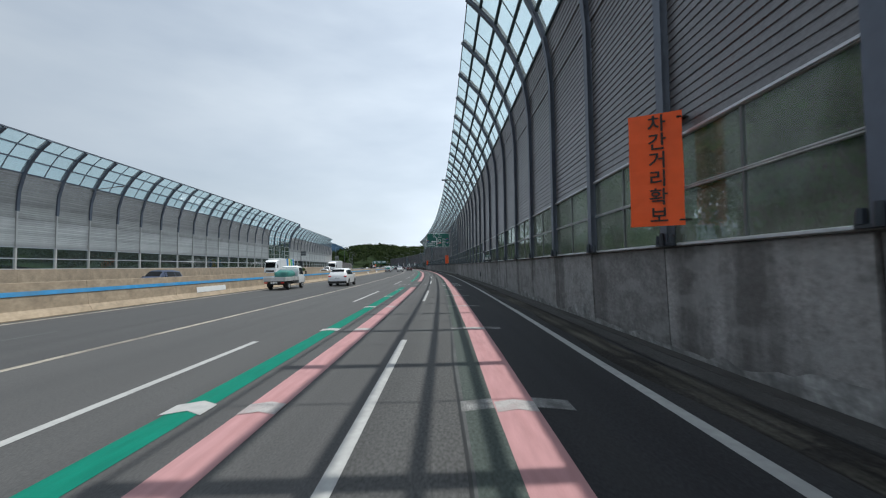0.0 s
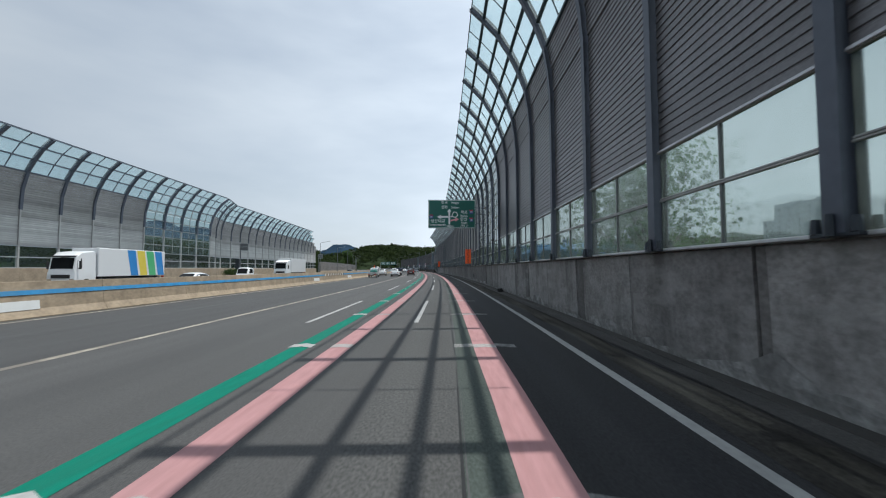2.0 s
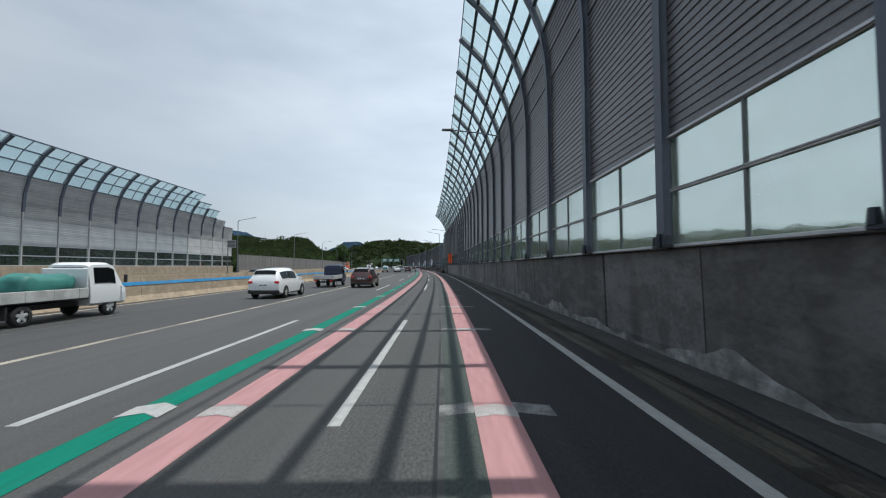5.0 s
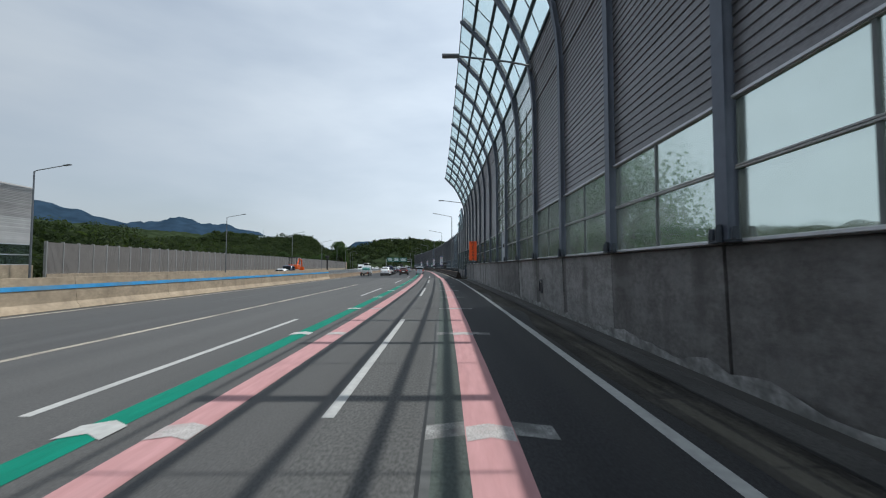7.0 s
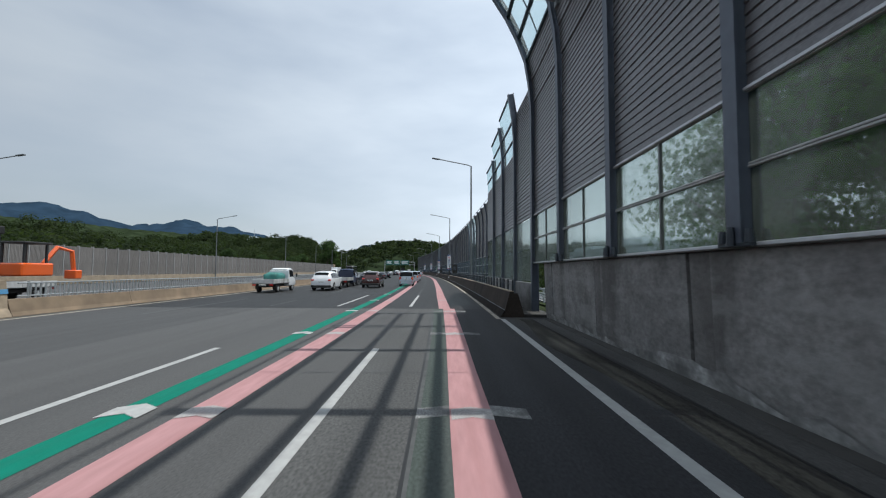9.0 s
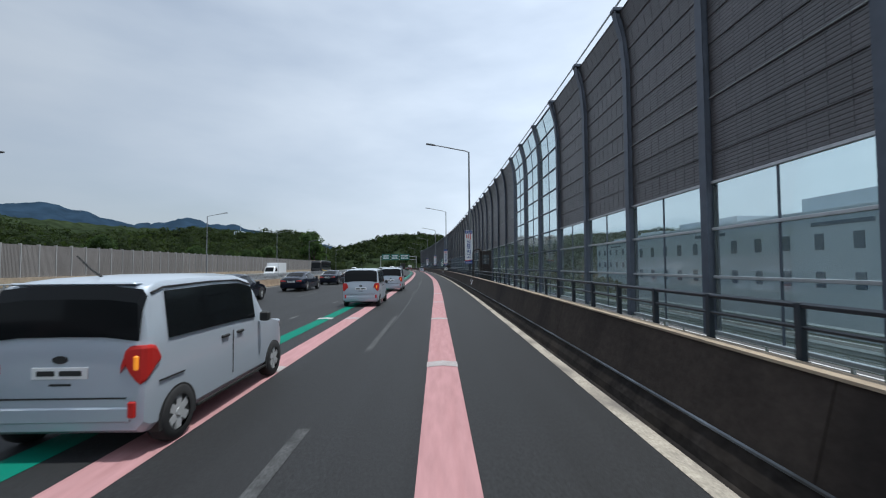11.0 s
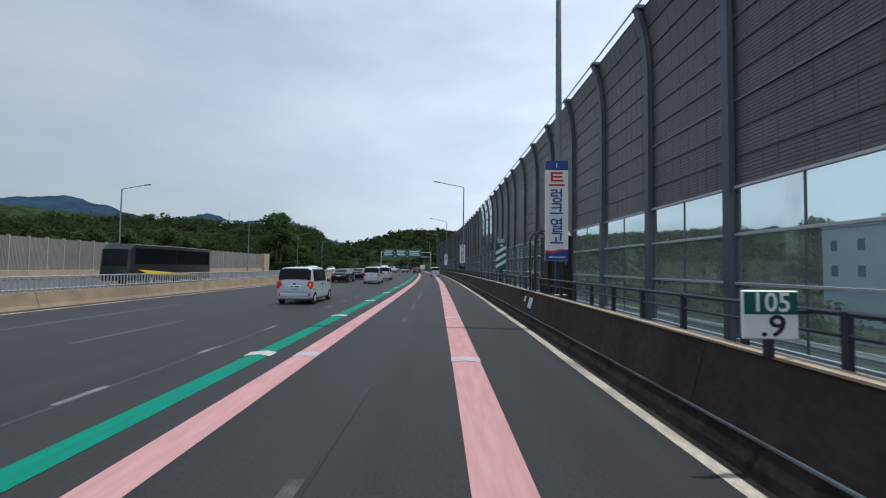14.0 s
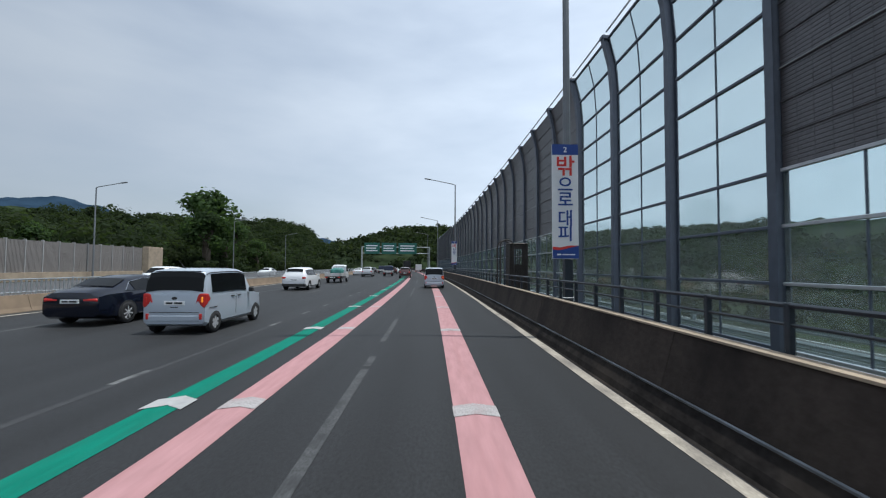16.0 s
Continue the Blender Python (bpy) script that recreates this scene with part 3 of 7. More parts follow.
marking("shoulder_line", [(S0, 222)], 2.74, 2.92, M_white, "white edge line along the shoulder", wob=0.03)
marking("shoulder_line", [(222, S1)], 2.60, 2.78, M_cream, "dusty cream edge line beside the concrete barrier", wob=0.05)
marking("lane_dashes", dashes(-60, 112, 10.0), -1.07, -0.92, M_white, "white lane dashes beside the slow lane")
marking("lane_dashes", dashes(157, 230, 16.1), -1.07, -0.92, M_white, "white lane dashes beside the slow lane")
marking("worn_lane_dashes", [(238, 246.5), (251.8, 254.4), (258.5, 264.6), (275, 279), (279.7, 281.3), (289, 301), (308.6, 309.6), (311.1, 312.4), (314, 317.4), (327.2, 328.2), (331.2, 333.9), (336, 343.5), (348, 351), (357, 362.7), (362.9, 363.7), (365.3, 369.5), (380, 390), (400, 410), (420, 430), (440, 450)], -1.1, -0.96, M_faint, "worn grey lane dashes on the asphalt")
marking("lane_dashes", dashes(-60, 112, 10.0), -4.70, -4.55, M_white, "white lane dashes between middle lanes")
marking("lane_dashes", dashes(157, 230, 16.1), -4.70, -4.55, M_white, "white lane dashes between middle lanes")
marking("worn_lane_dashes", [(252 + 3.05 * k, 252.85 + 3.05 * k) for k in range(70) if k % 4 != 1], -4.75, -4.63, M_dash, "worn pale lane dashes between middle lanes")
marking("ghost_lane_line", [(236, 480)], -4.69, -4.6, M_ghost, "ghost of a ground-off lane line", z=0.003, wob=0.06)
marking("bus_lane_line", [(S0, 203)], -8.05, -7.87, M_cream, "cream solid line beside the bus lane", wob=0.03)
marking("worn_lane_dashes", dashes(232, 480, 15.0, 4.0, 12.0), -8.05, -7.93, M_old, "worn pale lane dashes between inner lanes")
marking("lane_dashes", dashes(-60, 480, 12.0), -11.45, -11.3, M_old, "pale lane dashes of the inner lanes")
marking("edge_line", [(S0, S1)], -14.75, -14.55, M_cream, "cream edge line beside the median barrier", wob=0.03)
marking("opposite_lines", dashes(-60, 480, 3.0), -20.5, -20.35, M_old, "pale lane dashes of the opposite carriageway")
marking("opposite_lines", dashes(-60, 480, 7.0), -24.1, -23.95, M_old, "pale lane dashes of the opposite carriageway")
marking("opposite_edge_line", [(S0, S1)], -17.3, -17.15, M_cream, "cream edge line of the opposite carriageway")
FARSWAY = ((226, 0.1), (236, -0.02), (254, -0.06), (266, -0.06), (276, 0.02), (296, 0.14), (307, 0.16), (328, 0.02), (340, 0.0), (359, 0.08), (700, 0.1))
DRIFT = ((-60, 0.1), (30, 0.1), (62, 0.03), (97, -0.05), (199, -0.05), (254, -0.07), (274, -0.05), (296, -0.1), (306, -0.05), (328, -0.08), (338, -0.02), (359, 0.12), (700, 0.12))
for a_, b_ in ((S0, 34.9), (48.2, 262), (262, S1)):
    marking("green_guide_line", [(a_, b_)], -3.57, -3.17, M_green, "green painted guide line along the lane", step=3, sway=DRIFT)
    marking("pink_guide_line", [(a_, b_)], -2.67, -2.2, M_pink, "pink painted guide line along the lane", step=3, sway=DRIFT)
marking("pink_guide_line", [(S0, 226)], 0.63, 1.15, M_pink, "pink painted guide line in the slow lane", step=3, wob=0.04, z=0.008)
marking("green_strip", [(S0, 226)], 0.19, 0.66, M_greenstrip, "faded green strip of asphalt beside the pink guide line", wob=0.05, z=0.004)
marking("pink_guide_line", [(226, S1)], 0.33, 0.87, M_pink, "pink painted guide line in the slow lane", step=3, sway=FARSWAY)
marking("shoulder_seam", [(S0, 226)], 0.16, 0.2, M_seam, "dark tar seam in the slow lane", wob=0.08)
marking("tar_seam", [(262, 320)], -0.93, -0.88, M_seam, "dark tar seam beside the worn dashes", wob=0.12, z=0.009)


marking("seam_lip", [(S0, 226)], 0.2, 0.235, M_old, "pale worn lip beside the tar seam", wob=0.08, z=0.006)
marking("median_dirt", [(S0, S1)], -15.46, -15.1, M_dust, "brown dirt along the foot of the median", wob=0.3, z=0.006, step=1.5)
marking("shoulder_dust", [(S0, 222)], 3.25, 4.0, M_dust2, "dusty grit band between edge line and gutter", wob=0.45, z=0.004, step=1.0)
marking("gutter_strip", [(S0, 222)], 3.98, 4.44, M_gutter, "stained concrete gutter strip along the wall", wob=0.14)
marking("gutter_crack", [(S0, 222)], 3.95, 3.99, M_seam, "dark crack beside the gutter strip", z=0.008, wob=0.14)


def chevrons(name, u, w, phase, s_a, s_b, slant=0.16, mat=None, sway=((0, 0), (1, 0)), z=0.012):
    """White ticks across a guide line, pointing along the lane."""
    bm = bmesh.new()
    uv = bm.loops.layers.uv.new("UVMap")
    s = phase
    while s < s_b:
        if s > s_a and not 34 < s < 50:
            for a, b, d0, d1 in ((u - w / 2, u, 0.0, slant), (u, u + w / 2, slant, 0.0)):
                q = [(s + d0, a), (s + d1, b), (s + d1 + 0.38, b), (s + d0 + 0.38, a)]
                f = bm.faces.new([bm.verts.new(P(t, v + along(t, sway), z)) for t, v in q])
                for lp, (t, v) in zip(f.loops, q):
                    lp[uv].uv = (v, t)
        s += 6.457
    return tagged(finish(bm, name, mat or M_white), "white chevron ticks across the painted guide line", "road marking", kind="structure")


for s_a, s_b, ph in ((-55, 262, -59.55), (262, 480, -59.0)):
    chevrons("guide_chevrons", -3.37, 0.52, ph, s_a, s_b, sway=DRIFT)
    chevrons("guide_chevrons", -2.435, 0.47, ph, s_a, s_b, 0.1, M_tick, DRIFT)
chevrons("guide_chevrons", 0.89, 0.52, -59.55, -55, 226, 0.1, M_tick)
chevrons("old_chevrons", 0.9, 1.42, -59.5, -55, 226, 0.2, M_wornwhite, z=0.0065)
chevrons("guide_chevrons", 0.6, 0.56, -59.3, 226, 480, 0.1, M_tick, FARSWAY)

# ---- concrete of the right-hand side ----
wall_right = thing("wall_right", Matrix(), "stained grey concrete parapet wall under the noise barrier", "wall", kind="structure")
for i in range(58):
    a = -12.1 + i * 4.1
    b = min(a + 4.03, 222.6)
    if b - a > 0.3:
        j = 0.012 * math.sin(i * 2.7)
        prof = [(4.66 + j, -0.03), (4.62 + j, 0.25), (4.56 + j, 2.1), (4.60 + j, 2.14), (5.0, 2.14), (5.0, -0.03)]
        wet = max(0.0, 0.3 + 0.33 * math.sin(i * 4.1 + 1))  # a rain-soaked end beside the joint
        if wet > 0.08 and b - a > 1:
            extrusion("wall_panel", prof, b - wet, b, M_soaked, 4.2, wall_right, "dark rain-soaked end of a panel")
            b -= wet
        extrusion("wall_panel", prof, a, b, M_concdirty if 84 < a < 170 or 184 < a < 192 else M_conc, 4.2, wall_right)
extrusion("joint_backing", [(4.7, -0.03), (4.64, 2.1), (4.9, 2.1), (4.9, -0.03)], -12, 222.5, M_seam, 4, wall_right, "dark recessed joints")
bm = bmesh.new()
rows = []
for i in range(0, 940):  # pale splash along the wall's foot, in ragged heaps
    s = -12 + i * 0.249
    h = 0.1 + 0.62 * max(0.0, noise.noise((s * 0.33, 2.0, 0)) + 0.1) + 0.16 * noise.noise((s * 1.4, 5.0, 0)) + 0.07 * noise.noise((s * 4.5, 8.0, 0))
    h = max(0.04, h)
    rows.append([bm.verts.new(P(s, 4.653 - 0.18 * t - 0.02, t)) for t in (0.035, 0.035 + h * 0.5, 0.035 + h)] if h < 0.2 else [bm.verts.new(P(s, u_, t)) for t, u_ in ((0.035, 4.632), (0.22, 4.602), (0.035 + h, 4.601 - (h - 0.19) * 0.0324))])
for p, q in zip(rows, rows[1:]):
    for k in range(2):
        bm.faces.new((p[k], p[k + 1], q[k + 1], q[k]))
finish(bm, "pale_splash", M_lime, wall_right, "pale ragged splash along the foot")
tagged(extrusion("gutter_kerb", [(4.40, -0.02), (4.42, 0.02), (4.66, 0.035), (4.66, -0.02)], -60, 222, M_conc3), "dirty dark gutter edge along the wall", "kerb", kind="structure")
for s_, z_ in ((45.7, -0.2), (104.7, -0.3), (179.7, -0.1)):
    dr = thing("drain_box", at(s_, 4.60, z_), "dark open drain box with a steel frame in the wall", "drain", "drain boxes")
    b = bmesh.new()
    for y0, y1, z0, z1 in ((-0.24, 0.24, 0.78, 0.84), (-0.24, 0.24, 1.3, 1.36), (-0.24, -0.19, 0.84, 1.3), (0.19, 0.24, 0.84, 1.3)):
        box(b, -0.05, 0.02, y0, y1, z0, z1)
    part("frame", b, M_rail, dr)
    # Flat black plate; the recess's inner shade is in its colour.
    b = bmesh.new()
    box(b, -0.02, 0.01, -0.19, 0.19, 0.84, 1.3)
    part("opening", b, M_black, dr, "black plate painted as the dark opening")
jersey = [(2.86, -0.02), (2.9, 0.1), (3.02, 0.28), (3.2, 0.95), (3.22, 1.0), (3.36, 1.0), (3.37, 0.93), (3.52, 0.93), (3.54, 0.88), (3.8, -0.02)]
barrier_right = thing("barrier_right", Matrix(), "brown-grey concrete safety barrier with a pale top edge", "barrier", kind="structure")
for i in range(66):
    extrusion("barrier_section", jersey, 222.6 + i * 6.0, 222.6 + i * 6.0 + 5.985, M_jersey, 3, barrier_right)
# Pale bead stands in for the highlight along the toe's kink.
tagged(extrusion("barrier_toe_edge", [(2.998, 0.268), (2.992, 0.292), (3.012, 0.302), (3.02, 0.28)], 222.6, 618, M_toe), "thin pale bead painted as the highlight on the toe kink", "trim", kind="structure")
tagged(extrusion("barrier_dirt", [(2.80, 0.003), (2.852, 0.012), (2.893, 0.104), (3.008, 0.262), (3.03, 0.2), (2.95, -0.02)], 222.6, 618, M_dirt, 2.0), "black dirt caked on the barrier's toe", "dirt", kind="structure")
tagged(extrusion("barrier_coping", [(3.19, 1.0), (3.19, 1.025), (3.37, 1.025), (3.37, 1.0)], 222.6, 618, M_conc2), "tan weathered coping on the concrete barrier", "coping", kind="structure")
tagged(extrusion("barrier_ledge", [(3.8, -0.05), (3.8, 0.12), (4.8, 0.12), (4.8, -0.05)], 222.6, 618, M_conc3), "concrete ledge behind the safety barrier", "ledge", kind="structure")

# ---- median ----
med = [(-15.42, -0.02), (-15.5, 0.12), (-15.62, 0.3), (-15.74, 1.33), (-16.0, 1.33), (-16.12, 0.3), (-16.3, -0.02)]
barrier_median = thing("barrier_median", Matrix(), "tan concrete median barrier with a blue painted band", "barrier", kind="structure")
for i in range(47):
    extrusion("barrier_section", med, S0 + i * 6.0, S0 + i * 6.0 + 5.98, M_conc2, 3, barrier_median)
BAND = [(-15.66, 0.84), (-15.680, 1.01), (-15.71, 1.01), (-15.69, 0.84)]
for a, b in ((S0, 102.0), (113.6, 222)):
    extrusion("blue_band", BAND, a, b, M_blue, 4, barrier_median, "bright blue painted band")
for i in range(16):  # slanted warning stripes between the blue stretches
    bm = bmesh.new()
    a = 102.1 + i * 0.72
    bm.faces.new([bm.verts.new(P(s, u, z)) for s, u, z in ((a, -15.654, 0.82), (a + 0.36, -15.654, 0.82), (a + 0.72, -15.686, 1.1), (a + 0.36, -15.686, 1.1))])
    finish(bm, "warning_stripe", M_black if i % 2 else M_signwhite, barrier_median)
for a, b in ((26, 29.5), (58, 63), (97, 99.3), (116.5, 119.5)):
    extrusion("pale_patch", [(-15.58, 0.28), (-15.622, 0.62), (-15.64, 0.62), (-15.6, 0.28)], a, b, M_signwhite, 4, barrier_median, "pale repainted patch")
low = [(-15.42, -0.02), (-15.52, 0.15), (-15.66, 0.62), (-16.0, 0.62), (-16.14, 0.15), (-16.3, -0.02)]
for i in range(65):
    extrusion("barrier_section", low, 222 + i * 6.0, 222 + i * 6.0 + 5.98, M_conc4, 3, barrier_median)

# ---- right-hand noise barrier ----
SEC = [(4.5, 2.15), (4.5, 4.2), (4.5, 7.0), (4.48, 9.0), (4.40, 10.0), (4.23, 11.05), (3.85, 12.05), (3.38, 13.0), (2.78, 13.97), (2.03, 14.78), (1.40, 15.4)]
BAY = 4.0
FIRST = 28.0 - 4.0 * 20


def curve_point(t):
    """A point of the canopy's curve; t runs 0 (its foot) to 1 (its tip)."""
    c = SEC[5:]
    x = t * (len(c) - 1)
    i = min(int(x), len(c) - 2)
    return tuple(c[i][k] + (c[i + 1][k] - c[i][k]) * (x - i) for k in (0, 1))


def h_beam(bm, sec, w, d, th):
    """A rolled steel section bent along (x, z) points: w wide along y, d deep."""
    prof = [(-d / 2, -w / 2), (-d / 2, w / 2), (-d / 2 + th, w / 2), (-d / 2 + th, th / 2), (d / 2 - th, th / 2), (d / 2 - th, w / 2), (d / 2, w / 2), (d / 2, -w / 2), (d / 2 - th, -w / 2), (d / 2 - th, -th / 2), (-d / 2 + th, -th / 2), (-d / 2 + th, -w / 2)]
    rows = []
    for i, (x, z) in enumerate(sec):
        x0, z0 = sec[max(i - 1, 0)]
        x1, z1 = sec[min(i + 1, len(sec) - 1)]
        l = math.hypot(x1 - x0, z1 - z0)
        nx, nz_ = (z1 - z0) / l, -(x1 - x0) / l
        rows.append([bm.verts.new((x + nx * a, b, z + nz_ * a)) for a, b in prof])
    k = len(prof)
    for q, r in zip(rows, rows[1:]):
        for j in range(k):
            bm.faces.new((q[j], q[(j + 1) % k], r[(j + 1) % k], r[j]))
    bm.faces.new(rows[0])
    bm.faces.new(rows[-1][::-1])
    bmesh.ops.recalc_face_normals(bm, faces=bm.faces[:])
    return bm


def slab(bm, p, q, y0, y1, th):
    """A sheet between two (x, z) points, from y0 to y1."""
    (x0, z0), (x1, z1) = p, q
    l = math.hypot(x1 - x0, z1 - z0)
    nx, nz_ = -(z1 - z0) / l * th / 2, (x1 - x0) / l * th / 2
    v = [bm.verts.new(c) for c in ((x0 + nx, y0, z0 + nz_), (x0 + nx, y1, z0 + nz_), (x1 + nx, y1, z1 + nz_), (x1 + nx, y0, z1 + nz_),
                                   (x0 - nx, y0, z0 - nz_), (x0 - nx, y1, z0 - nz_), (x1 - nx, y1, z1 - nz_), (x1 - nx, y0, z1 - nz_))]
    for f in ((0, 1, 2, 3), (7, 6, 5, 4), (0, 4, 5, 1), (1, 5, 6, 2), (2, 6, 7, 3), (3, 7, 4, 0)):
        bm.faces.new([v[i] for i in f])
    return bm


def louver_mesh(x, y0, y1, h, n, tilt=0.055, back=0.05):
    """A panel of n slanted slats, its foot at z = 0."""
    bm = bmesh.new()
    p = h / n
    prof = []
    for i in range(n):
        prof += [(x - tilt, i * p + 0.012), (x - tilt * 0.35, i * p + p * 0.80), (x, i * p + p * 0.86), (x, i * p + p)]
    prof = [(x, 0.0)] + prof + [(x + back, h), (x + back, 0.0)]
    a = [bm.verts.new((u, y0, z)) for u, z in prof]
    b = [bm.verts.new((u, y1, z)) for u, z in prof]
    k = len(prof)
    for j in range(k):
        bm.faces.new((a[j], a[(j + 1) % k], b[(j + 1) % k], b[j]))
    bm.faces.new(a[::-1])
    bm.faces.new(b)
    bmesh.ops.recalc_face_normals(bm, faces=bm.faces[:])
    return bm


X0 = 4.5
P0, P1 = 0.13, BAY - 0.13


def barrier_bay(kind):
    """One bay of the tall barrier, its post at y = 0. kind: louver, low (one row of panes), clear, door or glazed_door."""
    words = {"louver": "tall noise barrier bay with grey louvers, windows and curved glass canopy",
             "clear": "tall noise barrier bay glazed from parapet to curved canopy",
             "low": "tall noise barrier bay with louvers above one window row",
             "glazed_door": "tall noise barrier bay glazed above a closed grey steel door",
             "door": "tall noise barrier bay with a closed grey steel door below"}[kind]
    has_door, glazed = kind in ("door", "glazed_door"), kind in ("clear", "glazed_door")
    t = thing("noise_barrier_bay", Matrix(), words, "noise barrier", "bays of the tall noise barrier")
    post = bmesh.new()
    h_beam(post, SEC, 0.26, 0.3, 0.03)
    part("post", post, M_post, t)
    foot = bmesh.new()
    box(foot, X0 - 0.16, X0 + 0.2, -0.3, 0.3, 2.14, 2.19, 0.008)
    for dy in (-0.24, 0.24):  # capped anchor bolts
        tube(foot, [(X0 - 0.12, dy, 2.19), (X0 - 0.12, dy, 2.3), (X0 - 0.12, dy, 2.36)], 0.065, 8, 0.045)
        tube(foot, [(X0 + 0.1, dy, 2.19), (X0 + 0.1, dy, 2.3), (X0 + 0.1, dy, 2.36)], 0.06, 8, 0.04)
    tube(foot, [(X0 - 0.19, 0, 2.15), (X0 - 0.19, 0, 2.32), (X0 - 0.19, 0, 2.4)], 0.055, 8, 0.04)
    part("foot_plate", foot, M_rail, t, "dark bolted foot plate")
    rows = [(2.19, 3.185), (3.215, 4.18)][:1 if kind == "low" else 2]
    if glazed:
        rows += [(z, z + 0.99) for z in (4.22, 5.22, 6.22, 7.22, 8.22, 9.22)] + [(10.22, 11.16)]
    fr = bmesh.new()
    for z in ([2.165] + [r[1] + 0.015 for r in rows]):
        xx = X0 if z < 9.5 else X0 - 0.16 * (z - 9.5) / 1.7
        ya = 2.28 if has_door and 3 < z < 4 else P0
        box(fr, xx - 0.045, xx + (0.16 if z < 2.2 else 0.03), ya, P1, z - 0.034, z - 0.004, 0.006)
        box(fr, xx - 0.038, xx + 0.03, ya, P1, z + 0.004, z + 0.034, 0.006)
    sb = bmesh.new()
    box(sb, X0 - 0.08, X0 - 0.046, P0, P1, 2.142, 2.19, 0.006)
    part("sill_strip", sb, M_alu, t, "pale aluminium strip along the parapet")
    half = BAY / 2
    top = rows[-1][1]
    if kind != "door":
        mu = bmesh.new()
        box(mu, X0 - 0.03, X0 + 0.025, half - 0.025, half + 0.025, 4.24 if has_door else 2.19, min(top, 9.5))
        part("mullion", mu, M_mullion, t)
    part("window_frame", fr, M_frame, t)
    for (z0, z1) in rows:
        for y0, y1 in ((P0, half - 0.02), (half + 0.02, P1)):
            if has_door and z0 < 4.1:
                if y0 < 1:
                    continue
                y0 = 2.28
            bm = bmesh.new()
            xa = X0 if z0 < 9.5 else X0 - 0.16 * (z0 - 9.5) / 1.7
            xb = X0 if z1 < 9.5 else X0 - 0.16 * (z1 - 9.5) / 1.7
            slab(bm, (xa, z0 - 0.005), (xb, z1 + 0.005), y0, y1, 0.012)
            part("pane", bm, M_pane if z0 < 4.1 else M_dusty, t)
    if has_door:
        d = bmesh.new()
        box(d, X0 - 0.03, X0 + 0.02, P0, 1.0, 2.19, 4.18, 0.008)
        box(d, X0 - 0.03, X0 + 0.02, 1.02, 2.1, 2.19, 4.18, 0.008)
        box(d, X0 - 0.06, X0 - 0.03, 0.4, 0.62, 3.3, 3.5, 0.006)
        door = part("door", d, M_door, t, "closed grey sheet-steel door leaves")
        jm = bmesh.new()
        box(jm, X0 - 0.06, X0 + 0.05, 2.1, 2.28, 2.19, 4.22, 0.01)
        part("door_frame", jm, M_post, t)
        h = bmesh.new()
        box(h, X0 - 0.1, X0 - 0.03, 1.1, 1.16, 3.1, 3.3, 0.01)
        part("door_handle", h, M_black, door)
    if not glazed:
        first = None
        for i in range(7):
            if first is None:
                first = part("louver_panel", louver_mesh(X0, P0, P1, 0.965, 6, 0.02), M_louver, t)
                first.matrix_basis = Matrix.Translation((0, 0, 4.23))
            else:
                lean = Matrix.Translation((0, 0, 4.23 + i * 0.974))
                if i >= 5:
                    a = (0.0, 0.05, 0.16)[i - 4]
                    off = (0, -0.03, -0.11)[i - 4]
                    lean = Matrix.Translation((off, 0, 4.23 + i * 0.974)) @ Matrix.Translation((X0, 0, 0)) @ Matrix.Rotation(-a, 4, "Y") @ Matrix.Translation((-X0, 0, 0))
                share(first, t, lean)
        tr = bmesh.new()
        box(tr, X0 - 0.075, X0 + 0.03, P0, P1, 4.175, 4.225, 0.008)
        if kind == "low":
            share(first, t, Matrix.Translation((0, 0, 3.225)))
            box(tr, X0 - 0.075, X0 + 0.03, P0, P1, 3.165, 3.222, 0.008)
        part("sill_trim", tr, M_alu, t, "pale aluminium strip under the louvers")
    cb = bmesh.new()
    n = 5
    box(cb, -0.075, 0.075, P0, P1, -0.06, 0.06, 0.01)
    beam = part("canopy_beam", cb, M_beam, t)
    beam.matrix_basis = Matrix.Translation((curve_point(0)[0], 0, curve_point(0)[1]))
    for i in range(1, n):
        x, z = curve_point(i / n)
        share(beam, t, Matrix.Translation((x, 0, z)))
    eb = bmesh.new()
    box(eb, -0.025, 0.025, 0.0, BAY, -0.025, 0.025)
    part("canopy_edge", eb, M_beam, t, "thin edge rail").matrix_basis = Matrix.Translation((curve_point(1)[0], 0, curve_point(1)[1]))
    rb = bmesh.new()
    beam_along(rb, [curve_point(i / 5) for i in range(6)], 0.035, 0.05)
    rib = part("canopy_rib", rb, M_beam, t)
    rib.matrix_basis = Matrix.Translation((0, half, 0))
    for i in range(n):
        for y0, y1 in ((P0, half - 0.02), (half + 0.02, P1)):
            bm = bmesh.new()
            slab(bm, curve_point(i / n), curve_point((i + 1) / n), y0, y1, 0.01)
            part("canopy_pane", bm, M_canopy, t).visible_shadow = False
    return t


protos = {k: barrier_bay(k) for k in ("louver", "low", "clear", "door", "glazed_door")}
used = {}
for i in range(69):
    s = FIRST + BAY * i
    if s < -9 or s > 220.5:
        continue
    kind = "clear" if 79 < s < 94 or 179 < s < 187 else "glazed_door" if 187 < s < 189 else "door" if 39 < s < 41 else "low" if 31 < s < 37 else "louver"
    m = at(s, 0)
    if kind not in used:
        protos[kind].matrix_basis = m
        used[kind] = True
    else:
        copy_thing(protos[kind], m)

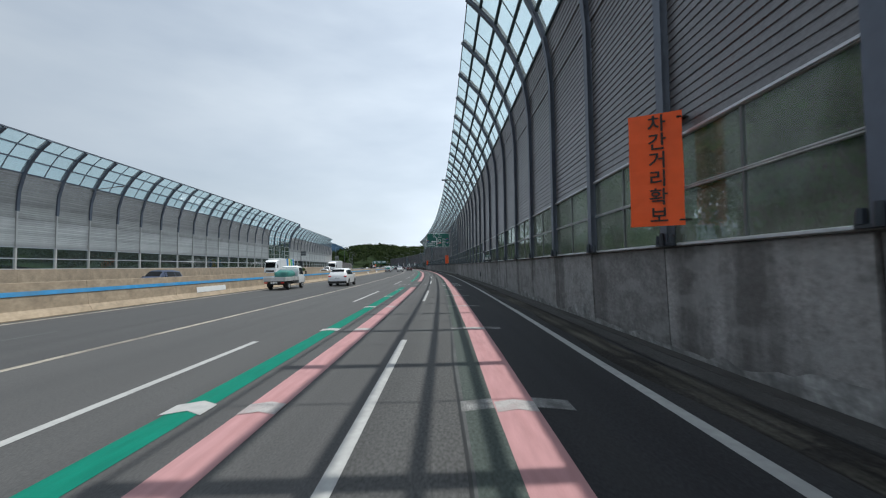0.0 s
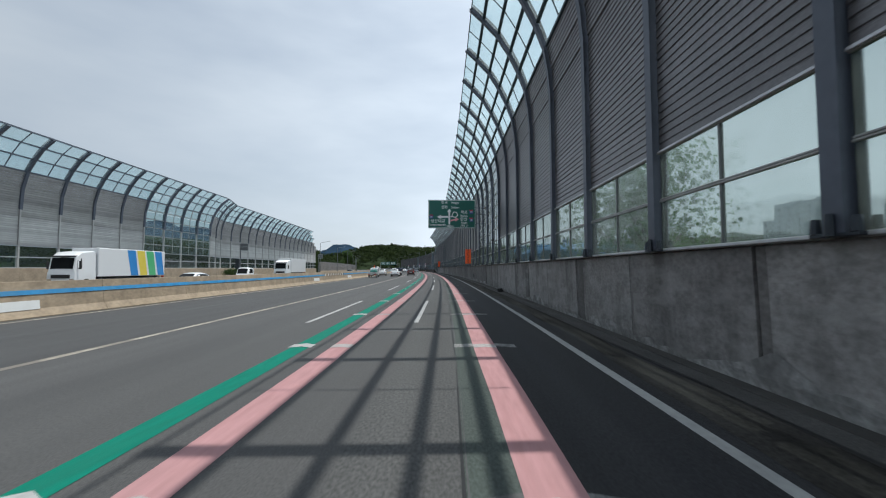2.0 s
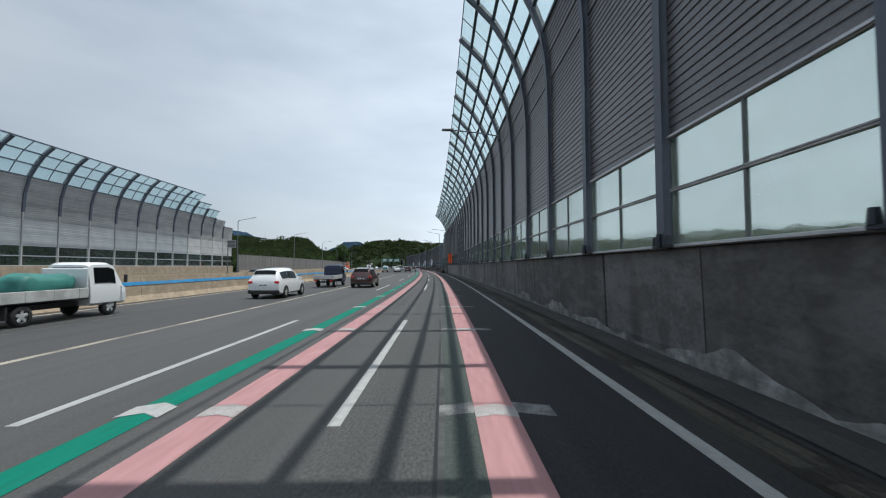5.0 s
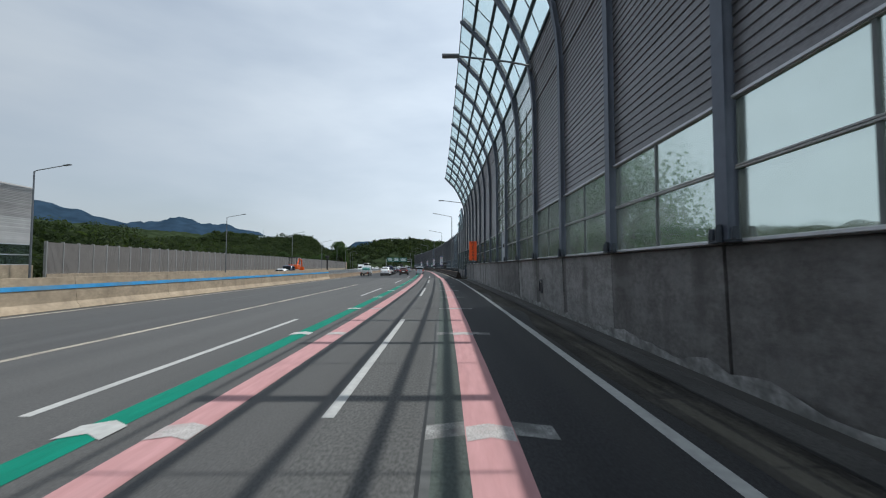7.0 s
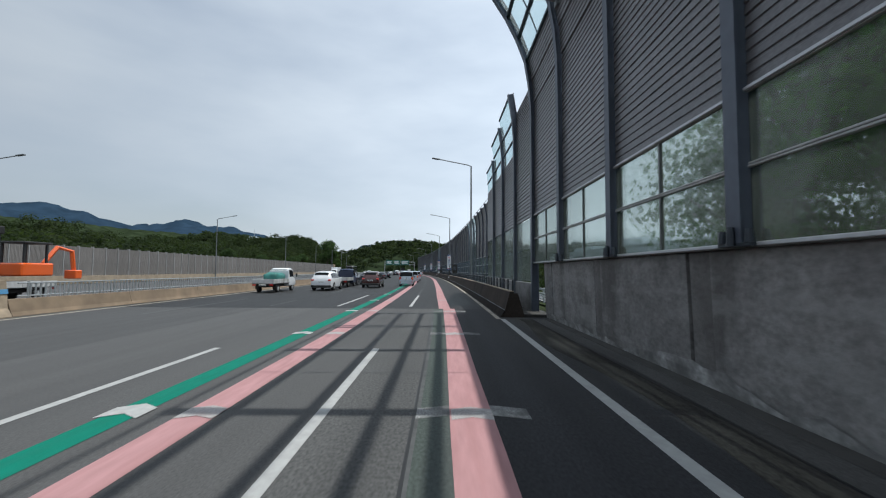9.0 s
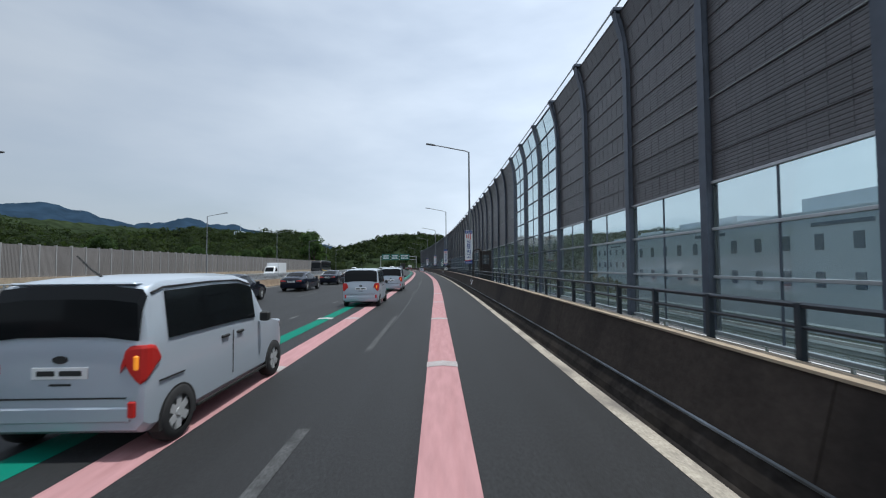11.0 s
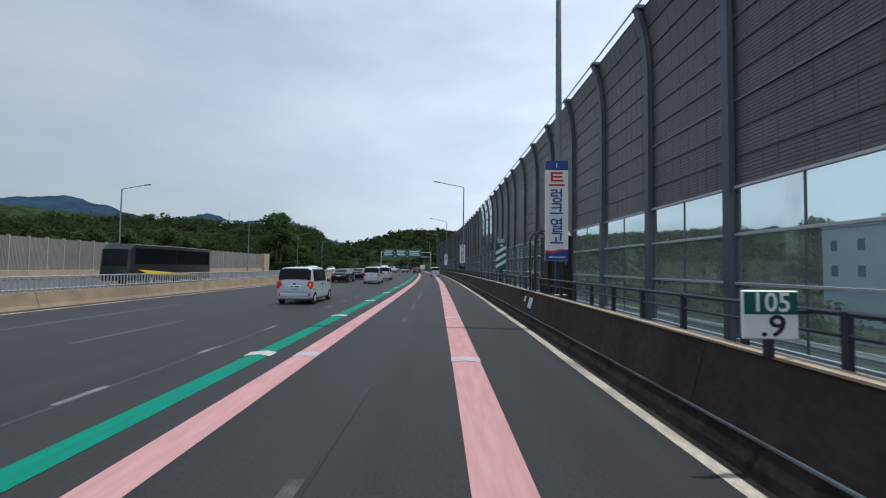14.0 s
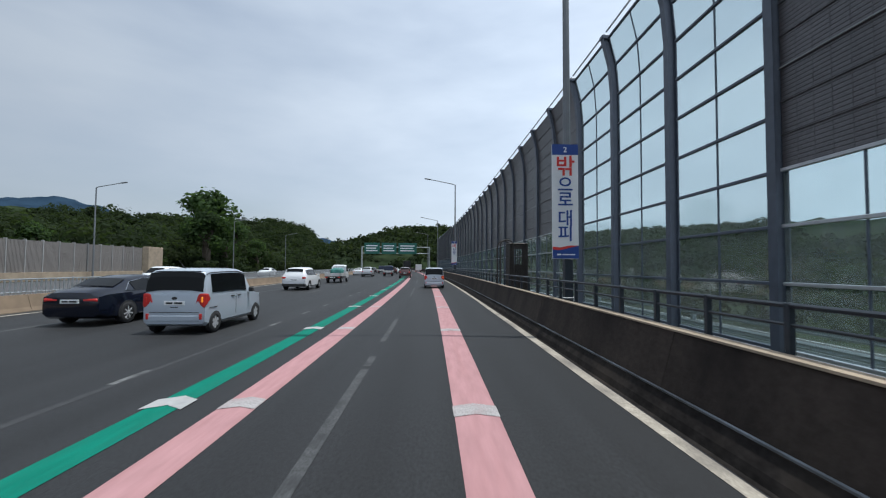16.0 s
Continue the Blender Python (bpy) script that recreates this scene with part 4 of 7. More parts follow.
def step_bay(s, h):
    """A short bay past the end of the canopy, ending at height h."""
    t = thing("noise_barrier_bay", at(s, 0), "stepped-down noise barrier bay at the end of the canopy", "noise barrier", "stepped end bays")
    sec = [(X0, 0.12)] + [p for p in SEC if p[1] < h - 0.3]
    xa, za = sec[-1]
    k = next(i for i, p in enumerate(SEC) if p[1] > za)
    f = (h - za) / (SEC[k][1] - za)
    sec.append((xa + (SEC[k][0] - xa) * f, h))
    b = bmesh.new()
    h_beam(b, sec, 0.26, 0.3, 0.03)
    part("post", b, M_post, t)
    b = bmesh.new()
    box(b, X0 - 0.1, X0 + 0.1, P0, P1, 0.1, 1.3, 0.02)
    part("base_wall", b, M_conc, t)
    for z0, z1 in ((1.35, 2.75), (2.8, 4.18)):
        b = bmesh.new()
        slab(b, (X0, z0), (X0, z1), P0, P1, 0.012)
        part("pane", b, M_pane, t)
    for i in range(6 if h > 15 else 4):
        part("louver_panel", louver_mesh(X0, P0, P1, 0.985, 6, 0.035), M_louver, t).matrix_basis = Matrix.Translation((0, 0, 4.23 + i))
    if h > 15:  # the tall end post with no canopy past it
        return t
    top = [p for p in sec if p[1] > 8.3]
    top = [(X0, 8.25)] + top
    for p, q in zip(top, top[1:]):
        b = bmesh.new()
        slab(b, p, q, P0, P1, 0.012)
        part("canopy_pane", b, M_canopy, t)
        b = bmesh.new()
        box(b, q[0] - 0.05, q[0] + 0.05, P0, P1, q[1] - 0.05, q[1] + 0.05, 0.01)
        part("canopy_beam", b, M_post, t)
    return t


for k_, h_ in enumerate((15.45, 11.3, 10.9, 9.9)):
    step_bay(223.9 + 4 * k_, h_)

# ---- railing-backed barrier further on ----
BAY2 = 4.0
SEC2 = [(7.08, 0.12), (7.1, 2.6), (7.12, 6.2), (7.12, 8.5), (7.03, 9.6), (6.78, 10.6)]
G0, G1 = 0.13, BAY2 - 0.13


def x_on(z, sec=SEC2):
    for (xa, za), (xb, zb) in zip(sec, sec[1:]):
        if z <= zb:
            return xa + (xb - xa) * (z - za) / (zb - za)
    return sec[-1][0]


def fine_louver(x, y0, y1, h):
    """A perforated panel: fine horizontal slats between faint upright ribs, with a folded lip at its foot and head."""
    bm = louver_mesh(x, y0, y1, h, 8, 0.0055, 0.06)
    for k in range(1, 9):
        y = y0 + (y1 - y0) * k / 9
        box(bm, x - 0.009, x - 0.002, y - 0.006, y + 0.006, 0.02, h - 0.05)
    box(bm, x - 0.03, x + 0.02, y0, y1, h - 0.03, h - 0.004, 0.008)
    return bm


def low_bay(kind):
    words = {"louver": "grey-brown louvered noise barrier bay over clear lower panes", "clear": "fully glazed noise barrier bay with steel rails"}[kind]
    t = thing("noise_barrier_bay", Matrix(), words, "noise barrier", "bays of the roadside noise barrier")
    post = bmesh.new()
    h_beam(post, SEC2, 0.26, 0.28, 0.03)
    part("post", post, M_post, t)
    cap = bmesh.new()
    box(cap, 6.6, 6.94, -0.16, 0.16, 10.56, 10.7, 0.02)
    part("post_cap", cap, M_post, t)
    zs_ = [0.2, 1.5, 2.64, 3.76] if kind == "louver" else [0.2, 1.5, 2.64, 3.76, 4.9, 6.04, 7.18, 8.32, 9.46, 10.5]
    fr = bmesh.new()
    box(fr, -0.06, 0.03, G0, G1, -0.035, 0.035, 0.008)
    rail = part("rail", fr, M_post if kind == "clear" else M_alu, t)
    rail.matrix_basis = Matrix.Translation((x_on(zs_[0]), 0, zs_[0]))
    for z in zs_[1:]:
        share(rail, t, Matrix.Translation((x_on(z), 0, z)))
    if kind == "louver":
        fr = bmesh.new()
        box(fr, x_on(5.82) - 0.045, x_on(5.82), G0, G1, 5.81, 5.832)
        part("seam_strip", fr, M_frame, t, "thin bright strip between panels")
    for z0, z1 in zip(zs_, zs_[1:]):
        for y0, y1 in ((G0, BAY2 / 2 - 0.015), (BAY2 / 2 + 0.015, G1)):
            bm = bmesh.new()
            slab(bm, (x_on(z0), z0 + 0.03), (x_on(z1), z1 - 0.03), y0, y1, 0.012)
            part("pane", bm, M_clear, t)
    mu = bmesh.new()
    beam_along(mu, [(x_on(z) - 0.01, z) for z in zs_], 0.03, 0.04)
    part("mullion", mu, M_post, t).matrix_basis = Matrix.Translation((0, BAY2 / 2, 0))
    if kind == "louver":
        first = None
        for i in range(10):
            z = 3.81 + i * 0.672
            lean_ = math.atan2(x_on(z) - x_on(z + 0.664), 0.664)
            m = Matrix.Translation((x_on(z), 0, z)) @ Matrix.Rotation(-lean_, 4, "Y") @ Matrix.Translation((-7.1, 0, 0))
            if first is None:
                first = part("louver_panel", fine_louver(7.1, G0, G1, 0.664), M_louver2, t)
                first.matrix_basis = m
            else:
                share(first, t, m)
    tp = bmesh.new()
    tube(tp, [(6.74, 0, 10.78), (6.74, BAY2, 10.78)], 0.035, 6)
    part("top_rail", tp, M_galv, t)
    return t


protos2 = {k: low_bay(k) for k in ("louver", "clear")}
used = {}
POSTS = [239.4, 243.4, 247.4, 251.5, 255.5, 259.5, 263.4, 267.3, 271.2, 275.0, 278.9, 282.6, 286.5, 290.5, 294.5, 298.4, 302.2, 305.6, 308.9, 312.1, 315.9, 319.6, 323.5, 327.2, 331.0, 334.8, 338.6, 342.4, 346.2, 350.1, 353.4, 356.7, 360.1] + [363.4 + 3.55 * i for i in range(36)]
for s, s_next in zip(POSTS, POSTS[1:]):
    kind = "clear" if 271 < s < 282 or 363 < s < 374 else "louver"
    m = at(s, 0) @ Matrix.Diagonal((1, (s_next - s) / BAY2, 1, 1))
    if kind not in used:
        protos2[kind].matrix_basis = m
        used[kind] = True
    else:
        copy_thing(protos2[kind], m)

# railing on the concrete barrier
railing = thing("railing", Matrix(), "dark steel railing on top of the concrete barrier", "railing")
bm = bmesh.new()
box(bm, -0.034, 0.034, -0.03, 0.03, 0.0, 0.555, 0.006)
box(bm, -0.06, 0.06, -0.07, 0.07, -0.002, 0.015)
rp = part("railing_post", bm, M_rail, railing)
rp.matrix_basis = at(223.27, 3.44, 0.93)
for i in range(1, 195):
    share(rp, railing, at(223.27 + i * 1.105, 3.44, 0.93))
for z, r in ((1.46, 0.027), (1.28, 0.018)):
    bm = bmesh.new()
    tube(bm, [P(223 + i * 3, 3.44, z) for i in range(87)], r, 6)
    part("railing_bar", bm, M_rail, railing)

# ---- left-hand noise barrier ----
BAYL = 4.27 * (R - 41.2) / R


def left_bay(h_top, du, glazed=False, canopy=True):
    """One bay of the barrier across the opposite carriageway, leaning over it; its post at y = 0."""
    t = thing("noise_barrier_bay", Matrix(), "pale louvered noise barrier bay with curved glazed top" if canopy else "pale louvered noise barrier bay without canopy", "noise barrier", "bays of the far noise barrier")
    u = -41.2 + du
    sec = [(u, 0.0), (u, 8.0), (u + 0.1, 9.6), (u + 0.55, 11.3), (u + 1.2, 12.5), (u + 2.0, 13.6), (u + 3.0, 14.5)]
    if h_top < 14:
        sec = [p for p in sec if p[1] < h_top - 0.4] + [(x_on(h_top, sec), h_top)]
    b = bmesh.new()
    beam_along(b, [p for p in sec if p[1] <= 9.7], 0.16, 0.26)
    part("post", b, M_louver3, t)
    if h_top > 10:
        b = bmesh.new()
        beam_along(b, [(x_on(7.6, sec), 7.6), (x_on(9.0, sec), 9.0)] + [p for p in sec if p[1] > 9.1], 0.3, 0.36)
        part("canopy_post", b, M_post, t)
    b = bmesh.new()
    box(b, u - 0.2, u + 0.35, 0, BAYL, 0, 1.9, 0.02)
    part("base_wall", b, M_conc2, t, "tan concrete base wall")
    for z0, z1 in ((1.95, 2.95), (3.0, 4.05)):
        b = bmesh.new()
        slab(b, (u, z0), (u, z1), 0.15, BAYL - 0.15, 0.02)
        part("pane", b, M_clear, t)
    b = bmesh.new()
    for z in (1.93, 2.98, 4.08):
        box(b, u - 0.05, u + 0.08, 0.1, BAYL - 0.1, z - 0.05, z + 0.05)
    part("window_frame", b, M_alu, t)
    top = min(11.3, h_top)
    if glazed:
        b = bmesh.new()
        for i in range(5):
            slab(b, (x_on(4.15 + i * 1.43, sec), 4.15 + i * 1.43), (x_on(5.53 + i * 1.43, sec), 5.53 + i * 1.43), 0.15, BAYL - 0.15, 0.02)
        part("pane", b, M_canopy, t)
        b = bmesh.new()
        for i in range(7):
            z = 4.1 + i * 1.19
            box(b, x_on(z, sec) - 0.05, x_on(z, sec) + 0.07, 0.1, BAYL - 0.1, z - 0.045, z + 0.045)
        beam_along(b, [(x_on(z, sec) + 0.01, z) for z in (4.1, 8.0, 9.6, 11.2)], 0.05, 0.08)
        for v in b.verts[-16:]:
            v.co.y += BAYL / 2
        part("transom", b, M_frame, t)
    else:
        split = 6.9
        for za_, zb_, n, mt in ((4.13, split, 14, M_louver3), (split + 0.02, top, 20, M_louver4)):
            b = bmesh.new()
            dz = (zb_ - za_) / n
            for i in range(n):  # each row is a sheet of its own, its lower lip proud
                z = za_ + dz * i
                q = [(x_on(z, sec) + 0.02, z), (x_on(z, sec) + 0.08, z + 0.01), (x_on(z, sec) + 0.03, z + dz * 0.9), (x_on(z, sec) + 0.02, z + dz)]
                ra, rb = ([b.verts.new((x, y, zz)) for x, zz in q] for y in (0.12, BAYL - 0.12))
                for k in range(3):
                    b.faces.new((ra[k], rb[k], rb[k + 1], ra[k + 1]))
            part("louver_panel", b, mt, t)
        b = bmesh.new()
        box(b, u - 0.12, u - 0.04, 0.12, BAYL - 0.12, 4.1, min(top, 9.5))
        part("back_sheet", b, M_louver4, t)
    if canopy and h_top > 11.6:
        c = [p for p in sec if p[1] >= 11.2]
        b = bmesh.new()
        for p, q in zip(c, c[1:]):
            slab(b, p, q, 0.15, BAYL - 0.15, 0.02)
        part("canopy_pane", b, M_canopy, t)
        b = bmesh.new()
        for x, z in c:
            box(b, x - 0.06, x + 0.06, 0, BAYL, z - 0.06, z + 0.06)
        beam = part("canopy_beam", b, M_post, t)
        b = bmesh.new()
        beam_along(b, c, 0.06, 0.08)
        part("canopy_rib", b, M_post, t).matrix_basis = Matrix.Translation((0, BAYL / 2, 0))
    return t


la, lg, lb = left_bay(14.5, 0), left_bay(14.5, 0, True), left_bay(14.5, -2.4)


def place(ob, ms):
    ob.matrix_basis = ms[0]
    for m in ms[1:]:
        copy_thing(ob, m)


SL = [86.93 + 4.27 * k for k in range(-24, 9)]


def at_left(s):
    return at(s, 0)


def slanting(s, du, angle=15.7):
    """A bay swung outward about its own post, where the barrier shifts away from the road."""
    return at(s, du) @ Matrix.Translation((-41.2, 0, 0)) @ Matrix.Rotation(math.radians(angle), 4, "Z") @ Matrix.Translation((41.2, 0, 0))


place(la, [at_left(s) for s in SL[:-1] if not 104 < s < 117] + [slanting(SL[-1], 0), slanting(125.43, -1.2)])
place(lg, [at_left(s) for s in SL if 104 < s < 117])
place(lb, [at_left(125.5 + 4.27 * k) for k in range(1, 15)])
for s, h in ((189.6, 13.4), (193.8, 12.7), (198.0, 11.4), (202.1, 10.2)):
    left_bay(h, -2.4).matrix_basis = at_left(s)


def roadside_board(m):
    """A square sign box seen from behind, on a tall pole."""
    t = thing("roadside_board", m, "grey sign box on a pole before the noise barrier", "sign", "sign boxes on poles")
    b = bmesh.new()
    tube(b, [(-0.7, 0, 0), (-0.7, 0, 7.0)], 0.11, 10, 0.09)
    part("pole", b, M_lampgrey, t)
    b = bmesh.new()
    box(b, -0.75, 0.85, -0.2, 0.05, 5.55, 7.05, 0.03)
    part("sign_box", b, M_lampgrey, t, "dark grey sheet-metal box")
    b = bmesh.new()
    for z in (5.6, 6.3, 7.0):
        box(b, -0.8, 0.9, -0.26, -0.2, z - 0.05, z + 0.05, 0.01)
    part("stiffener", b, M_galv, t, "pale steel stiffener bars")
    b = bmesh.new()
    for z in (5.8, 6.8):
        box(b, -0.85, -0.5, -0.12, 0.12, z - 0.06, z + 0.06, 0.01)
    part("clamp", b, M_galv, t)


roadside_board(at(132.5, -40.1))
roadside_board(at(198.6, -40.1))
# Dark upright pillar, built as a plain box with a cap.
cab = thing("control_cabinet", at(129.3, -39.9), "dark slim pillar among weeds at the barrier's foot", "cabinet")
b = bmesh.new()
box(b, -0.35, 0.35, -0.3, 0.3, 0, 3.6, 0.03)
part("case", b, M_rail, cab)
b = bmesh.new()
box(b, -0.42, 0.42, -0.37, 0.37, 3.6, 3.72, 0.02)
part("roof", b, M_rail, cab)
# low wall beyond it
for_wall = thing("noise_wall_unit", Matrix(), "low grey noise wall unit with ribbed panel on concrete base", "noise wall", "units of the low noise wall")
b = bmesh.new()
box(b, -0.15, 0.15, -0.07, 0.07, 0, 4.5, 0.01)
part("post", b, M_louver4, for_wall, "pale upright post")
b = bmesh.new()
box(b, -0.2, 0.25, 0.0, 2.06, 0, 0.95, 0.015)
part("base", b, M_conc2, for_wall)
b = bmesh.new()
rib = []
for k in range(14):
    y = 0.08 + 1.9 * k / 14
    rib += [(0.0, y), (0.055, y + 0.02), (0.055, y + 0.1), (0.0, y + 0.12)]
front = [[b.verts.new((x, y, z)) for z in (0.97, 4.38)] for x, y in rib]
for p, q in zip(front, front[1:]):
    b.faces.new((p[0], q[0], q[1], p[1]))
M_ribbed = material("ribbed_panel", (0.205, 0.188, 0.175), 0.7, var=0.08, scale=1, rnd=0.08)
part("panel", b, M_ribbed, for_wall)
place(for_wall, [at(206.6 + 2.06 * k, -42.2) for k in range(103)])


# ---- vehicles ----
def ring(y, zb, zs, zr, ws, wr):
    half = [(0, zb), (ws * 0.86, zb), (ws * 0.985, zb + 0.09), (ws, zb + (zs - zb) * 0.55), (ws * 0.965, zs), (wr, zr - 0.07), (wr * 0.88, zr - 0.008), (wr * 0.5, zr + 0.012), (0, zr + 0.016)]
    return [Vector((x, y, z)) for x, z in half] + [Vector((-x, y, z)) for x, z in half[-2:0:-1]]


def boxy_ring(y, zb, zs, zr, ws, wr):
    """A squarer section: upright flanks, a flat roof with a tight shoulder."""
    half = [(0, zb), (ws * 0.9, zb), (ws * 0.99, zb + 0.08), (ws, zb + (zs - zb) * 0.45), (ws * 0.985, zs), (wr, zr - 0.085), (wr * 0.94, zr - 0.02), (wr * 0.55, zr + 0.014), (0, zr + 0.02)]
    return [Vector((x, y, z)) for x, z in half] + [Vector((-x, y, z)) for x, z in half[-2:0:-1]]


def loft(rings):
    bm = bmesh.new()
    vs = [[bm.verts.new(p) for p in r] for r in rings]
    n = len(vs[0])
    for a, b in zip(vs, vs[1:]):
        for k in range(n):
            bm.faces.new((a[k], a[(k + 1) % n], b[(k + 1) % n], b[k]))
    bm.faces.new(vs[0])
    bm.faces.new(vs[-1][::-1])
    bmesh.ops.recalc_face_normals(bm, faces=bm.faces[:])
    return bm


def sheet(bm, rows, off):
    """A sheet through rows of points, pushed off along its normal."""
    vs = [[bm.verts.new(p) for p in r] for r in rows]
    fs = []
    for a, b in zip(vs, vs[1:]):
        for k in range(len(a) - 1):
            fs.append(bm.faces.new((a[k], a[k + 1], b[k + 1], b[k])))
    bm.normal_update()
    ext = bmesh.ops.extrude_face_region(bm, geom=fs)
    nv = [e for e in ext["geom"] if isinstance(e, bmesh.types.BMVert)]
    nrm = sum((f.normal for f in fs), Vector()).normalized()
    bmesh.ops.translate(bm, verts=nv, vec=nrm * off)
    bmesh.ops.recalc_face_normals(bm, faces=bm.faces[:])
    return bm


WHEEL = {}


def wheel(parent, x, y, r, w, spokes=5):
    """A tyre with its rim; x is the outer face."""
    side = 1 if x > 0 else -1
    x += side * 0.016
    key = (round(r, 3), round(w, 3), spokes)
    if key not in WHEEL:
        t = bmesh.new()
        prof = [(0, r * 0.62), (0, r * 0.9), (-0.02, r * 0.98), (-0.05, r), (-w + 0.05, r), (-w, r * 0.95), (-w, r * 0.5)]
        n = 28
        rings_ = [[t.verts.new((px, pr * math.cos(a), pr * math.sin(a))) for px, pr in prof] for a in [k * 2 * math.pi / n for k in range(n)]]
        for k in range(n):
            a, b = rings_[k], rings_[(k + 1) % n]
            for j in range(len(prof) - 1):
                t.faces.new((a[j], a[j + 1], b[j + 1], b[j]))
        bmesh.ops.recalc_face_normals(t, faces=t.faces[:])
        g = bmesh.new()
        back = bmesh.new()
        bmesh.ops.create_cone(back, cap_ends=True, segments=24, radius1=r * 0.63, radius2=r * 0.63, depth=0.04, matrix=Matrix.Translation((-0.09, 0, 0)) @ Matrix.Rotation(math.pi / 2, 4, "Y"))
        for k in range(spokes):
            k_w = r * {5: 0.15, 7: 0.085}.get(spokes, 0.19)
            box(g, -0.05, -0.012, -k_w, k_w, r * 0.06, r * 0.63, 0.012, Matrix.Rotation(k * 2 * math.pi / spokes, 4, "X"))
        tube(g, [(-0.03, 0, 0), (-0.004, 0, 0)], r * 0.16, 12)
        rim_ring = [(-0.02 if j else -0.06, (r * 0.63) * math.cos(a), (r * 0.63) * math.sin(a)) for j in range(1) for a in [k * 2 * math.pi / 24 for k in range(25)]]
        tube(g, rim_ring, r * 0.045, 6)
        t_o = finish(t, "tyre", M_rubber, smooth=True)
        WHEEL[key] = (t_o.data, finish(g, "rim", M_rim).data, finish(back, "brake_disc", M_trim).data)
        for o in list(scene.collection.objects):
            if o.data in WHEEL[key]:
                bpy.data.objects.remove(o)
    hub = new("wheel", WHEEL[key][0])
    hub.parent = parent
    hub.matrix_basis = Matrix.Translation((x, y, r)) @ Matrix.Diagonal((side, 1, 1, 1))
    for nm, me in (("rim", WHEEL[key][1]), ("brake_disc", WHEEL[key][2])):
        o = new(nm, me)
        o.parent = hub
    return hub


def arch(parent, x, y, r):
    bm = bmesh.new()
    side = 1 if x > 0 else -1
    pts = [(y + r * math.cos(a), r * 0.86 + r * math.sin(a)) for a in [math.pi * (k / 14 * 1.16 - 0.08) for k in range(15)]]
    f = bm.faces.new([bm.verts.new((x, py, pz)) for py, pz in pts])
    e = bmesh.ops.extrude_face_region(bm, geom=[f])
    bmesh.ops.translate(bm, verts=[v for v in e["geom"] if isinstance(v, bmesh.types.BMVert)], vec=(-side * 0.12, 0, 0))
    bmesh.ops.recalc_face_normals(bm, faces=bm.faces[:])
    part("wheel_arch", bm, M_trim, parent)


def plate_bars(parent, y, z, w=0.52, h=0.11):
    bm = bmesh.new()
    box(bm, -w / 2, w / 2, y - 0.012, y + 0.01, z - h / 2, z + h / 2, 0.004)
    pl = part("number_plate", bm, M_signwhite, parent, "white number plate")
    bm = bmesh.new()
    box(bm, -w * 0.4, -w * 0.08, y - 0.016, y - 0.011, z - h * 0.22, z + h * 0.22)
    box(bm, w * 0.0, w * 0.4, y - 0.016, y - 0.011, z - h * 0.22, z + h * 0.22)
    part("plate_bar", bm, M_trim, pl)


def glaze_side(parent, rg, i0, i1, name="side_window", lo=0.12, hi=0.86, pad=0.03):
    for sgn in (1, -1):
        rows = []
        for i in range(i0, i1 + 1):
            a, b = Vector(rg[i][4]), Vector(rg[i][5])
            dy = pad if i == i0 else -pad if i == i1 else 0
            rows.append([Vector(((a.x + (b.x - a.x) * t) * sgn, a.y + dy, a.z + (b.z - a.z) * t)) for t in (lo, hi)])
        bm = bmesh.new()
        sheet(bm, rows, 0.012)
        bmesh.ops.translate(bm, verts=bm.verts[:], vec=(sgn * 0.006, 0, 0))
        part(name, bm, M_glassdark, parent)


def glaze_across(parent, ra, rb, lo, hi, name, out):
    """A windscreen between two stations."""
    rows = []
    for t in (lo, hi):
        row = []
        for k in (6, 7, 8, 9, 10):
            row.append(Vector(ra[k]).lerp(Vector(rb[k]), t))
        rows.append(row)
    bm = bmesh.new()
    sheet(bm, rows, 0.012)
    bmesh.ops.translate(bm, verts=bm.verts[:], vec=out)
    part(name, bm, M_glassdark, parent)


def small(parent, name, mat, *b, bev=0.01, label=""):
    bm = bmesh.new()
    box(bm, *b, bev)
    return part(name, bm, mat, parent, label)


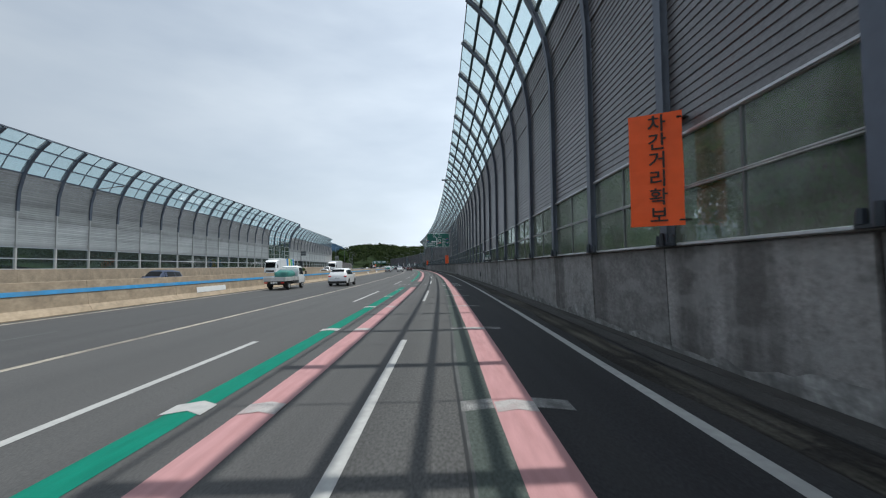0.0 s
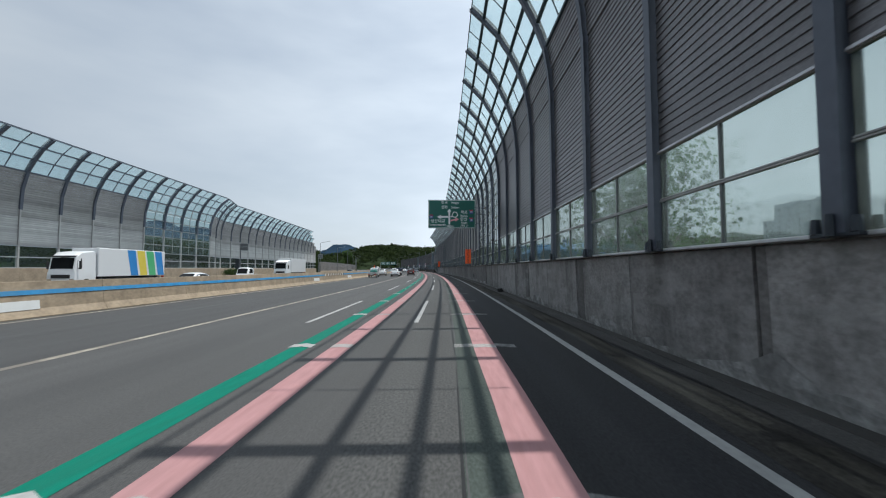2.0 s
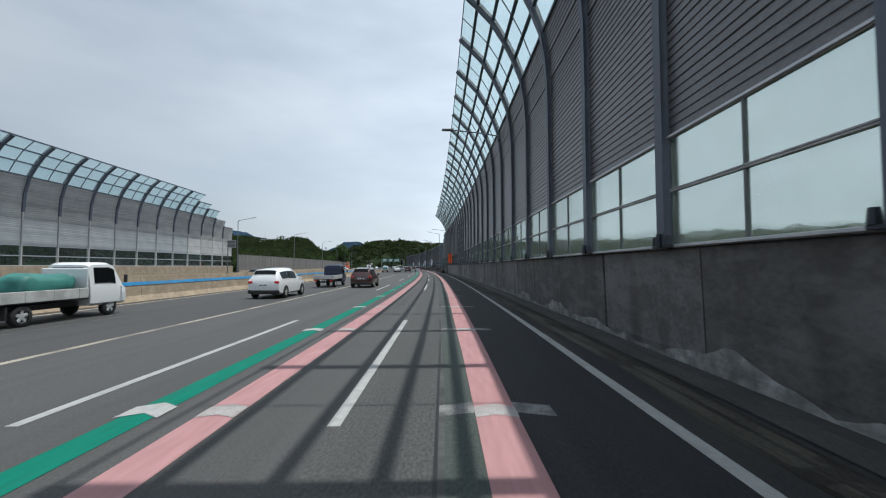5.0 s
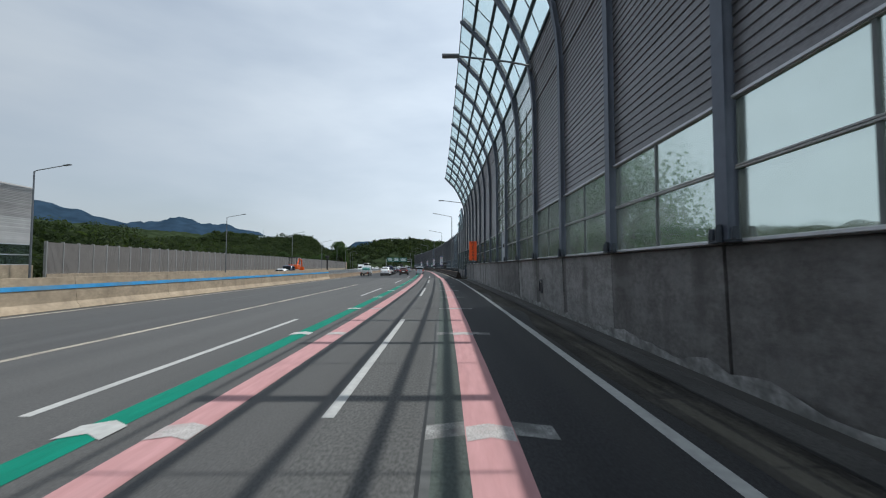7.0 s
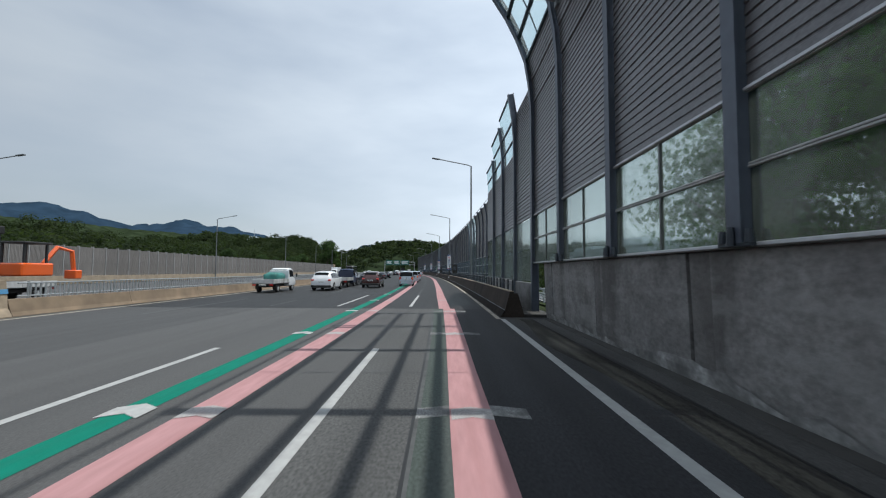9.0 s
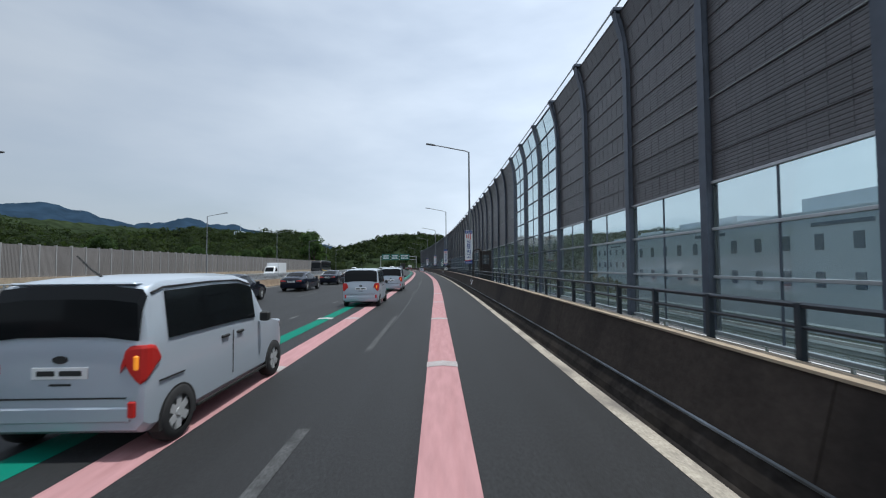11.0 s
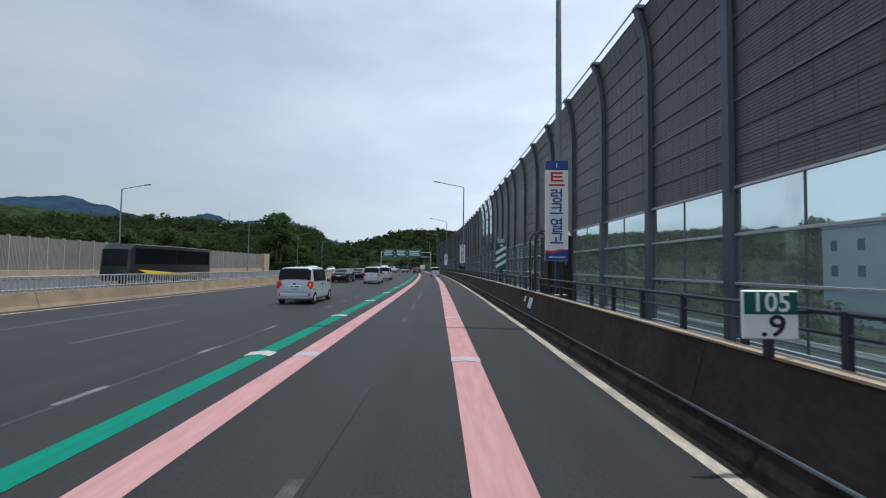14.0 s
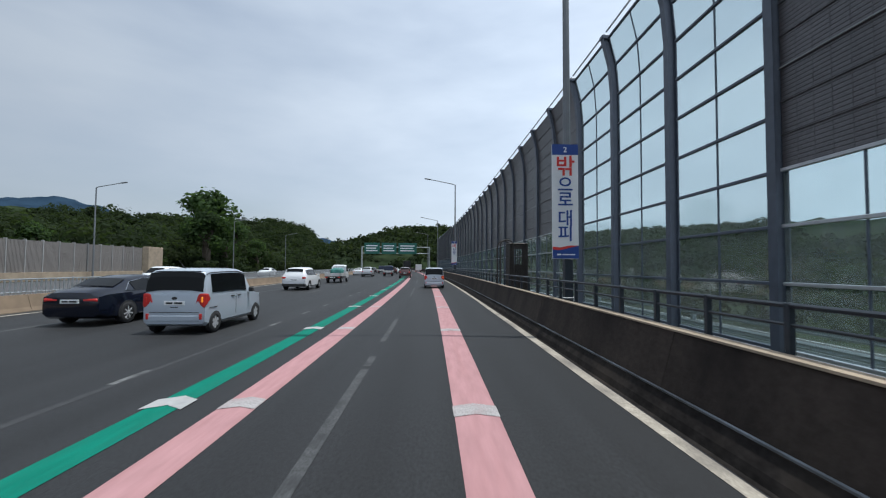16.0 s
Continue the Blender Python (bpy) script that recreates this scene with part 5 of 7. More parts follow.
def minivan(m, label):
    """A tall boxy small car, 3.6 m long; y = 0 is its middle, the front points to +y."""
    t = thing("small_van", m, label, "car", "silver small vans")
    st = [(-1.80, 0.36, 0.85, 0.99, 0.73, 0.68), (-1.79, 0.28, 0.97, 1.06, 0.78, 0.725), (-1.735, 0.24, 1.0, 1.48, 0.797, 0.72), (-1.65, 0.22, 1.0, 1.64, 0.8, 0.715), (-1.46, 0.22, 1.0, 1.69, 0.8, 0.71), (-0.6, 0.22, 0.99, 1.715, 0.8, 0.71),
          (0.1, 0.22, 0.98, 1.71, 0.8, 0.71), (0.52, 0.22, 0.97, 1.63, 0.8, 0.70), (1.08, 0.22, 0.96, 1.07, 0.795, 0.70), (1.48, 0.24, 0.88, 0.98, 0.775, 0.64), (1.74, 0.28, 0.76, 0.84, 0.71, 0.57), (1.80, 0.36, 0.62, 0.70, 0.62, 0.47)]
    rg = [boxy_ring(*s) for s in st]
    part("body", loft(rg), M_silver, t, "silver-blue painted body", True)
    glaze_side(t, rg, 4, 5, lo=0.14, hi=0.94, pad=0.0)
    glaze_side(t, rg, 5, 7, lo=0.14, hi=0.94, pad=0.0)
    glaze_across(t, rg[8], rg[7], 0.1, 0.92, "windscreen", (0, 0.01, 0.012))
    bm = bmesh.new()
    up = [Vector(rg[2][k]).lerp(Vector(rg[3][k]), 0.8) for k in range(5, 12)]
    sheet(bm, [[Vector(rg[1][k]) + Vector((0, 0.012, 0.13 if k in (5, 11) else 0.07)) for k in range(5, 12)], [rg[2][k] for k in range(5, 12)], up], 0.012)
    bmesh.ops.translate(bm, verts=bm.verts[:], vec=(0, -0.022, 0.006))
    part("rear_window", bm, M_glassdark, t)
    for sx in (1, -1):
        # a tall teardrop wrapped round the corner: broad shoulders, pointed foot
        bm = bmesh.new()
        front, inner = [], []
        for k in range(9):
            w = k / 8
            px, py = [(0.575, -1.815), (0.62, -1.816), (0.665, -1.816), (0.71, -1.815), (0.757, -1.81), (0.797, -1.79), (0.814, -1.74), (0.818, -1.68), (0.82, -1.62)][k]
            top = 1.07 - 0.16 * abs(2 * w - 1.05) ** 5
            foot = 0.70 + 0.26 * abs(w - 0.52) * 2 * (0.55 + 0.45 * abs(2 * w - 1.04))
            foot = min(foot, top - 0.05)
            front.append([bm.verts.new((px + dx, py + dy, z)) for z, dx, dy in ((foot, -0.012, 0.006), (foot + 0.03, 0, 0), (top - 0.03, 0, 0), (top, -0.012, 0.006))])
            inner.append([bm.verts.new((px - 0.07, py + 0.07, z)) for z in (foot, top)])
        for k in range(8):
            p_, q_, i_, j_ = front[k], front[k + 1], inner[k], inner[k + 1]
            for n_ in range(3):
                bm.faces.new((p_[n_], q_[n_], q_[n_ + 1], p_[n_ + 1]))
            bm.faces.new((i_[0], j_[0], q_[0], p_[0]))
            bm.faces.new((p_[3], q_[3], j_[1], i_[1]))
        for k in (0, 8):
            bm.faces.new((*front[k], inner[k][1], inner[k][0]))
        bmesh.ops.recalc_face_normals(bm, faces=bm.faces[:])
        lampo = part("tail_lamp", bm, M_tail, t, "red tail lamp")
        lampo.matrix_basis = Matrix.Diagonal((sx, 1, 1, 1))
        bm = bmesh.new()
        box(bm, 0.685, 0.735, -1.828, -1.79, 0.84, 0.98, 0.014)
        part("indicator", bm, M_amber if sx > 0 else M_tail, lampo)
        small(t, "reflector", M_tail, sx * 0.675 - 0.035, sx * 0.675 + 0.035, -1.824, -1.72, 0.4, 0.55)
        for y in (-1.3, 1.22):
            arch(t, sx * 0.802, y, 0.312)
            wheel(t, sx * 0.80, y, 0.285, 0.17, 6)
        small(t, "mirror", M_trim, sx * 0.80 - 0.05 + sx * 0.06, sx * 0.80 + 0.05 + sx * 0.1, 0.62, 0.72, 0.98, 1.12, bev=0.02)
        for y in (-0.35, 0.05):
            small(t, "door_handle", M_trim, sx * 0.795 - 0.02, sx * 0.795 + 0.02, y - 0.09, y + 0.09, 0.9, 0.935)
        small(t, "headlamp", M_chrome, sx * 0.6 - 0.12, sx * 0.6 + 0.12, 1.58, 1.73, 0.72, 0.88, bev=0.03)
        small(t, "door_seam", M_trim, sx * 0.802 - 0.002, sx * 0.802 + 0.002, -0.16, -0.145, 0.4, 0.96, bev=0)
    b = bmesh.new()
    box(b, -0.755, 0.755, -1.815, -1.55, 0.27, 0.585, 0.1)
    part("bumper", b, M_silver, t)
    small(t, "bumper_line", M_trim, -0.62, 0.62, -1.806, -1.79, 0.575, 0.59, bev=0)
    plate_bars(t, -1.80, 0.82)
    bm = bmesh.new()
    tube(bm, [(0, -1.80, 0.95), (0, -1.812, 0.95)], 0.05, 14)
    part("badge", bm, M_trim, t, "dark oval badge").matrix_basis = Matrix.Diagonal((1.4, 1, 0.75, 1)) @ Matrix.Translation((0, 0, 0.31))
    for sx in (1, -1):
        small(t, "side_crease", M_trim, sx * 0.806 - 0.004, sx * 0.806 + 0.004, -1.62, -1.22, 0.685, 0.70, bev=0)
    small(t, "tailgate_handle", M_trim, -0.1, 0.1, -1.805, -1.79, 0.70, 0.72, bev=0)
    bm = bmesh.new()
    tube(bm, [(0.0, -1.35, 1.71), (0.0, -1.5, 1.80), (0.0, -1.66, 1.93)], 0.012, 6, 0.006)
    part("antenna", bm, M_trim, t, "short black roof antenna")
    bm = bmesh.new()
    box(bm, -0.6, 0.6, -1.7, -1.58, 1.64, 1.665, 0.012)
    part("roof_spoiler", bm, M_silver, t)
    for sx in (1, -1):
        bm = bmesh.new()
        tube(bm, [(sx * (rg[i_][5].x + 0.004), rg[i_][5].y, rg[i_][5].z + 0.004) for i_ in (3, 4, 5, 6, 7)], 0.011, 5)
        part("roof_band", bm, M_trim, t, "thin black band under the roof edge")
        small(t, "rocker_line", M_trim, sx * 0.79 - 0.015, sx * 0.79 + 0.015, -0.95, 0.95, 0.225, 0.25, bev=0)
    return t


def saloon(m, label, pt, name="saloon_car", group="", k=1.0):
    """A low three-box car, 4.9 m long."""
    t = thing(name, m, label, "car", group)
    st = [(-2.46, 0.45, 0.72, 0.82, 0.66, 0.5), (-2.42, 0.30, 0.86, 0.98, 0.8, 0.62), (-2.2, 0.22, 0.93, 1.06, 0.89, 0.68), (-1.72, 0.18, 0.95, 1.1, 0.925, 0.68), (-1.1, 0.18, 0.96, 1.36, 0.93, 0.62), (-0.5, 0.18, 0.955, 1.455, 0.93, 0.6),
          (0.05, 0.18, 0.95, 1.465, 0.93, 0.6), (0.55, 0.18, 0.945, 1.39, 0.93, 0.61), (1.2, 0.18, 0.93, 1.05, 0.925, 0.74), (1.9, 0.2, 0.82, 0.93, 0.9, 0.68), (2.32, 0.24, 0.7, 0.78, 0.82, 0.56), (2.45, 0.34, 0.56, 0.64, 0.68, 0.42)]
    rg = [ring(*s) for s in st]
    part("body", loft(rg), pt, t, "", True)
    glaze_side(t, rg, 4, 6, pad=0.0)
    glaze_side(t, rg, 6, 7, pad=0.02)
    glaze_across(t, rg[8], rg[7], 0.08, 0.92, "windscreen", (0, 0.01, 0.012))
    glaze_across(t, rg[3], rg[4], 0.1, 0.95, "rear_window", (0, -0.01, 0.012))
    for sx in (1, -1):
        bm = bmesh.new()
        pts = [Vector(rg[i][5]) * 0.12 + Vector(rg[i][4]) * 0.88 for i in (4, 5, 6, 7)]
        top = [Vector(rg[i][5]) * 0.93 + Vector(rg[i][4]) * 0.07 for i in (7, 6, 5, 4)]
        loop = [Vector((sx * (p.x + 0.014), p.y, p.z)) for p in pts + [Vector((0.9, 0.95, 0.98))] + top + [Vector((0.84, -1.5, 1.02)), pts[0]]]
        tube(bm, loop, 0.012, 5)
        part("window_trim", bm, M_chrome, t, "chrome window surround")
        bm = bmesh.new()
        box(bm, 0.34, 0.76, -2.462, -2.2, 0.73, 0.83, 0.03)
        part("tail_lamp", bm, M_tail, t, "red tail lamp").matrix_basis = Matrix.Diagonal((sx, 1, 1, 1))
        for y in (-1.46, 1.5):
            arch(t, sx * 0.93, y, 0.385)
            wheel(t, sx * 0.93, y, 0.335, 0.22, 7)
        small(t, "mirror", pt, sx * 1.0 - 0.1, sx * 1.0 + 0.1, 0.72, 0.85, 0.94, 1.06, bev=0.03)
        small(t, "headlamp", M_chrome, sx * 0.66 - 0.16, sx * 0.66 + 0.16, 2.18, 2.38, 0.6, 0.7, bev=0.03)
        small(t, "sill_trim", M_chrome, sx * 0.93 - 0.01, sx * 0.93 + 0.01, -1.0, 1.0, 0.27, 0.29, bev=0)
        small(t, "door_seam", M_trim, sx * 0.932 - 0.002, sx * 0.932 + 0.002, -0.21, -0.2, 0.35, 0.92, bev=0)
    plate_bars(t, -2.47, 0.74)
    return t


def suv(m, label, pt, name="suv"):
    """A tall hatchback car, 4.5 m long."""
    t = thing(name, m, label, "car")
    st = [(-2.26, 0.48, 0.8, 0.92, 0.7, 0.5), (-2.22, 0.34, 0.98, 1.08, 0.84, 0.66), (-2.08, 0.28, 1.05, 1.36, 0.91, 0.68), (-1.85, 0.25, 1.06, 1.6, 0.925, 0.66), (-0.9, 0.25, 1.05, 1.69, 0.93, 0.66), (0.1, 0.25, 1.03, 1.69, 0.93, 0.66),
          (0.5, 0.25, 1.02, 1.6, 0.93, 0.66), (1.1, 0.25, 1.0, 1.12, 0.92, 0.75), (1.8, 0.27, 0.92, 1.02, 0.89, 0.7), (2.15, 0.3, 0.78, 0.86, 0.8, 0.56), (2.25, 0.4, 0.62, 0.7, 0.66, 0.42)]
    rg = [ring(*s) for s in st]
    part("body", loft(rg), pt, t, "", True)
    glaze_side(t, rg, 3, 4)
    glaze_side(t, rg, 4, 6)
    glaze_across(t, rg[7], rg[6], 0.08, 0.92, "windscreen", (0, 0.01, 0.012))
    glaze_across(t, rg[2], rg[3], 0.0, 0.85, "rear_window", (0, -0.015, 0.01))
    small(t, "lower_trim", M_trim, -0.86, 0.86, -2.28, -2.05, 0.3, 0.52, bev=0.05)
    for sx in (1, -1):
        small(t, "tail_lamp", M_tail, sx * 0.72 - 0.13, sx * 0.72 + 0.13, -2.27, -2.05, 0.86, 1.0, bev=0.03)
        for y in (-1.36, 1.36):
            arch(t, sx * 0.932, y, 0.4)
            wheel(t, sx * 0.93, y, 0.35, 0.22, 5)
        small(t, "mirror", pt, sx * 1.0 - 0.1, sx * 1.0 + 0.1, 0.64, 0.76, 1.02, 1.16, bev=0.03)
        small(t, "headlamp", M_chrome, sx * 0.64 - 0.16, sx * 0.64 + 0.16, 2.05, 2.2, 0.7, 0.82, bev=0.03)
    plate_bars(t, -2.275, 0.78)
    return t


def small_truck(m, label, pt, cargo=None, box_body=False, name="small_truck"):
    """A cab-over light truck, 5.1 m long, with a drop-side bed or a box."""
    t = thing(name, m, label, "truck")
    st = [(0.85, 0.42, 1.12, 1.86, 0.84, 0.72), (1.0, 0.4, 1.12, 1.95, 0.85, 0.72), (1.7, 0.4, 1.12, 1.96, 0.85, 0.72), (2.0, 0.4, 1.1, 1.86, 0.85, 0.70), (2.45, 0.4, 1.02, 1.12, 0.83, 0.72), (2.55, 0.45, 0.8, 0.9, 0.78, 0.66)]
    rg = [ring(*s) for s in st]
    part("cab", loft(rg), pt, t, "", True)
    glaze_side(t, rg, 1, 3)
    glaze_across(t, rg[4], rg[3], 0.06, 0.94, "windscreen", (0, 0.012, 0.01))
    bm = bmesh.new()
    sheet(bm, [[Vector((x, 0.86, 1.2)) for x in (-0.6, 0, 0.6)], [Vector((x * 0.9, 0.87, 1.78)) for x in (-0.6, 0, 0.6)]], 0.015)
    bmesh.ops.translate(bm, verts=bm.verts[:], vec=(0, -0.025, 0))
    part("rear_window", bm, M_glassdark, t)
    small(t, "chassis", M_trim, -0.4, 0.4, -2.4, 2.2, 0.42, 0.62, bev=0.02)
    if box_body:
        small(t, "cargo_box", M_carwhite, -0.95, 0.95, -2.7, 0.78, 0.72, 2.55, bev=0.03)
    else:
        small(t, "bed_floor", M_trim, -0.83, 0.83, -2.5, 0.75, 0.68, 0.76, bev=0.01)
        for sx in (1, -1):
            b = bmesh.new()
            box(b, sx * 0.84 - 0.02, sx * 0.84 + 0.02, -2.5, 0.75, 0.72, 1.06, 0.01)
            for y in (-2.3, -1.4, -0.5, 0.4):
                box(b, sx * 0.865 - 0.012, sx * 0.865 + 0.012, y - 0.04, y + 0.04, 0.74, 1.05)
            part("bed_side", b, M_bed, t, "pale drop side of the bed")
        b = bmesh.new()
        box(b, -0.84, 0.84, -2.54, -2.5, 0.72, 1.06, 0.01)
        part("tailboard", b, M_bed, t)
        small(t, "head_rack", pt, -0.82, 0.82, 0.72, 0.78, 0.76, 1.75, bev=0.02)
    if cargo:
        bm = bmesh.new()
        bmesh.ops.create_icosphere(bm, subdivisions=3, radius=1.0)
        for v in bm.verts:
            q_ = Vector([math.copysign(abs(c_) ** 0.5, c_) for c_ in v.co])  # a squarish, slumped load
            v.co = Vector((q_.x * 0.66, q_.y * 0.95, max(q_.z, -0.3) * 0.52)) * (1 + 0.14 * noise.noise(v.co * 2.2))
            v.co += Vector((0, -0.3, 1.06))
        part("tarpaulin", bm, cargo, t, "teal tarpaulin over the load", True)
    for sx in (1, -1):
        for y in (-1.45, 1.75):
            wheel(t, sx * 0.8, y, 0.32, 0.2, 5)
        small(t, "tail_lamp", M_tail, sx * 0.66 - 0.12, sx * 0.66 + 0.12, -2.56, -2.5, 0.55, 0.66)
        small(t, "mirror", M_trim, sx * 0.98 - 0.06, sx * 0.98 + 0.06, 2.2, 2.28, 1.2, 1.5, bev=0.02)
        small(t, "mudguard", M_trim, sx * 0.72 - 0.1, sx * 0.72 + 0.1, -1.95, -1.88, 0.25, 0.65)
    plate_bars(t, -2.56, 0.6)
    return t


def lorry(m, label, cab, body, deco=None, dark=False):
    """A cab-over articulated-size lorry with a long box; front to +y."""
    t = thing("lorry", m, label, "truck")
    st = [(3.2, 0.5, 1.7, 3.3, 1.22, 1.15), (3.35, 0.45, 1.7, 3.45, 1.24, 1.15), (4.6, 0.45, 1.7, 3.3, 1.24, 1.12), (5.1, 0.45, 1.65, 2.9, 1.24, 1.1), (5.3, 0.45, 1.5, 1.75, 1.22, 1.1), (5.35, 0.5, 1.2, 1.4, 1.18, 1.05)]
    rg = [ring(*s) for s in st]
    part("cab", loft(rg), cab, t, "", True)
    glaze_side(t, rg, 2, 3, hi=0.7)
    glaze_across(t, rg[4], rg[3], 0.05, 0.9, "windscreen", (0, 0.014, 0.01))
    small(t, "cargo_box", body, -1.25, 1.25, -6.0, 3.0, 1.1, 3.75, bev=0.04)
    small(t, "chassis", M_trim, -0.5, 0.5, -5.9, 4.8, 0.6, 1.08, bev=0.02)
    if deco:
        for i, mt in enumerate(deco):
            for sx in (1, -1):
                b = bmesh.new()
                y = -5.9 + i * 1.3
                f = b.faces.new([b.verts.new(c) for c in ((sx * 1.256, y, 1.14), (sx * 1.256, y + 1.0, 1.14), (sx * 1.256, y + 1.6, 3.7), (sx * 1.256, y + 0.5, 3.7))])
                part("painted_band", b, mt, t)
    small(t, "grille", M_trim, -0.8, 0.8, 5.33, 5.4, 1.0, 1.32, bev=0.01)
    small(t, "bumper", M_trim, -1.2, 1.2, 5.1, 5.42, 0.45, 0.72, bev=0.03)
    small(t, "sun_visor", M_trim, -1.05, 1.05, 4.95, 5.2, 2.86, 2.98, bev=0.02)
    for sx in (1, -1):
        small(t, "side_guard", M_trim, sx * 1.2 - 0.03, sx * 1.2 + 0.03, -3.4, 2.2, 0.5, 0.95, bev=0.01)
        for y in (-5.0, -3.8, 2.6, 4.2):
            wheel(t, sx * 1.22, y, 0.5, 0.3, 8)
        small(t, "mirror", M_trim, sx * 1.42 - 0.08, sx * 1.42 + 0.08, 5.0, 5.12, 1.8, 2.5, bev=0.02)
        small(t, "headlamp", M_chrome, sx * 0.95 - 0.2, sx * 0.95 + 0.2, 5.3, 5.38, 0.75, 0.95)
        small(t, "tail_lamp", M_tail, sx * 1.0 - 0.15, sx * 1.0 + 0.15, -6.05, -6.0, 0.9, 1.05)
    return t


def coach(m, label):
    t = thing("coach", m, label, "bus")
    st = [(-5.7, 0.5, 1.5, 3.1, 1.2, 1.1), (-5.6, 0.35, 1.5, 3.35, 1.25, 1.16), (0, 0.35, 1.5, 3.4, 1.25, 1.17), (5.3, 0.35, 1.5, 3.35, 1.25, 1.16), (5.75, 0.4, 1.4, 2.9, 1.22, 1.1), (5.85, 0.5, 1.1, 1.4, 1.15, 1.05)]
    rg = [ring(*s) for s in st]
    part("body", loft(rg), M_carblack, t, "black painted body", True)
    glaze_side(t, rg, 1, 2)
    glaze_side(t, rg, 2, 3)
    glaze_across(t, rg[5], rg[4], 0.1, 1.0, "windscreen", (0, 0.014, 0.01))
    M_yel = paint("yellow_paint", (0.75, 0.5, 0.03))
    for sx in (1, -1):
        b = bmesh.new()
        b.faces.new([b.verts.new(c) for c in ((sx * 1.256, -5.0, 0.6), (sx * 1.256, 3.5, 0.8), (sx * 1.256, 5.0, 1.3), (sx * 1.256, 2.0, 1.1))])
        part("yellow_band", b, M_yel, t, "yellow painted swoosh")
        for y in (-3.6, 3.4):
            arch(t, sx * 1.255, y, 0.58)
            wheel(t, sx * 1.25, y, 0.5, 0.3, 8)
    return t


M_lblue, M_lgreen, M_lyel = paint("sky_blue_paint", (0.05, 0.25, 0.6)), paint("leaf_green_paint", (0.1, 0.45, 0.2)), paint("lemon_paint", (0.75, 0.6, 0.1))
minivan(at(255.5, -3.1, 0, 0.3), "silver-blue boxy small van straddling the green guide line")
minivan(at(269.9, -2.95, 0, 0.5), "silver-blue boxy small van with amber indicator lit")
minivan(at(334.3, -6.45, 0), "silver-blue boxy small van beside the worn lane dashes")
saloon(at(370.0, -10.25), "dark navy saloon car in the inner lane", M_navy)
minivan(at(391.0, 0.6, 0), "silver-blue boxy small van ahead in the slow lane")
suv(at(388.0, -9.8), "white hatchback car ahead on the dark asphalt", M_carwhite)
suv(at(421.0, -3.0), "dark maroon hatchback car beside the guide line", M_carbrown)
suv(at(428.0, -9.7), "silver hatchback car in the far queue", M_carsilver)
small_truck(at(432.0, -6.4), "dark blue pickup truck in the far queue", M_carblue)
saloon(at(446.0, -3.1), "black saloon car in the far queue", M_carblack)
minivan(at(368.05, -6.52, 0), "silver-blue boxy small van behind the saloon")
minivan(at(356.8, -6.45, 0), "silver-blue boxy small van in the middle lane")
minivan(at(310.4, -6.49, 0), "silver-blue boxy small van beside the navy saloons")
minivan(at(281.0, -2.75, 0, 0.5), "silver-blue boxy small van over the pink guide line")
saloon(at(282.6, -10.2), "navy blue saloon with chrome window surround", M_navy)
saloon(at(304.7, -10.2), "navy blue saloon with chrome window surround", M_navy)
saloon(at(359.7, -10.25), "navy blue saloon with chrome window surround", M_navy)
saloon(at(271.5, -10.3), "navy blue saloon with chrome window surround in the inner lane", M_navy)
saloon(at(293.6, -10.25), "navy blue saloon with chrome window surround", M_navy)
suv(at(152.6, -6.4), "dark maroon hatchback car beside the pickup", M_carbrown)
small_truck(at(153.5, -9.7), "dark blue pickup truck behind the white hatchback", M_carblue)
small_truck(at(130.0, -13.1), "white light truck with teal tarpaulin on its bed", M_carwhite, M_tarp)
small_truck(at(35.0, -13.3), "white light truck with teal tarpaulin in the inner lane", M_carwhite, M_tarp)
suv(at(40.5, -9.7), "white hatchback car beside the cream line", M_carwhite)
suv(at(152.0, -13.6), "white hatchback car ahead of the light truck", M_carwhite)
suv(at(250.5, -6.4), "dark maroon hatchback car in the middle lane", M_carbrown)
saloon(at(257.3, -9.95), "navy blue saloon with chrome window surround beside a van", M_navy)
small_truck(at(241.0, -13.2), "white light truck with teal tarpaulin ahead of the hatchback", M_carwhite, M_tarp)
suv(at(141.1, -9.6), "white hatchback car behind the light truck", M_carwhite)
suv(at(452.0, -6.4), "dark maroon hatchback car ahead in traffic", M_carbrown)
suv(at(244.3, -9.7), "white hatchback car ahead in traffic", M_carwhite)
small_truck(at(251.3, -9.7), "dark blue pickup truck ahead of the white hatchback", M_carblue)
small_truck(at(402.0, -10.0), "white light truck with teal tarpaulin ahead in traffic", M_carwhite, M_tarp)
small_truck(at(462.0, -9.7), "dark blue pickup truck ahead in traffic", M_carblue)
saloon(at(440, -12.9), "white saloon car ahead in traffic", M_carwhite)
saloon(at(478, -12.9), "black saloon car ahead in traffic", M_carblack)
saloon(at(470, -6.3), "white saloon car far ahead", M_carwhite)
small_truck(at(487, 0.7), "white box van far ahead in the slow lane", M_carwhite, None, True, "box_van")
lorry(at(500, -2.8), "black box lorry far ahead", M_carblack, M_carblack)
lorry(at(129, -29.5, 0, 180), "white articulated lorry with a plain box", M_carwhite, M_carwhite)
lorry(at(88, -33.0, 0, 180), "white lorry with blue, green and yellow painted box", M_carwhite, M_carwhite, (M_lblue, M_lgreen, M_lyel, M_lblue))
saloon(at(84, -22.5, 0, 180), "white saloon car on the opposite carriageway", M_carwhite)
small_truck(at(103, -26.0, 0, 180), "white light truck on the opposite carriageway", M_carwhite)
suv(at(38, -26.0, 0, 180), "dark hatchback car on the opposite carriageway", M_carblue)
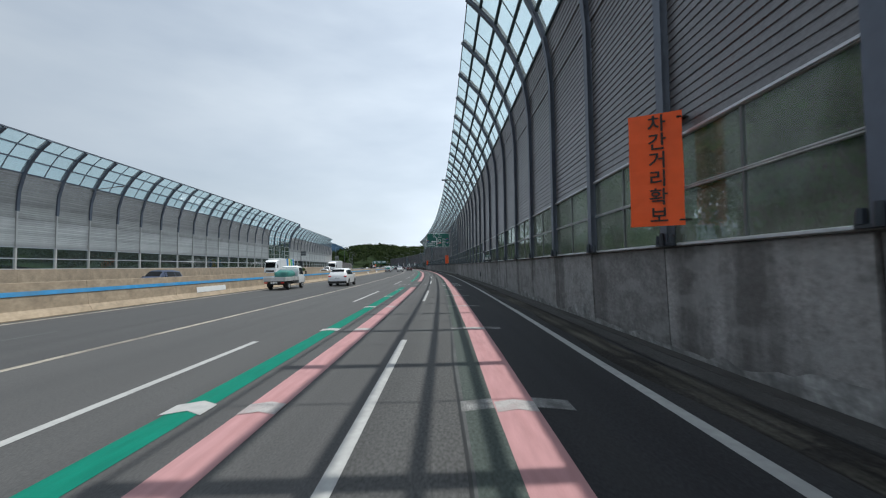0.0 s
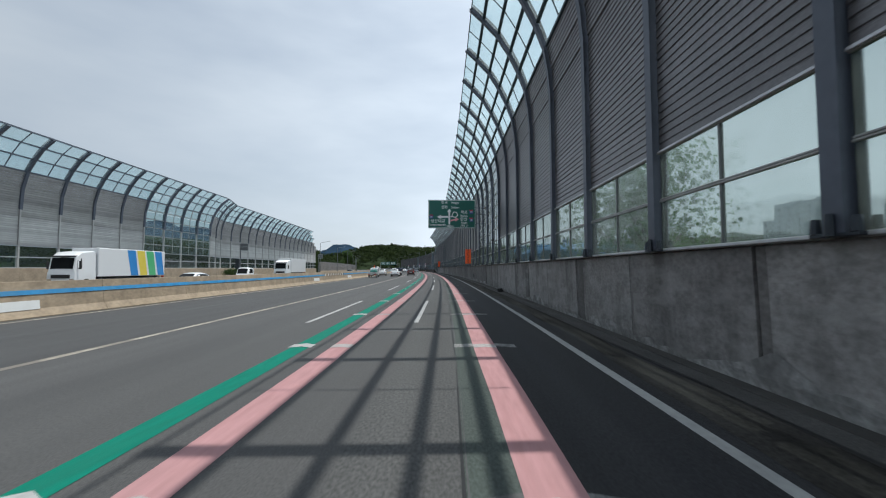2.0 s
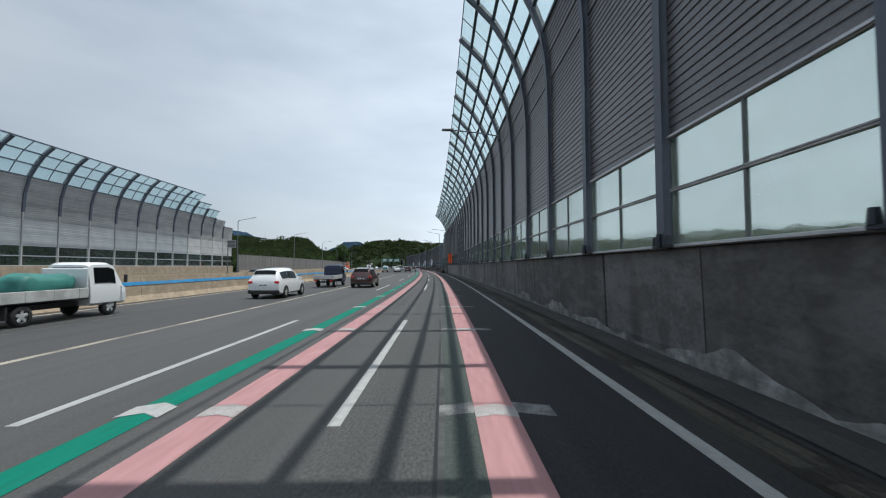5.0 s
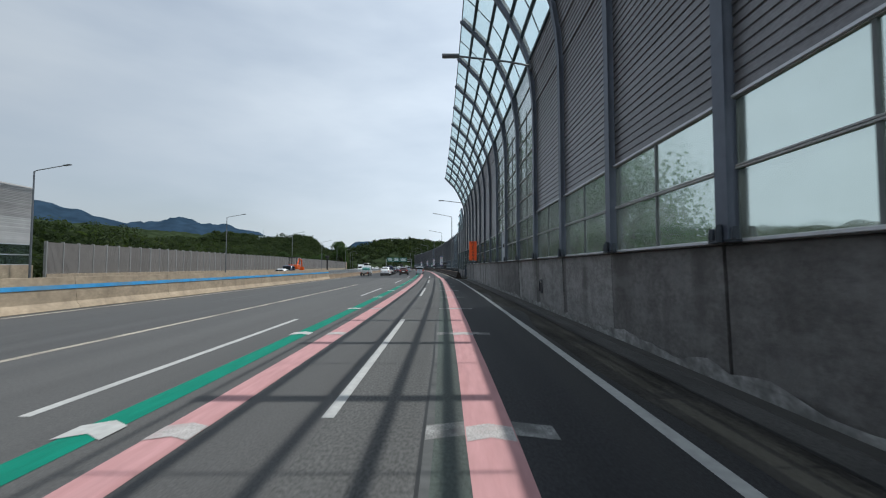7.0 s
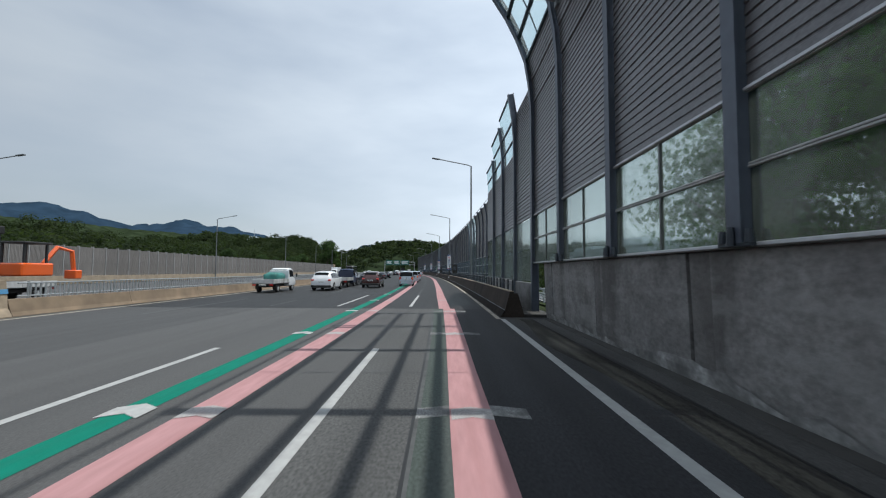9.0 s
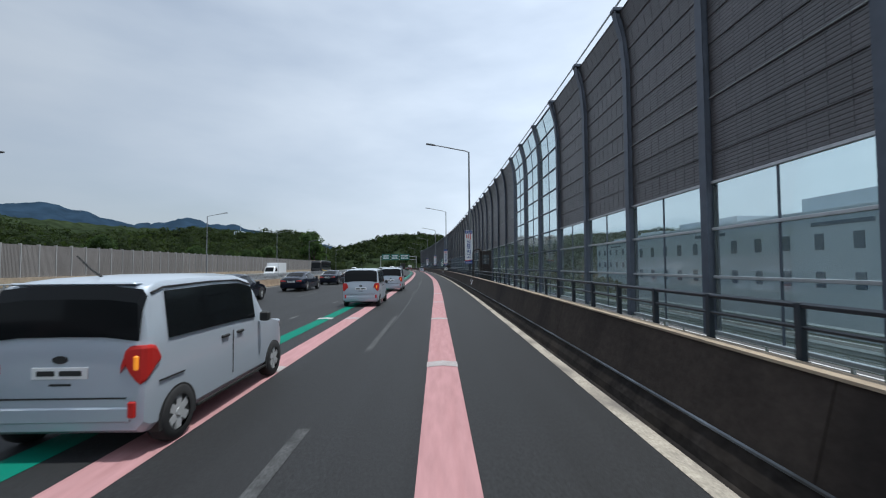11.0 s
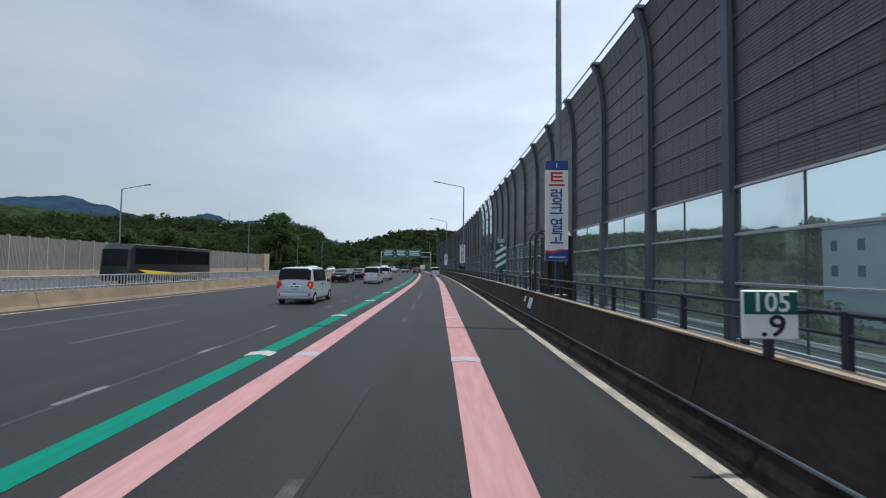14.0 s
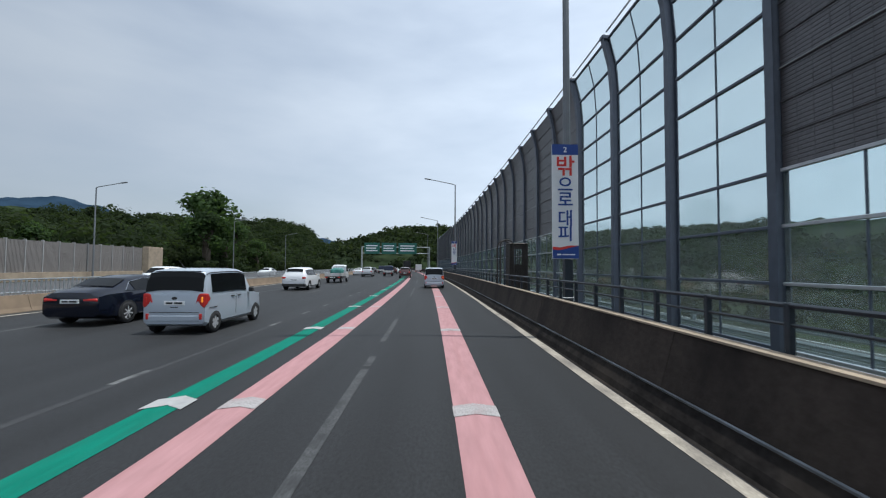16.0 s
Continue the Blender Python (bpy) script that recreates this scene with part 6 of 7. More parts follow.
saloon(at(219, -21.5, 0, 180), "white saloon car on the opposite carriageway", M_carwhite)
saloon(at(176, -26.0, 0, 180), "black saloon car on the opposite carriageway", M_carblack)
small_truck(at(316, -24.5, 0, 180), "white box van on the opposite carriageway", M_carwhite, None, True, "box_van")


def carrier(m, label):
    """A blue truck with an orange digger on its bed."""
    t = small_truck(m, label, M_carblue, None, False, "carrier_truck")
    b = bmesh.new()
    box(b, -0.75, 0.75, -2.4, -0.5, 1.35, 2.1, 0.08)
    body = part("digger_body", b, M_digger, t, "orange painted digger body")
    b = bmesh.new()
    for x in (-0.62, 0.62):
        for y in (-2.0, -0.7):
            box(b, x - 0.05, x + 0.05, y - 0.05, y + 0.05, 2.1, 3.2)
    box(b, -0.8, 0.8, -2.2, -0.5, 3.2, 3.32, 0.03)
    part("digger_canopy", b, M_trim, t, "dark digger canopy")
    b = bmesh.new()
    tube(b, [(-0.2, -2.2, 2.0), (-0.3, -3.0, 3.1), (-0.4, -3.9, 2.9), (-0.4, -4.1, 1.6)], 0.13, 6)
    box(b, -0.75, 0.0, -4.35, -3.85, 1.15, 1.7, 0.05)
    part("digger_arm", b, M_digger, t, "orange folded digger arm")
    return t


M_digger = paint("digger_orange", (0.75, 0.12, 0.02))
carrier(at(229.0, -23.5, 0, 180), "blue carrier truck with an orange digger on its bed")
coach(at(352.5, -25.5, 0, 180), "black coach with a yellow swoosh")
suv(at(391, -22.5, 0, 180), "white hatchback car on the opposite carriageway", M_carwhite)
saloon(at(425, -26, 0, 180), "white saloon car on the opposite carriageway", M_carwhite)


# ---- street lamps ----
def street_lamp(m, side=-1, h=12.1):
    """A tall tapered pole with one arm; the arm reaches to x = side * 3.7."""
    t = thing("street_lamp", m, "grey steel street lamp with a single slim arm", "street lamp", "street lamps")
    b = bmesh.new()
    tube(b, [(0, 0, 1.0), (0, 0, h)], 0.11, 10, 0.07)
    box(b, -0.2, 0.2, -0.2, 0.2, 0.98, 1.04, 0.01)
    part("pole", b, M_lampgrey, t)
    b = bmesh.new()
    tube(b, [(0, 0, h - 0.02), (side * 0.3, 0, h + 0.1), (side * 3.2, 0, h + 0.65)], 0.05, 8)
    part("arm", b, M_lampgrey, t)
    b = bmesh.new()
    box(b, -0.45, 0.3, -0.14, 0.14, -0.06, 0.06, 0.03)
    b.transform(Matrix.Translation((side * 3.4, 0, h + 0.68)) @ Matrix.Rotation(side * -0.15, 4, "Y"))
    part("lamp_head", b, M_lampgrey, t)
    return t


lp = street_lamp(Matrix())
place(lp, [at(245.9 + 40 * k, 3.66) for k in range(7)])
lq = street_lamp(Matrix(), 1, 12.5)
place(lq, [at(s, -41.3, -1.0) for s in (204.0, 244.2, 286.5, 328.3, 368.3, 408.3, 448.3, 488.3)])


def wall_lamp(m):
    """A lamp arm fixed to a barrier post."""
    t = thing("wall_lamp", m, "slim lamp arm bracketed to a noise barrier post", "street lamp", "barrier lamps")
    b = bmesh.new()
    tube(b, [(4.3, 0, 10.75), (3.2, 0, 10.95), (0.9, 0, 11.2)], 0.045, 8)
    part("arm", b, M_lampgrey, t)
    b = bmesh.new()
    box(b, 0.3, 1.05, -0.14, 0.14, 11.14, 11.26, 0.03)
    part("lamp_head", b, M_lampgrey, t)
    b = bmesh.new()
    box(b, 4.2, 4.45, -0.12, 0.12, 10.55, 10.95, 0.02)
    part("bracket", b, M_lampgrey, t)
    return t


place(wall_lamp(Matrix()), [at(s, 0) for s in (43.9, 103.9, 143.9, 179.9, 219.6)])


far_lamp = thing("wall_lamp", at(48.2, 0), "slim lamp arm bracketed to the far noise barrier", "street lamp", "barrier lamps")
b = bmesh.new()
tube(b, [(-40.8, 0, 11.15), (-38.6, 0, 11.42), (-37.7, 0, 11.55)], 0.05, 8)
part("arm", b, M_lampgrey, far_lamp)
b = bmesh.new()
box(b, -37.8, -37.0, -0.14, 0.14, 11.5, 11.62, 0.03)
part("lamp_head", b, M_lampgrey, far_lamp)


# ---- signs ----
def banner(m, text):
    """An orange cloth banner laced to a barrier post, lettered downwards."""
    t = thing("warning_banner", m, "orange cloth banner with black lettering on a barrier post", "banner", "orange banners")
    b = bmesh.new()
    n = 8
    rows = []
    for i in range(n + 1):
        z = 2.5 + 2.12 * i / n
        rows.append([Vector((x, -0.5 * (x - 3.6) - 0.012 * math.sin(i * 1.3 + x * 5), z)) for x in (3.58, 3.8, 4.0, 4.2, 4.38)])
    sheet(b, rows, 0.01)
    part("cloth", b, M_orange, t)
    for i, ch in enumerate(text):
        lettering(ch, 0.34, M_black, t, Matrix.Translation((3.99, -0.235, 4.4 - i * 0.345)) @ Matrix.Rotation(math.atan(-0.5), 4, "Z") @ UPRIGHT)
    b = bmesh.new()
    for z in (2.6, 4.5):
        box(b, 4.3, 4.5, -0.39, 0.03, z - 0.015, z + 0.015)
    part("tie", b, M_black, t)
    return t


for s in (7.9, 107.6, 207.6):
    banner(at(s - 0.2, 0), "차간거리확보")

gs = thing("direction_sign", at(90.3, 0, 6.05), "large green direction sign on a bracket from the barrier", "road sign")
b = bmesh.new()
box(b, -1.57, 3.47, -0.03, 0.03, 0, 3.05, 0.02)
part("board", b, M_signgreen, gs)
b = bmesh.new()
for x0, x1, z0, z1 in ((-1.54, 3.44, 0.03, 0.075), (-1.54, 3.44, 2.975, 3.02), (-1.54, -1.495, 0.03, 3.02), (3.395, 3.44, 0.03, 3.02)):
    box(b, x0, x1, -0.036, -0.029, z0, z1)
part("border", b, M_signwhite, gs)
b = bmesh.new()
for z in (0.55, 1.55, 2.2):
    tube(b, [(-1.3, 0.08, z), (4.5, 0.08, z)], 0.05, 6)
part("bracket", b, M_post, gs)


def words(tx, x, z, size, mat=M_signwhite):
    lettering(tx, size, mat, gs, Matrix.Translation((x, -0.034, z)) @ UPRIGHT)


words("판교", 0.15, 2.78, 0.38)
words("Pangyo", 1.3, 2.74, 0.3)
words("산본", 0.15, 2.26, 0.38)
words("Sanbon", 1.3, 2.22, 0.3)
words("성산대교", -0.55, 0.76, 0.42)
words("Seongsandaegyo(Br)", -0.55, 0.38, 0.25)
words("500m", 0.75, 0.2, 0.33)
words("목포", 2.25, 1.7, 0.4)
words("Mokpo", 2.25, 1.32, 0.27)
words("안산", 2.2, 0.95, 0.42)
words("Ansan", 2.25, 0.58, 0.28)
words("(영동선)", 2.25, 0.27, 0.24)
for nm, mt, pts in (
    ("arrow", M_signwhite, [(0.58, 0.42), (0.76, 0.42), (0.76, 1.75), (0.9, 1.75), (0.67, 2.1), (0.44, 1.75), (0.58, 1.75)]),
    ("arrow", M_signwhite, [(0.55, 1.12), (-0.2, 1.12), (-0.2, 0.98), (-0.65, 1.22), (-0.2, 1.45), (-0.2, 1.32), (0.55, 1.32)]),
    ("arrow", M_signpink, [(0.8, 0.72), (1.3, 0.86), (1.3, 0.72), (1.72, 0.96), (1.3, 1.18), (1.3, 1.02), (0.8, 0.9)]),
):
    b = bmesh.new()
    f = b.faces.new([b.verts.new((x, -0.034, z)) for x, z in pts])
    e = bmesh.ops.extrude_face_region(b, geom=[f])
    bmesh.ops.translate(b, verts=[v for v in e["geom"] if isinstance(v, bmesh.types.BMVert)], vec=(0, -0.004, 0))
    bmesh.ops.recalc_face_normals(b, faces=b.faces[:])
    part(nm, b, mt, gs)
b = bmesh.new()
tube(b, [(0.8, -0.036, 1.25), (1.0, -0.036, 1.25), (1.35, -0.036, 1.15), (1.55, -0.036, 1.4), (1.45, -0.036, 1.7), (1.15, -0.036, 1.75), (1.0, -0.036, 1.5), (0.95, -0.036, 1.2)], 0.05, 6)
part("loop_arrow", b, M_signwhite, gs)
for x, z in ((-1.25, 1.25), (3.0, 0.92), (3.0, 1.75)):
    b = bmesh.new()
    box(b, x - 0.2, x + 0.2, -0.042, -0.029, z - 0.2, z + 0.12, 0.03)
    sh = part("route_shield", b, M_signblue, gs, "blue and red route shield")
    b = bmesh.new()
    box(b, x - 0.19, x + 0.19, -0.046, -0.029, z + 0.1, z + 0.2, 0.02)
    part("shield_top", b, M_signred, sh)
    lettering("50" if z < 1 else "15", 0.26, M_signwhite, sh, Matrix.Translation((x, -0.046, z - 0.04)) @ UPRIGHT)


def pole_sign(s, head, first, rest):
    """A tall white lettered board on a lamp pole."""
    t = thing("pole_sign", at(s - 0.16, 3.55), "tall white board with blue lettering on a lamp pole", "road sign", "lettered pole boards")
    b = bmesh.new()
    box(b, -0.34, 0.34, -0.02, 0.02, 2.02, 4.98, 0.01)
    part("board", b, M_signwhite, t)
    b = bmesh.new()
    box(b, -0.338, 0.338, -0.026, -0.019, 4.7, 4.975)
    part("head_band", b, M_signblue, t, "blue head band")
    b = bmesh.new()
    f = [b.verts.new(c) for c in ((-0.338, -0.026, 2.03), (0.338, -0.026, 2.03), (0.338, -0.026, 2.36), (0.1, -0.026, 2.30), (-0.15, -0.026, 2.24), (-0.338, -0.026, 2.26))]
    b.faces.new(f)
    part("foot_band", b, M_signblue, t, "blue foot band")
    b = bmesh.new()
    f = [b.verts.new(c) for c in ((-0.338, -0.027, 2.26), (-0.15, -0.027, 2.24), (0.1, -0.027, 2.30), (0.338, -0.027, 2.36), (0.1, -0.027, 2.36), (-0.15, -0.027, 2.31), (-0.338, -0.027, 2.33))]
    b.faces.new(f)
    part("red_swoosh", b, M_signred, t)
    b = bmesh.new()
    box(b, -0.22, -0.12, -0.03, -0.025, 2.11, 2.15)
    box(b, -0.09, 0.24, -0.03, -0.025, 2.115, 2.143)
    part("small_print", b, M_signwhite, t, "unreadable small print")
    lettering(head, 0.2, M_signwhite, t, Matrix.Translation((0, -0.028, 4.83)) @ UPRIGHT)
    lettering(first, 0.56, M_signred, t, Matrix.Translation((0, -0.026, 4.38)) @ UPRIGHT)
    z = 3.9
    for ch in rest:
        if ch == " ":
            z -= 0.1
        else:
            lettering(ch, 0.45, M_signblue, t, Matrix.Translation((0, -0.026, z)) @ UPRIGHT)
            z -= 0.385
    b = bmesh.new()
    for z in (2.4, 4.6):
        box(b, -0.1, 0.2, 0.02, 0.08, z - 0.03, z + 0.03)
    part("clamp", b, M_galv, t)
    b = bmesh.new()
    box(b, 0.0, 0.21, 0.03, 0.24, -0.0, 2.02, 0.01)
    o = part("pole_box", b, M_rail, t, "dark grey square pole base")
    return t


for s, h, a, r in ((245.9, "SOS", "비", "상등켜고"), (285.9, "사고시", "비", "상등 켜고"), (325.9, "1", "트", "렁크 열고"), (365.9, "2", "밖", "으로 대피"), (405.9, "3", "비", "상등")):
    if s > 250:
        pole_sign(s, h, a, r)


def gate_house(s):
    """A dark bronze gate box with a barred window, and two hooped rails beside it."""
    t = thing("escape_gate", at(s, 0), "dark bronze gate box with barred window and hooped handrails", "gate", "escape gates")
    b = bmesh.new()
    x0, x1, y1, top = 3.76, 4.62, 0.92, 2.85
    for x in (x0 + 0.04, x1 - 0.04):
        for y in (0.04, y1 - 0.04):
            box(b, x - 0.04, x + 0.04, y - 0.04, y + 0.04, 0.12, top, 0.006)
    box(b, x0 - 0.02, x1 + 0.02, -0.02, y1 + 0.02, top, top + 0.06, 0.015)
    part("gate_frame", b, M_dark, t)
    b = bmesh.new()
    for za, zb in ((0.2, 1.05), (1.72, 1.93), (2.64, top)):
        box(b, x0 + 0.08, x1 - 0.08, 0.03, 0.05, za, zb)
    for xa, xb in ((x0 + 0.08, x0 + 0.2), (x1 - 0.2, x1 - 0.08)):
        box(b, xa, xb, 0.03, 0.05, 1.05, top)
    box(b, x0 + 0.2, x1 - 0.2, 0.05, 0.06, 1.05, 1.72)
    door = part("door_leaf", b, M_dark, t)
    b = bmesh.new()
    box(b, -0.014, 0.014, 0.015, 0.045, 1.93, 2.64)
    bar = part("window_bar", b, M_dark, door)
    bar.matrix_basis = Matrix.Translation((x0 + 0.28, 0, 0))
    for i in range(1, 4):
        share(bar, door, Matrix.Translation((x0 + 0.28 + 0.1 * i, 0, 0)))
    b = bmesh.new()
    box(b, x0 + 0.2, x1 - 0.2, 0.01, 0.03, 2.26, 2.29)
    part("crossbar", b, M_dark, door)
    b = bmesh.new()
    box(b, x0 + 0.22, x0 + 0.26, 0.0, 0.05, 1.05, 1.72)
    rib = part("panel_rib", b, M_dark, door)
    for i in range(1, 5):
        share(rib, door, Matrix.Translation((0.09 * i, 0, 0)))
    b = bmesh.new()
    for k in range(6):
        box(b, x0 + 0.01, x0 + 0.03, 0.1 + k * 0.13, 0.19 + k * 0.13, 0.9, top)
    part("side_slats", b, M_dark, t)
    for y in (-0.2, 0.55):
        b = bmesh.new()
        pts = [(3.3, y, 1.02), (3.3, y, 2.75)] + [(3.3 + 0.3 * (1 - math.cos(a)), y, 2.75 + 0.3 * math.sin(a)) for a in [math.pi * k / 8 for k in range(1, 8)]] + [(3.9, y, 2.75), (3.9, y, 0.12)]
        tube(b, pts, 0.035, 8)
        part("hoop_rail", b, M_dark, t, "hooped steel handrail")
    return t


for s in (279.4, 327.5, 374.0):
    gate_house(s)

# kilometre sign, distance marker and small plates
def kilometre_sign(m, tenth, label):
    """A board with the kilometre on a green band and the tenth below it."""
    km = thing("kilometre_sign", m, label, "road sign", "kilometre signs")
    b = bmesh.new()
    box(b, -0.25, 0.25, -0.015, 0.015, 1.2, 1.63, 0.012)
    part("board", b, M_signwhite, km)
    b = bmesh.new()
    box(b, -0.235, 0.235, -0.02, -0.014, 1.42, 1.615)
    part("head_band", b, M_signgreen, km)
    lettering("105", 0.235, M_signwhite, km, Matrix.Translation((0, -0.022, 1.518)) @ UPRIGHT)
    lettering(tenth, 0.26, M_black, km, Matrix.Translation((0.02, -0.018, 1.31)) @ Matrix.Diagonal((1.25, 1, 1, 1)) @ UPRIGHT)
    b = bmesh.new()
    box(b, -0.1, 0.4, 0.015, 0.05, 1.42, 1.46, 0.006)
    box(b, -0.02, 0.06, 0.015, 0.07, 1.03, 1.3, 0.01)
    part("bracket", b, M_rail, km)


kilometre_sign(at(317.5, 3.06), ".9", "green and white kilometre sign hung beside the railing")
kilometre_sign(at(35.9, 4.19, 1.12), ".6", "green and white kilometre sign fixed to a barrier post")

dm = thing("distance_marker", at(336.0, 3.5), "green distance marker with white slanted bars", "road sign")
b = bmesh.new()
box(b, -0.28, 0.28, -0.02, 0.02, 1.7, 3.42, 0.01)
part("board", b, M_signgreen, dm)
for i in range(3):
    b = bmesh.new()
    z = 1.76 + i * 0.37
    b.faces.new([b.verts.new(c) for c in ((-0.27, -0.024, z), (0.27, -0.024, z + 0.32), (0.27, -0.024, z + 0.5), (-0.27, -0.024, z + 0.18))])
    part("slanted_bar", b, M_signwhite, dm)
lettering("200", 0.28, M_signwhite, dm, Matrix.Translation((0, -0.024, 3.26)) @ UPRIGHT)
lettering("m", 0.26, M_signwhite, dm, Matrix.Translation((0.04, -0.024, 3.02)) @ UPRIGHT)
b = bmesh.new()
tube(b, [(0, 0.06, 1.02), (0, 0.06, 2.2)], 0.06, 8)
part("pole", b, M_rail, dm)


# overhead gantry far ahead
ga = thing("sign_gantry", at(473, 0), "overhead gantry with three green direction boards", "gantry")
b = bmesh.new()
tube(b, [(-16.0, 0, 0), (-16.0, 0, 7.6)], 0.22, 10)
part("column", b, M_galv, ga)
b = bmesh.new()
tube(b, [(3.3, 0, 0), (3.3, 0, 7.6)], 0.22, 10)
part("column", b, M_galv, ga)
b = bmesh.new()
for z in (5.6, 7.4):
    tube(b, [(-16.0, 0.15, z), (3.3, 0.15, z)], 0.12, 8)
part("cross_beam", b, M_galv, ga)
for x0, x1 in ((-15.3, -11.0), (-10.4, -6.2), (-5.6, -0.4)):
    b = bmesh.new()
    box(b, x0, x1, -0.06, 0.0, 5.4, 8.6, 0.02)
    bd = part("board", b, M_signgreen, ga)
    b = bmesh.new()
    for i in range(3):
        box(b, x0 + 0.5, x1 - 0.6 - 0.4 * (i % 2), -0.07, -0.055, 7.6 - i * 0.7, 7.9 - i * 0.7)
    part("text_bar", b, M_signwhite, bd, "unreadable white lettering")

# picket fence on the low median
fence = thing("median_fence", Matrix(), "pale steel picket fence on the median barrier", "fence")
b = bmesh.new()
box(b, -0.014, 0.014, -0.035, 0.035, 0.0, 0.6)
fp = part("picket", b, M_galv, fence)
fp.matrix_basis = at(340, -15.83, 0.62)
for i in range(1, 24):
    share(fp, fence, at(340 + i * 0.21, -15.83, 0.62))
verts, faces = [], []
for i in range(1160):  # the further pickets, as one mesh
    s_ = 223 + i * 0.21
    if not 339.9 < s_ < 340 + 23.5 * 0.21:
        m_ = at(s_, -15.83, 0.62)
        k = len(verts)
        verts += [m_ @ Vector((x, y, z)) for z in (0, 0.6) for x, y in ((-0.014, -0.035), (0.014, -0.035), (0.014, 0.035), (-0.014, 0.035))]
        faces += [(k + 4, k + 5, k + 6, k + 7)] + [(k + j, k + (j + 1) % 4, k + 4 + (j + 1) % 4, k + 4 + j) for j in range(4)]
me = bpy.data.meshes.new("fence_infill")
me.from_pydata(verts, [], faces)
me.materials.append(M_galv)
pk = new("fence_infill", me)
pk.parent = fence
tagged(pk, kind="stuff")
b = bmesh.new()
box(b, -0.03, 0.03, -0.03, 0.03, 0.0, 0.66, 0.006)
fp = part("fence_post", b, M_galv, fence)
fp.matrix_basis = at(222.9, -15.83, 0.62)
for i in range(1, 40):
    share(fp, fence, at(222.9 + i * 4.2 + 0.1, -15.83, 0.62))
for z in (1.22, 0.72):
    b = bmesh.new()
    tube(b, [P(222.5 + i * 2.3, -15.83, z) for i in range(107)], 0.03, 6)
    part("fence_bar", b, M_galv, fence)

mp_ = thing("median_post", at(221.6, -15.85, 1.3), "dark square post at the end of the tall median", "post")
b = bmesh.new()
box(b, -0.09, 0.09, -0.12, 0.12, 0.0, 2.0, 0.01)
part("post", b, M_trim, mp_)
b = bmesh.new()
box(b, -0.3, 0.2, -0.15, 0.15, 1.75, 2.05, 0.03)
part("head", b, M_trim, mp_)

# ---- lettering on the asphalt ----
rw = thing("road_words", at(42, 0, 0.0035), "white worn lettering painted across the lanes", "road marking", kind="structure")
for tx, u, s in (("안", 0.5, -4.3), ("산", 1.5, -4.3), ("목", 0.5, -1.25), ("포", 1.5, -1.25)):
    lettering(tx, 1.0, M_white, rw, Matrix.Translation((u, s, 0.0)) @ Matrix.Diagonal((1.0, 2.3, 0.1, 1)), "road_word")
for tx, u, s in (("안", -3.55, -1.9), ("산", -1.9, -1.9)):
    lettering(tx, 1.0, M_wornwhite, rw, Matrix.Translation((u, s, -0.002)) @ Matrix.Diagonal((1.65, 2.9, 0.1, 1)), "road_word")
junk = thing("road_debris", at(78.5, 4.28, 0.03), "crumpled black rubber debris lying at the wall's foot", "debris")
b = bmesh.new()
bmesh.ops.create_icosphere(b, subdivisions=4, radius=1.0)
for v in b.verts:
    q = v.co.copy()
    k = 1 + 0.45 * noise.noise(q * 1.7) + 0.25 * noise.noise(q * 4.3)
    v.co = Vector((q.x * 0.2 * k, q.y * 0.42 * k, max(0.0, (q.z + 0.35) * 0.17 * k)))
part("rubber", b, M_rubber, junk)
b = bmesh.new()
tube(b, [(-0.1, -0.5, 0.02), (-0.16, -0.2, 0.16), (-0.12, 0.2, 0.2), (-0.05, 0.55, 0.03)], 0.03, 6)
part("torn_strip", b, M_rubber, junk)


cam_ = thing("surveillance_camera", at(80.2, 4.28, 4.0), "two black surveillance cameras on a bracket at a barrier post", "camera")
b = bmesh.new()
box(b, -0.14, 0.1, -0.05, 0.05, -0.3, -0.24, 0.01)
tube(b, [(-0.1, 0, -0.26), (-0.34, 0, -0.1), (-0.34, 0, 0.05)], 0.025, 6)
part("bracket", b, M_trim, cam_)
for y in (-0.28, 0.28):
    b = bmesh.new()
    box(b, -0.42, -0.26, y - 0.2, y + 0.2, 0.03, 0.17, 0.03)
    tube(b, [(-0.34, y - 0.2, 0.1), (-0.34, y - 0.27, 0.1)], 0.05, 8)
    part("camera_body", b, M_trim, cam_)
gp = thing("number_board", at(36.4, 4.3, 2.32), "small green number board on a barrier post", "plate")
b = bmesh.new()
box(b, -0.22, 0.16, -0.015, 0.015, 0.0, 0.46, 0.01)
part("board", b, M_signgreen, gp)
b = bmesh.new()
box(b, -0.15, 0.1, -0.02, -0.014, 0.34, 0.4)
part("text_bar", b, M_signwhite, gp, "unreadable white heading")
lettering("6", 0.28, M_signwhite, gp, Matrix.Translation((-0.03, -0.02, 0.17)) @ UPRIGHT)

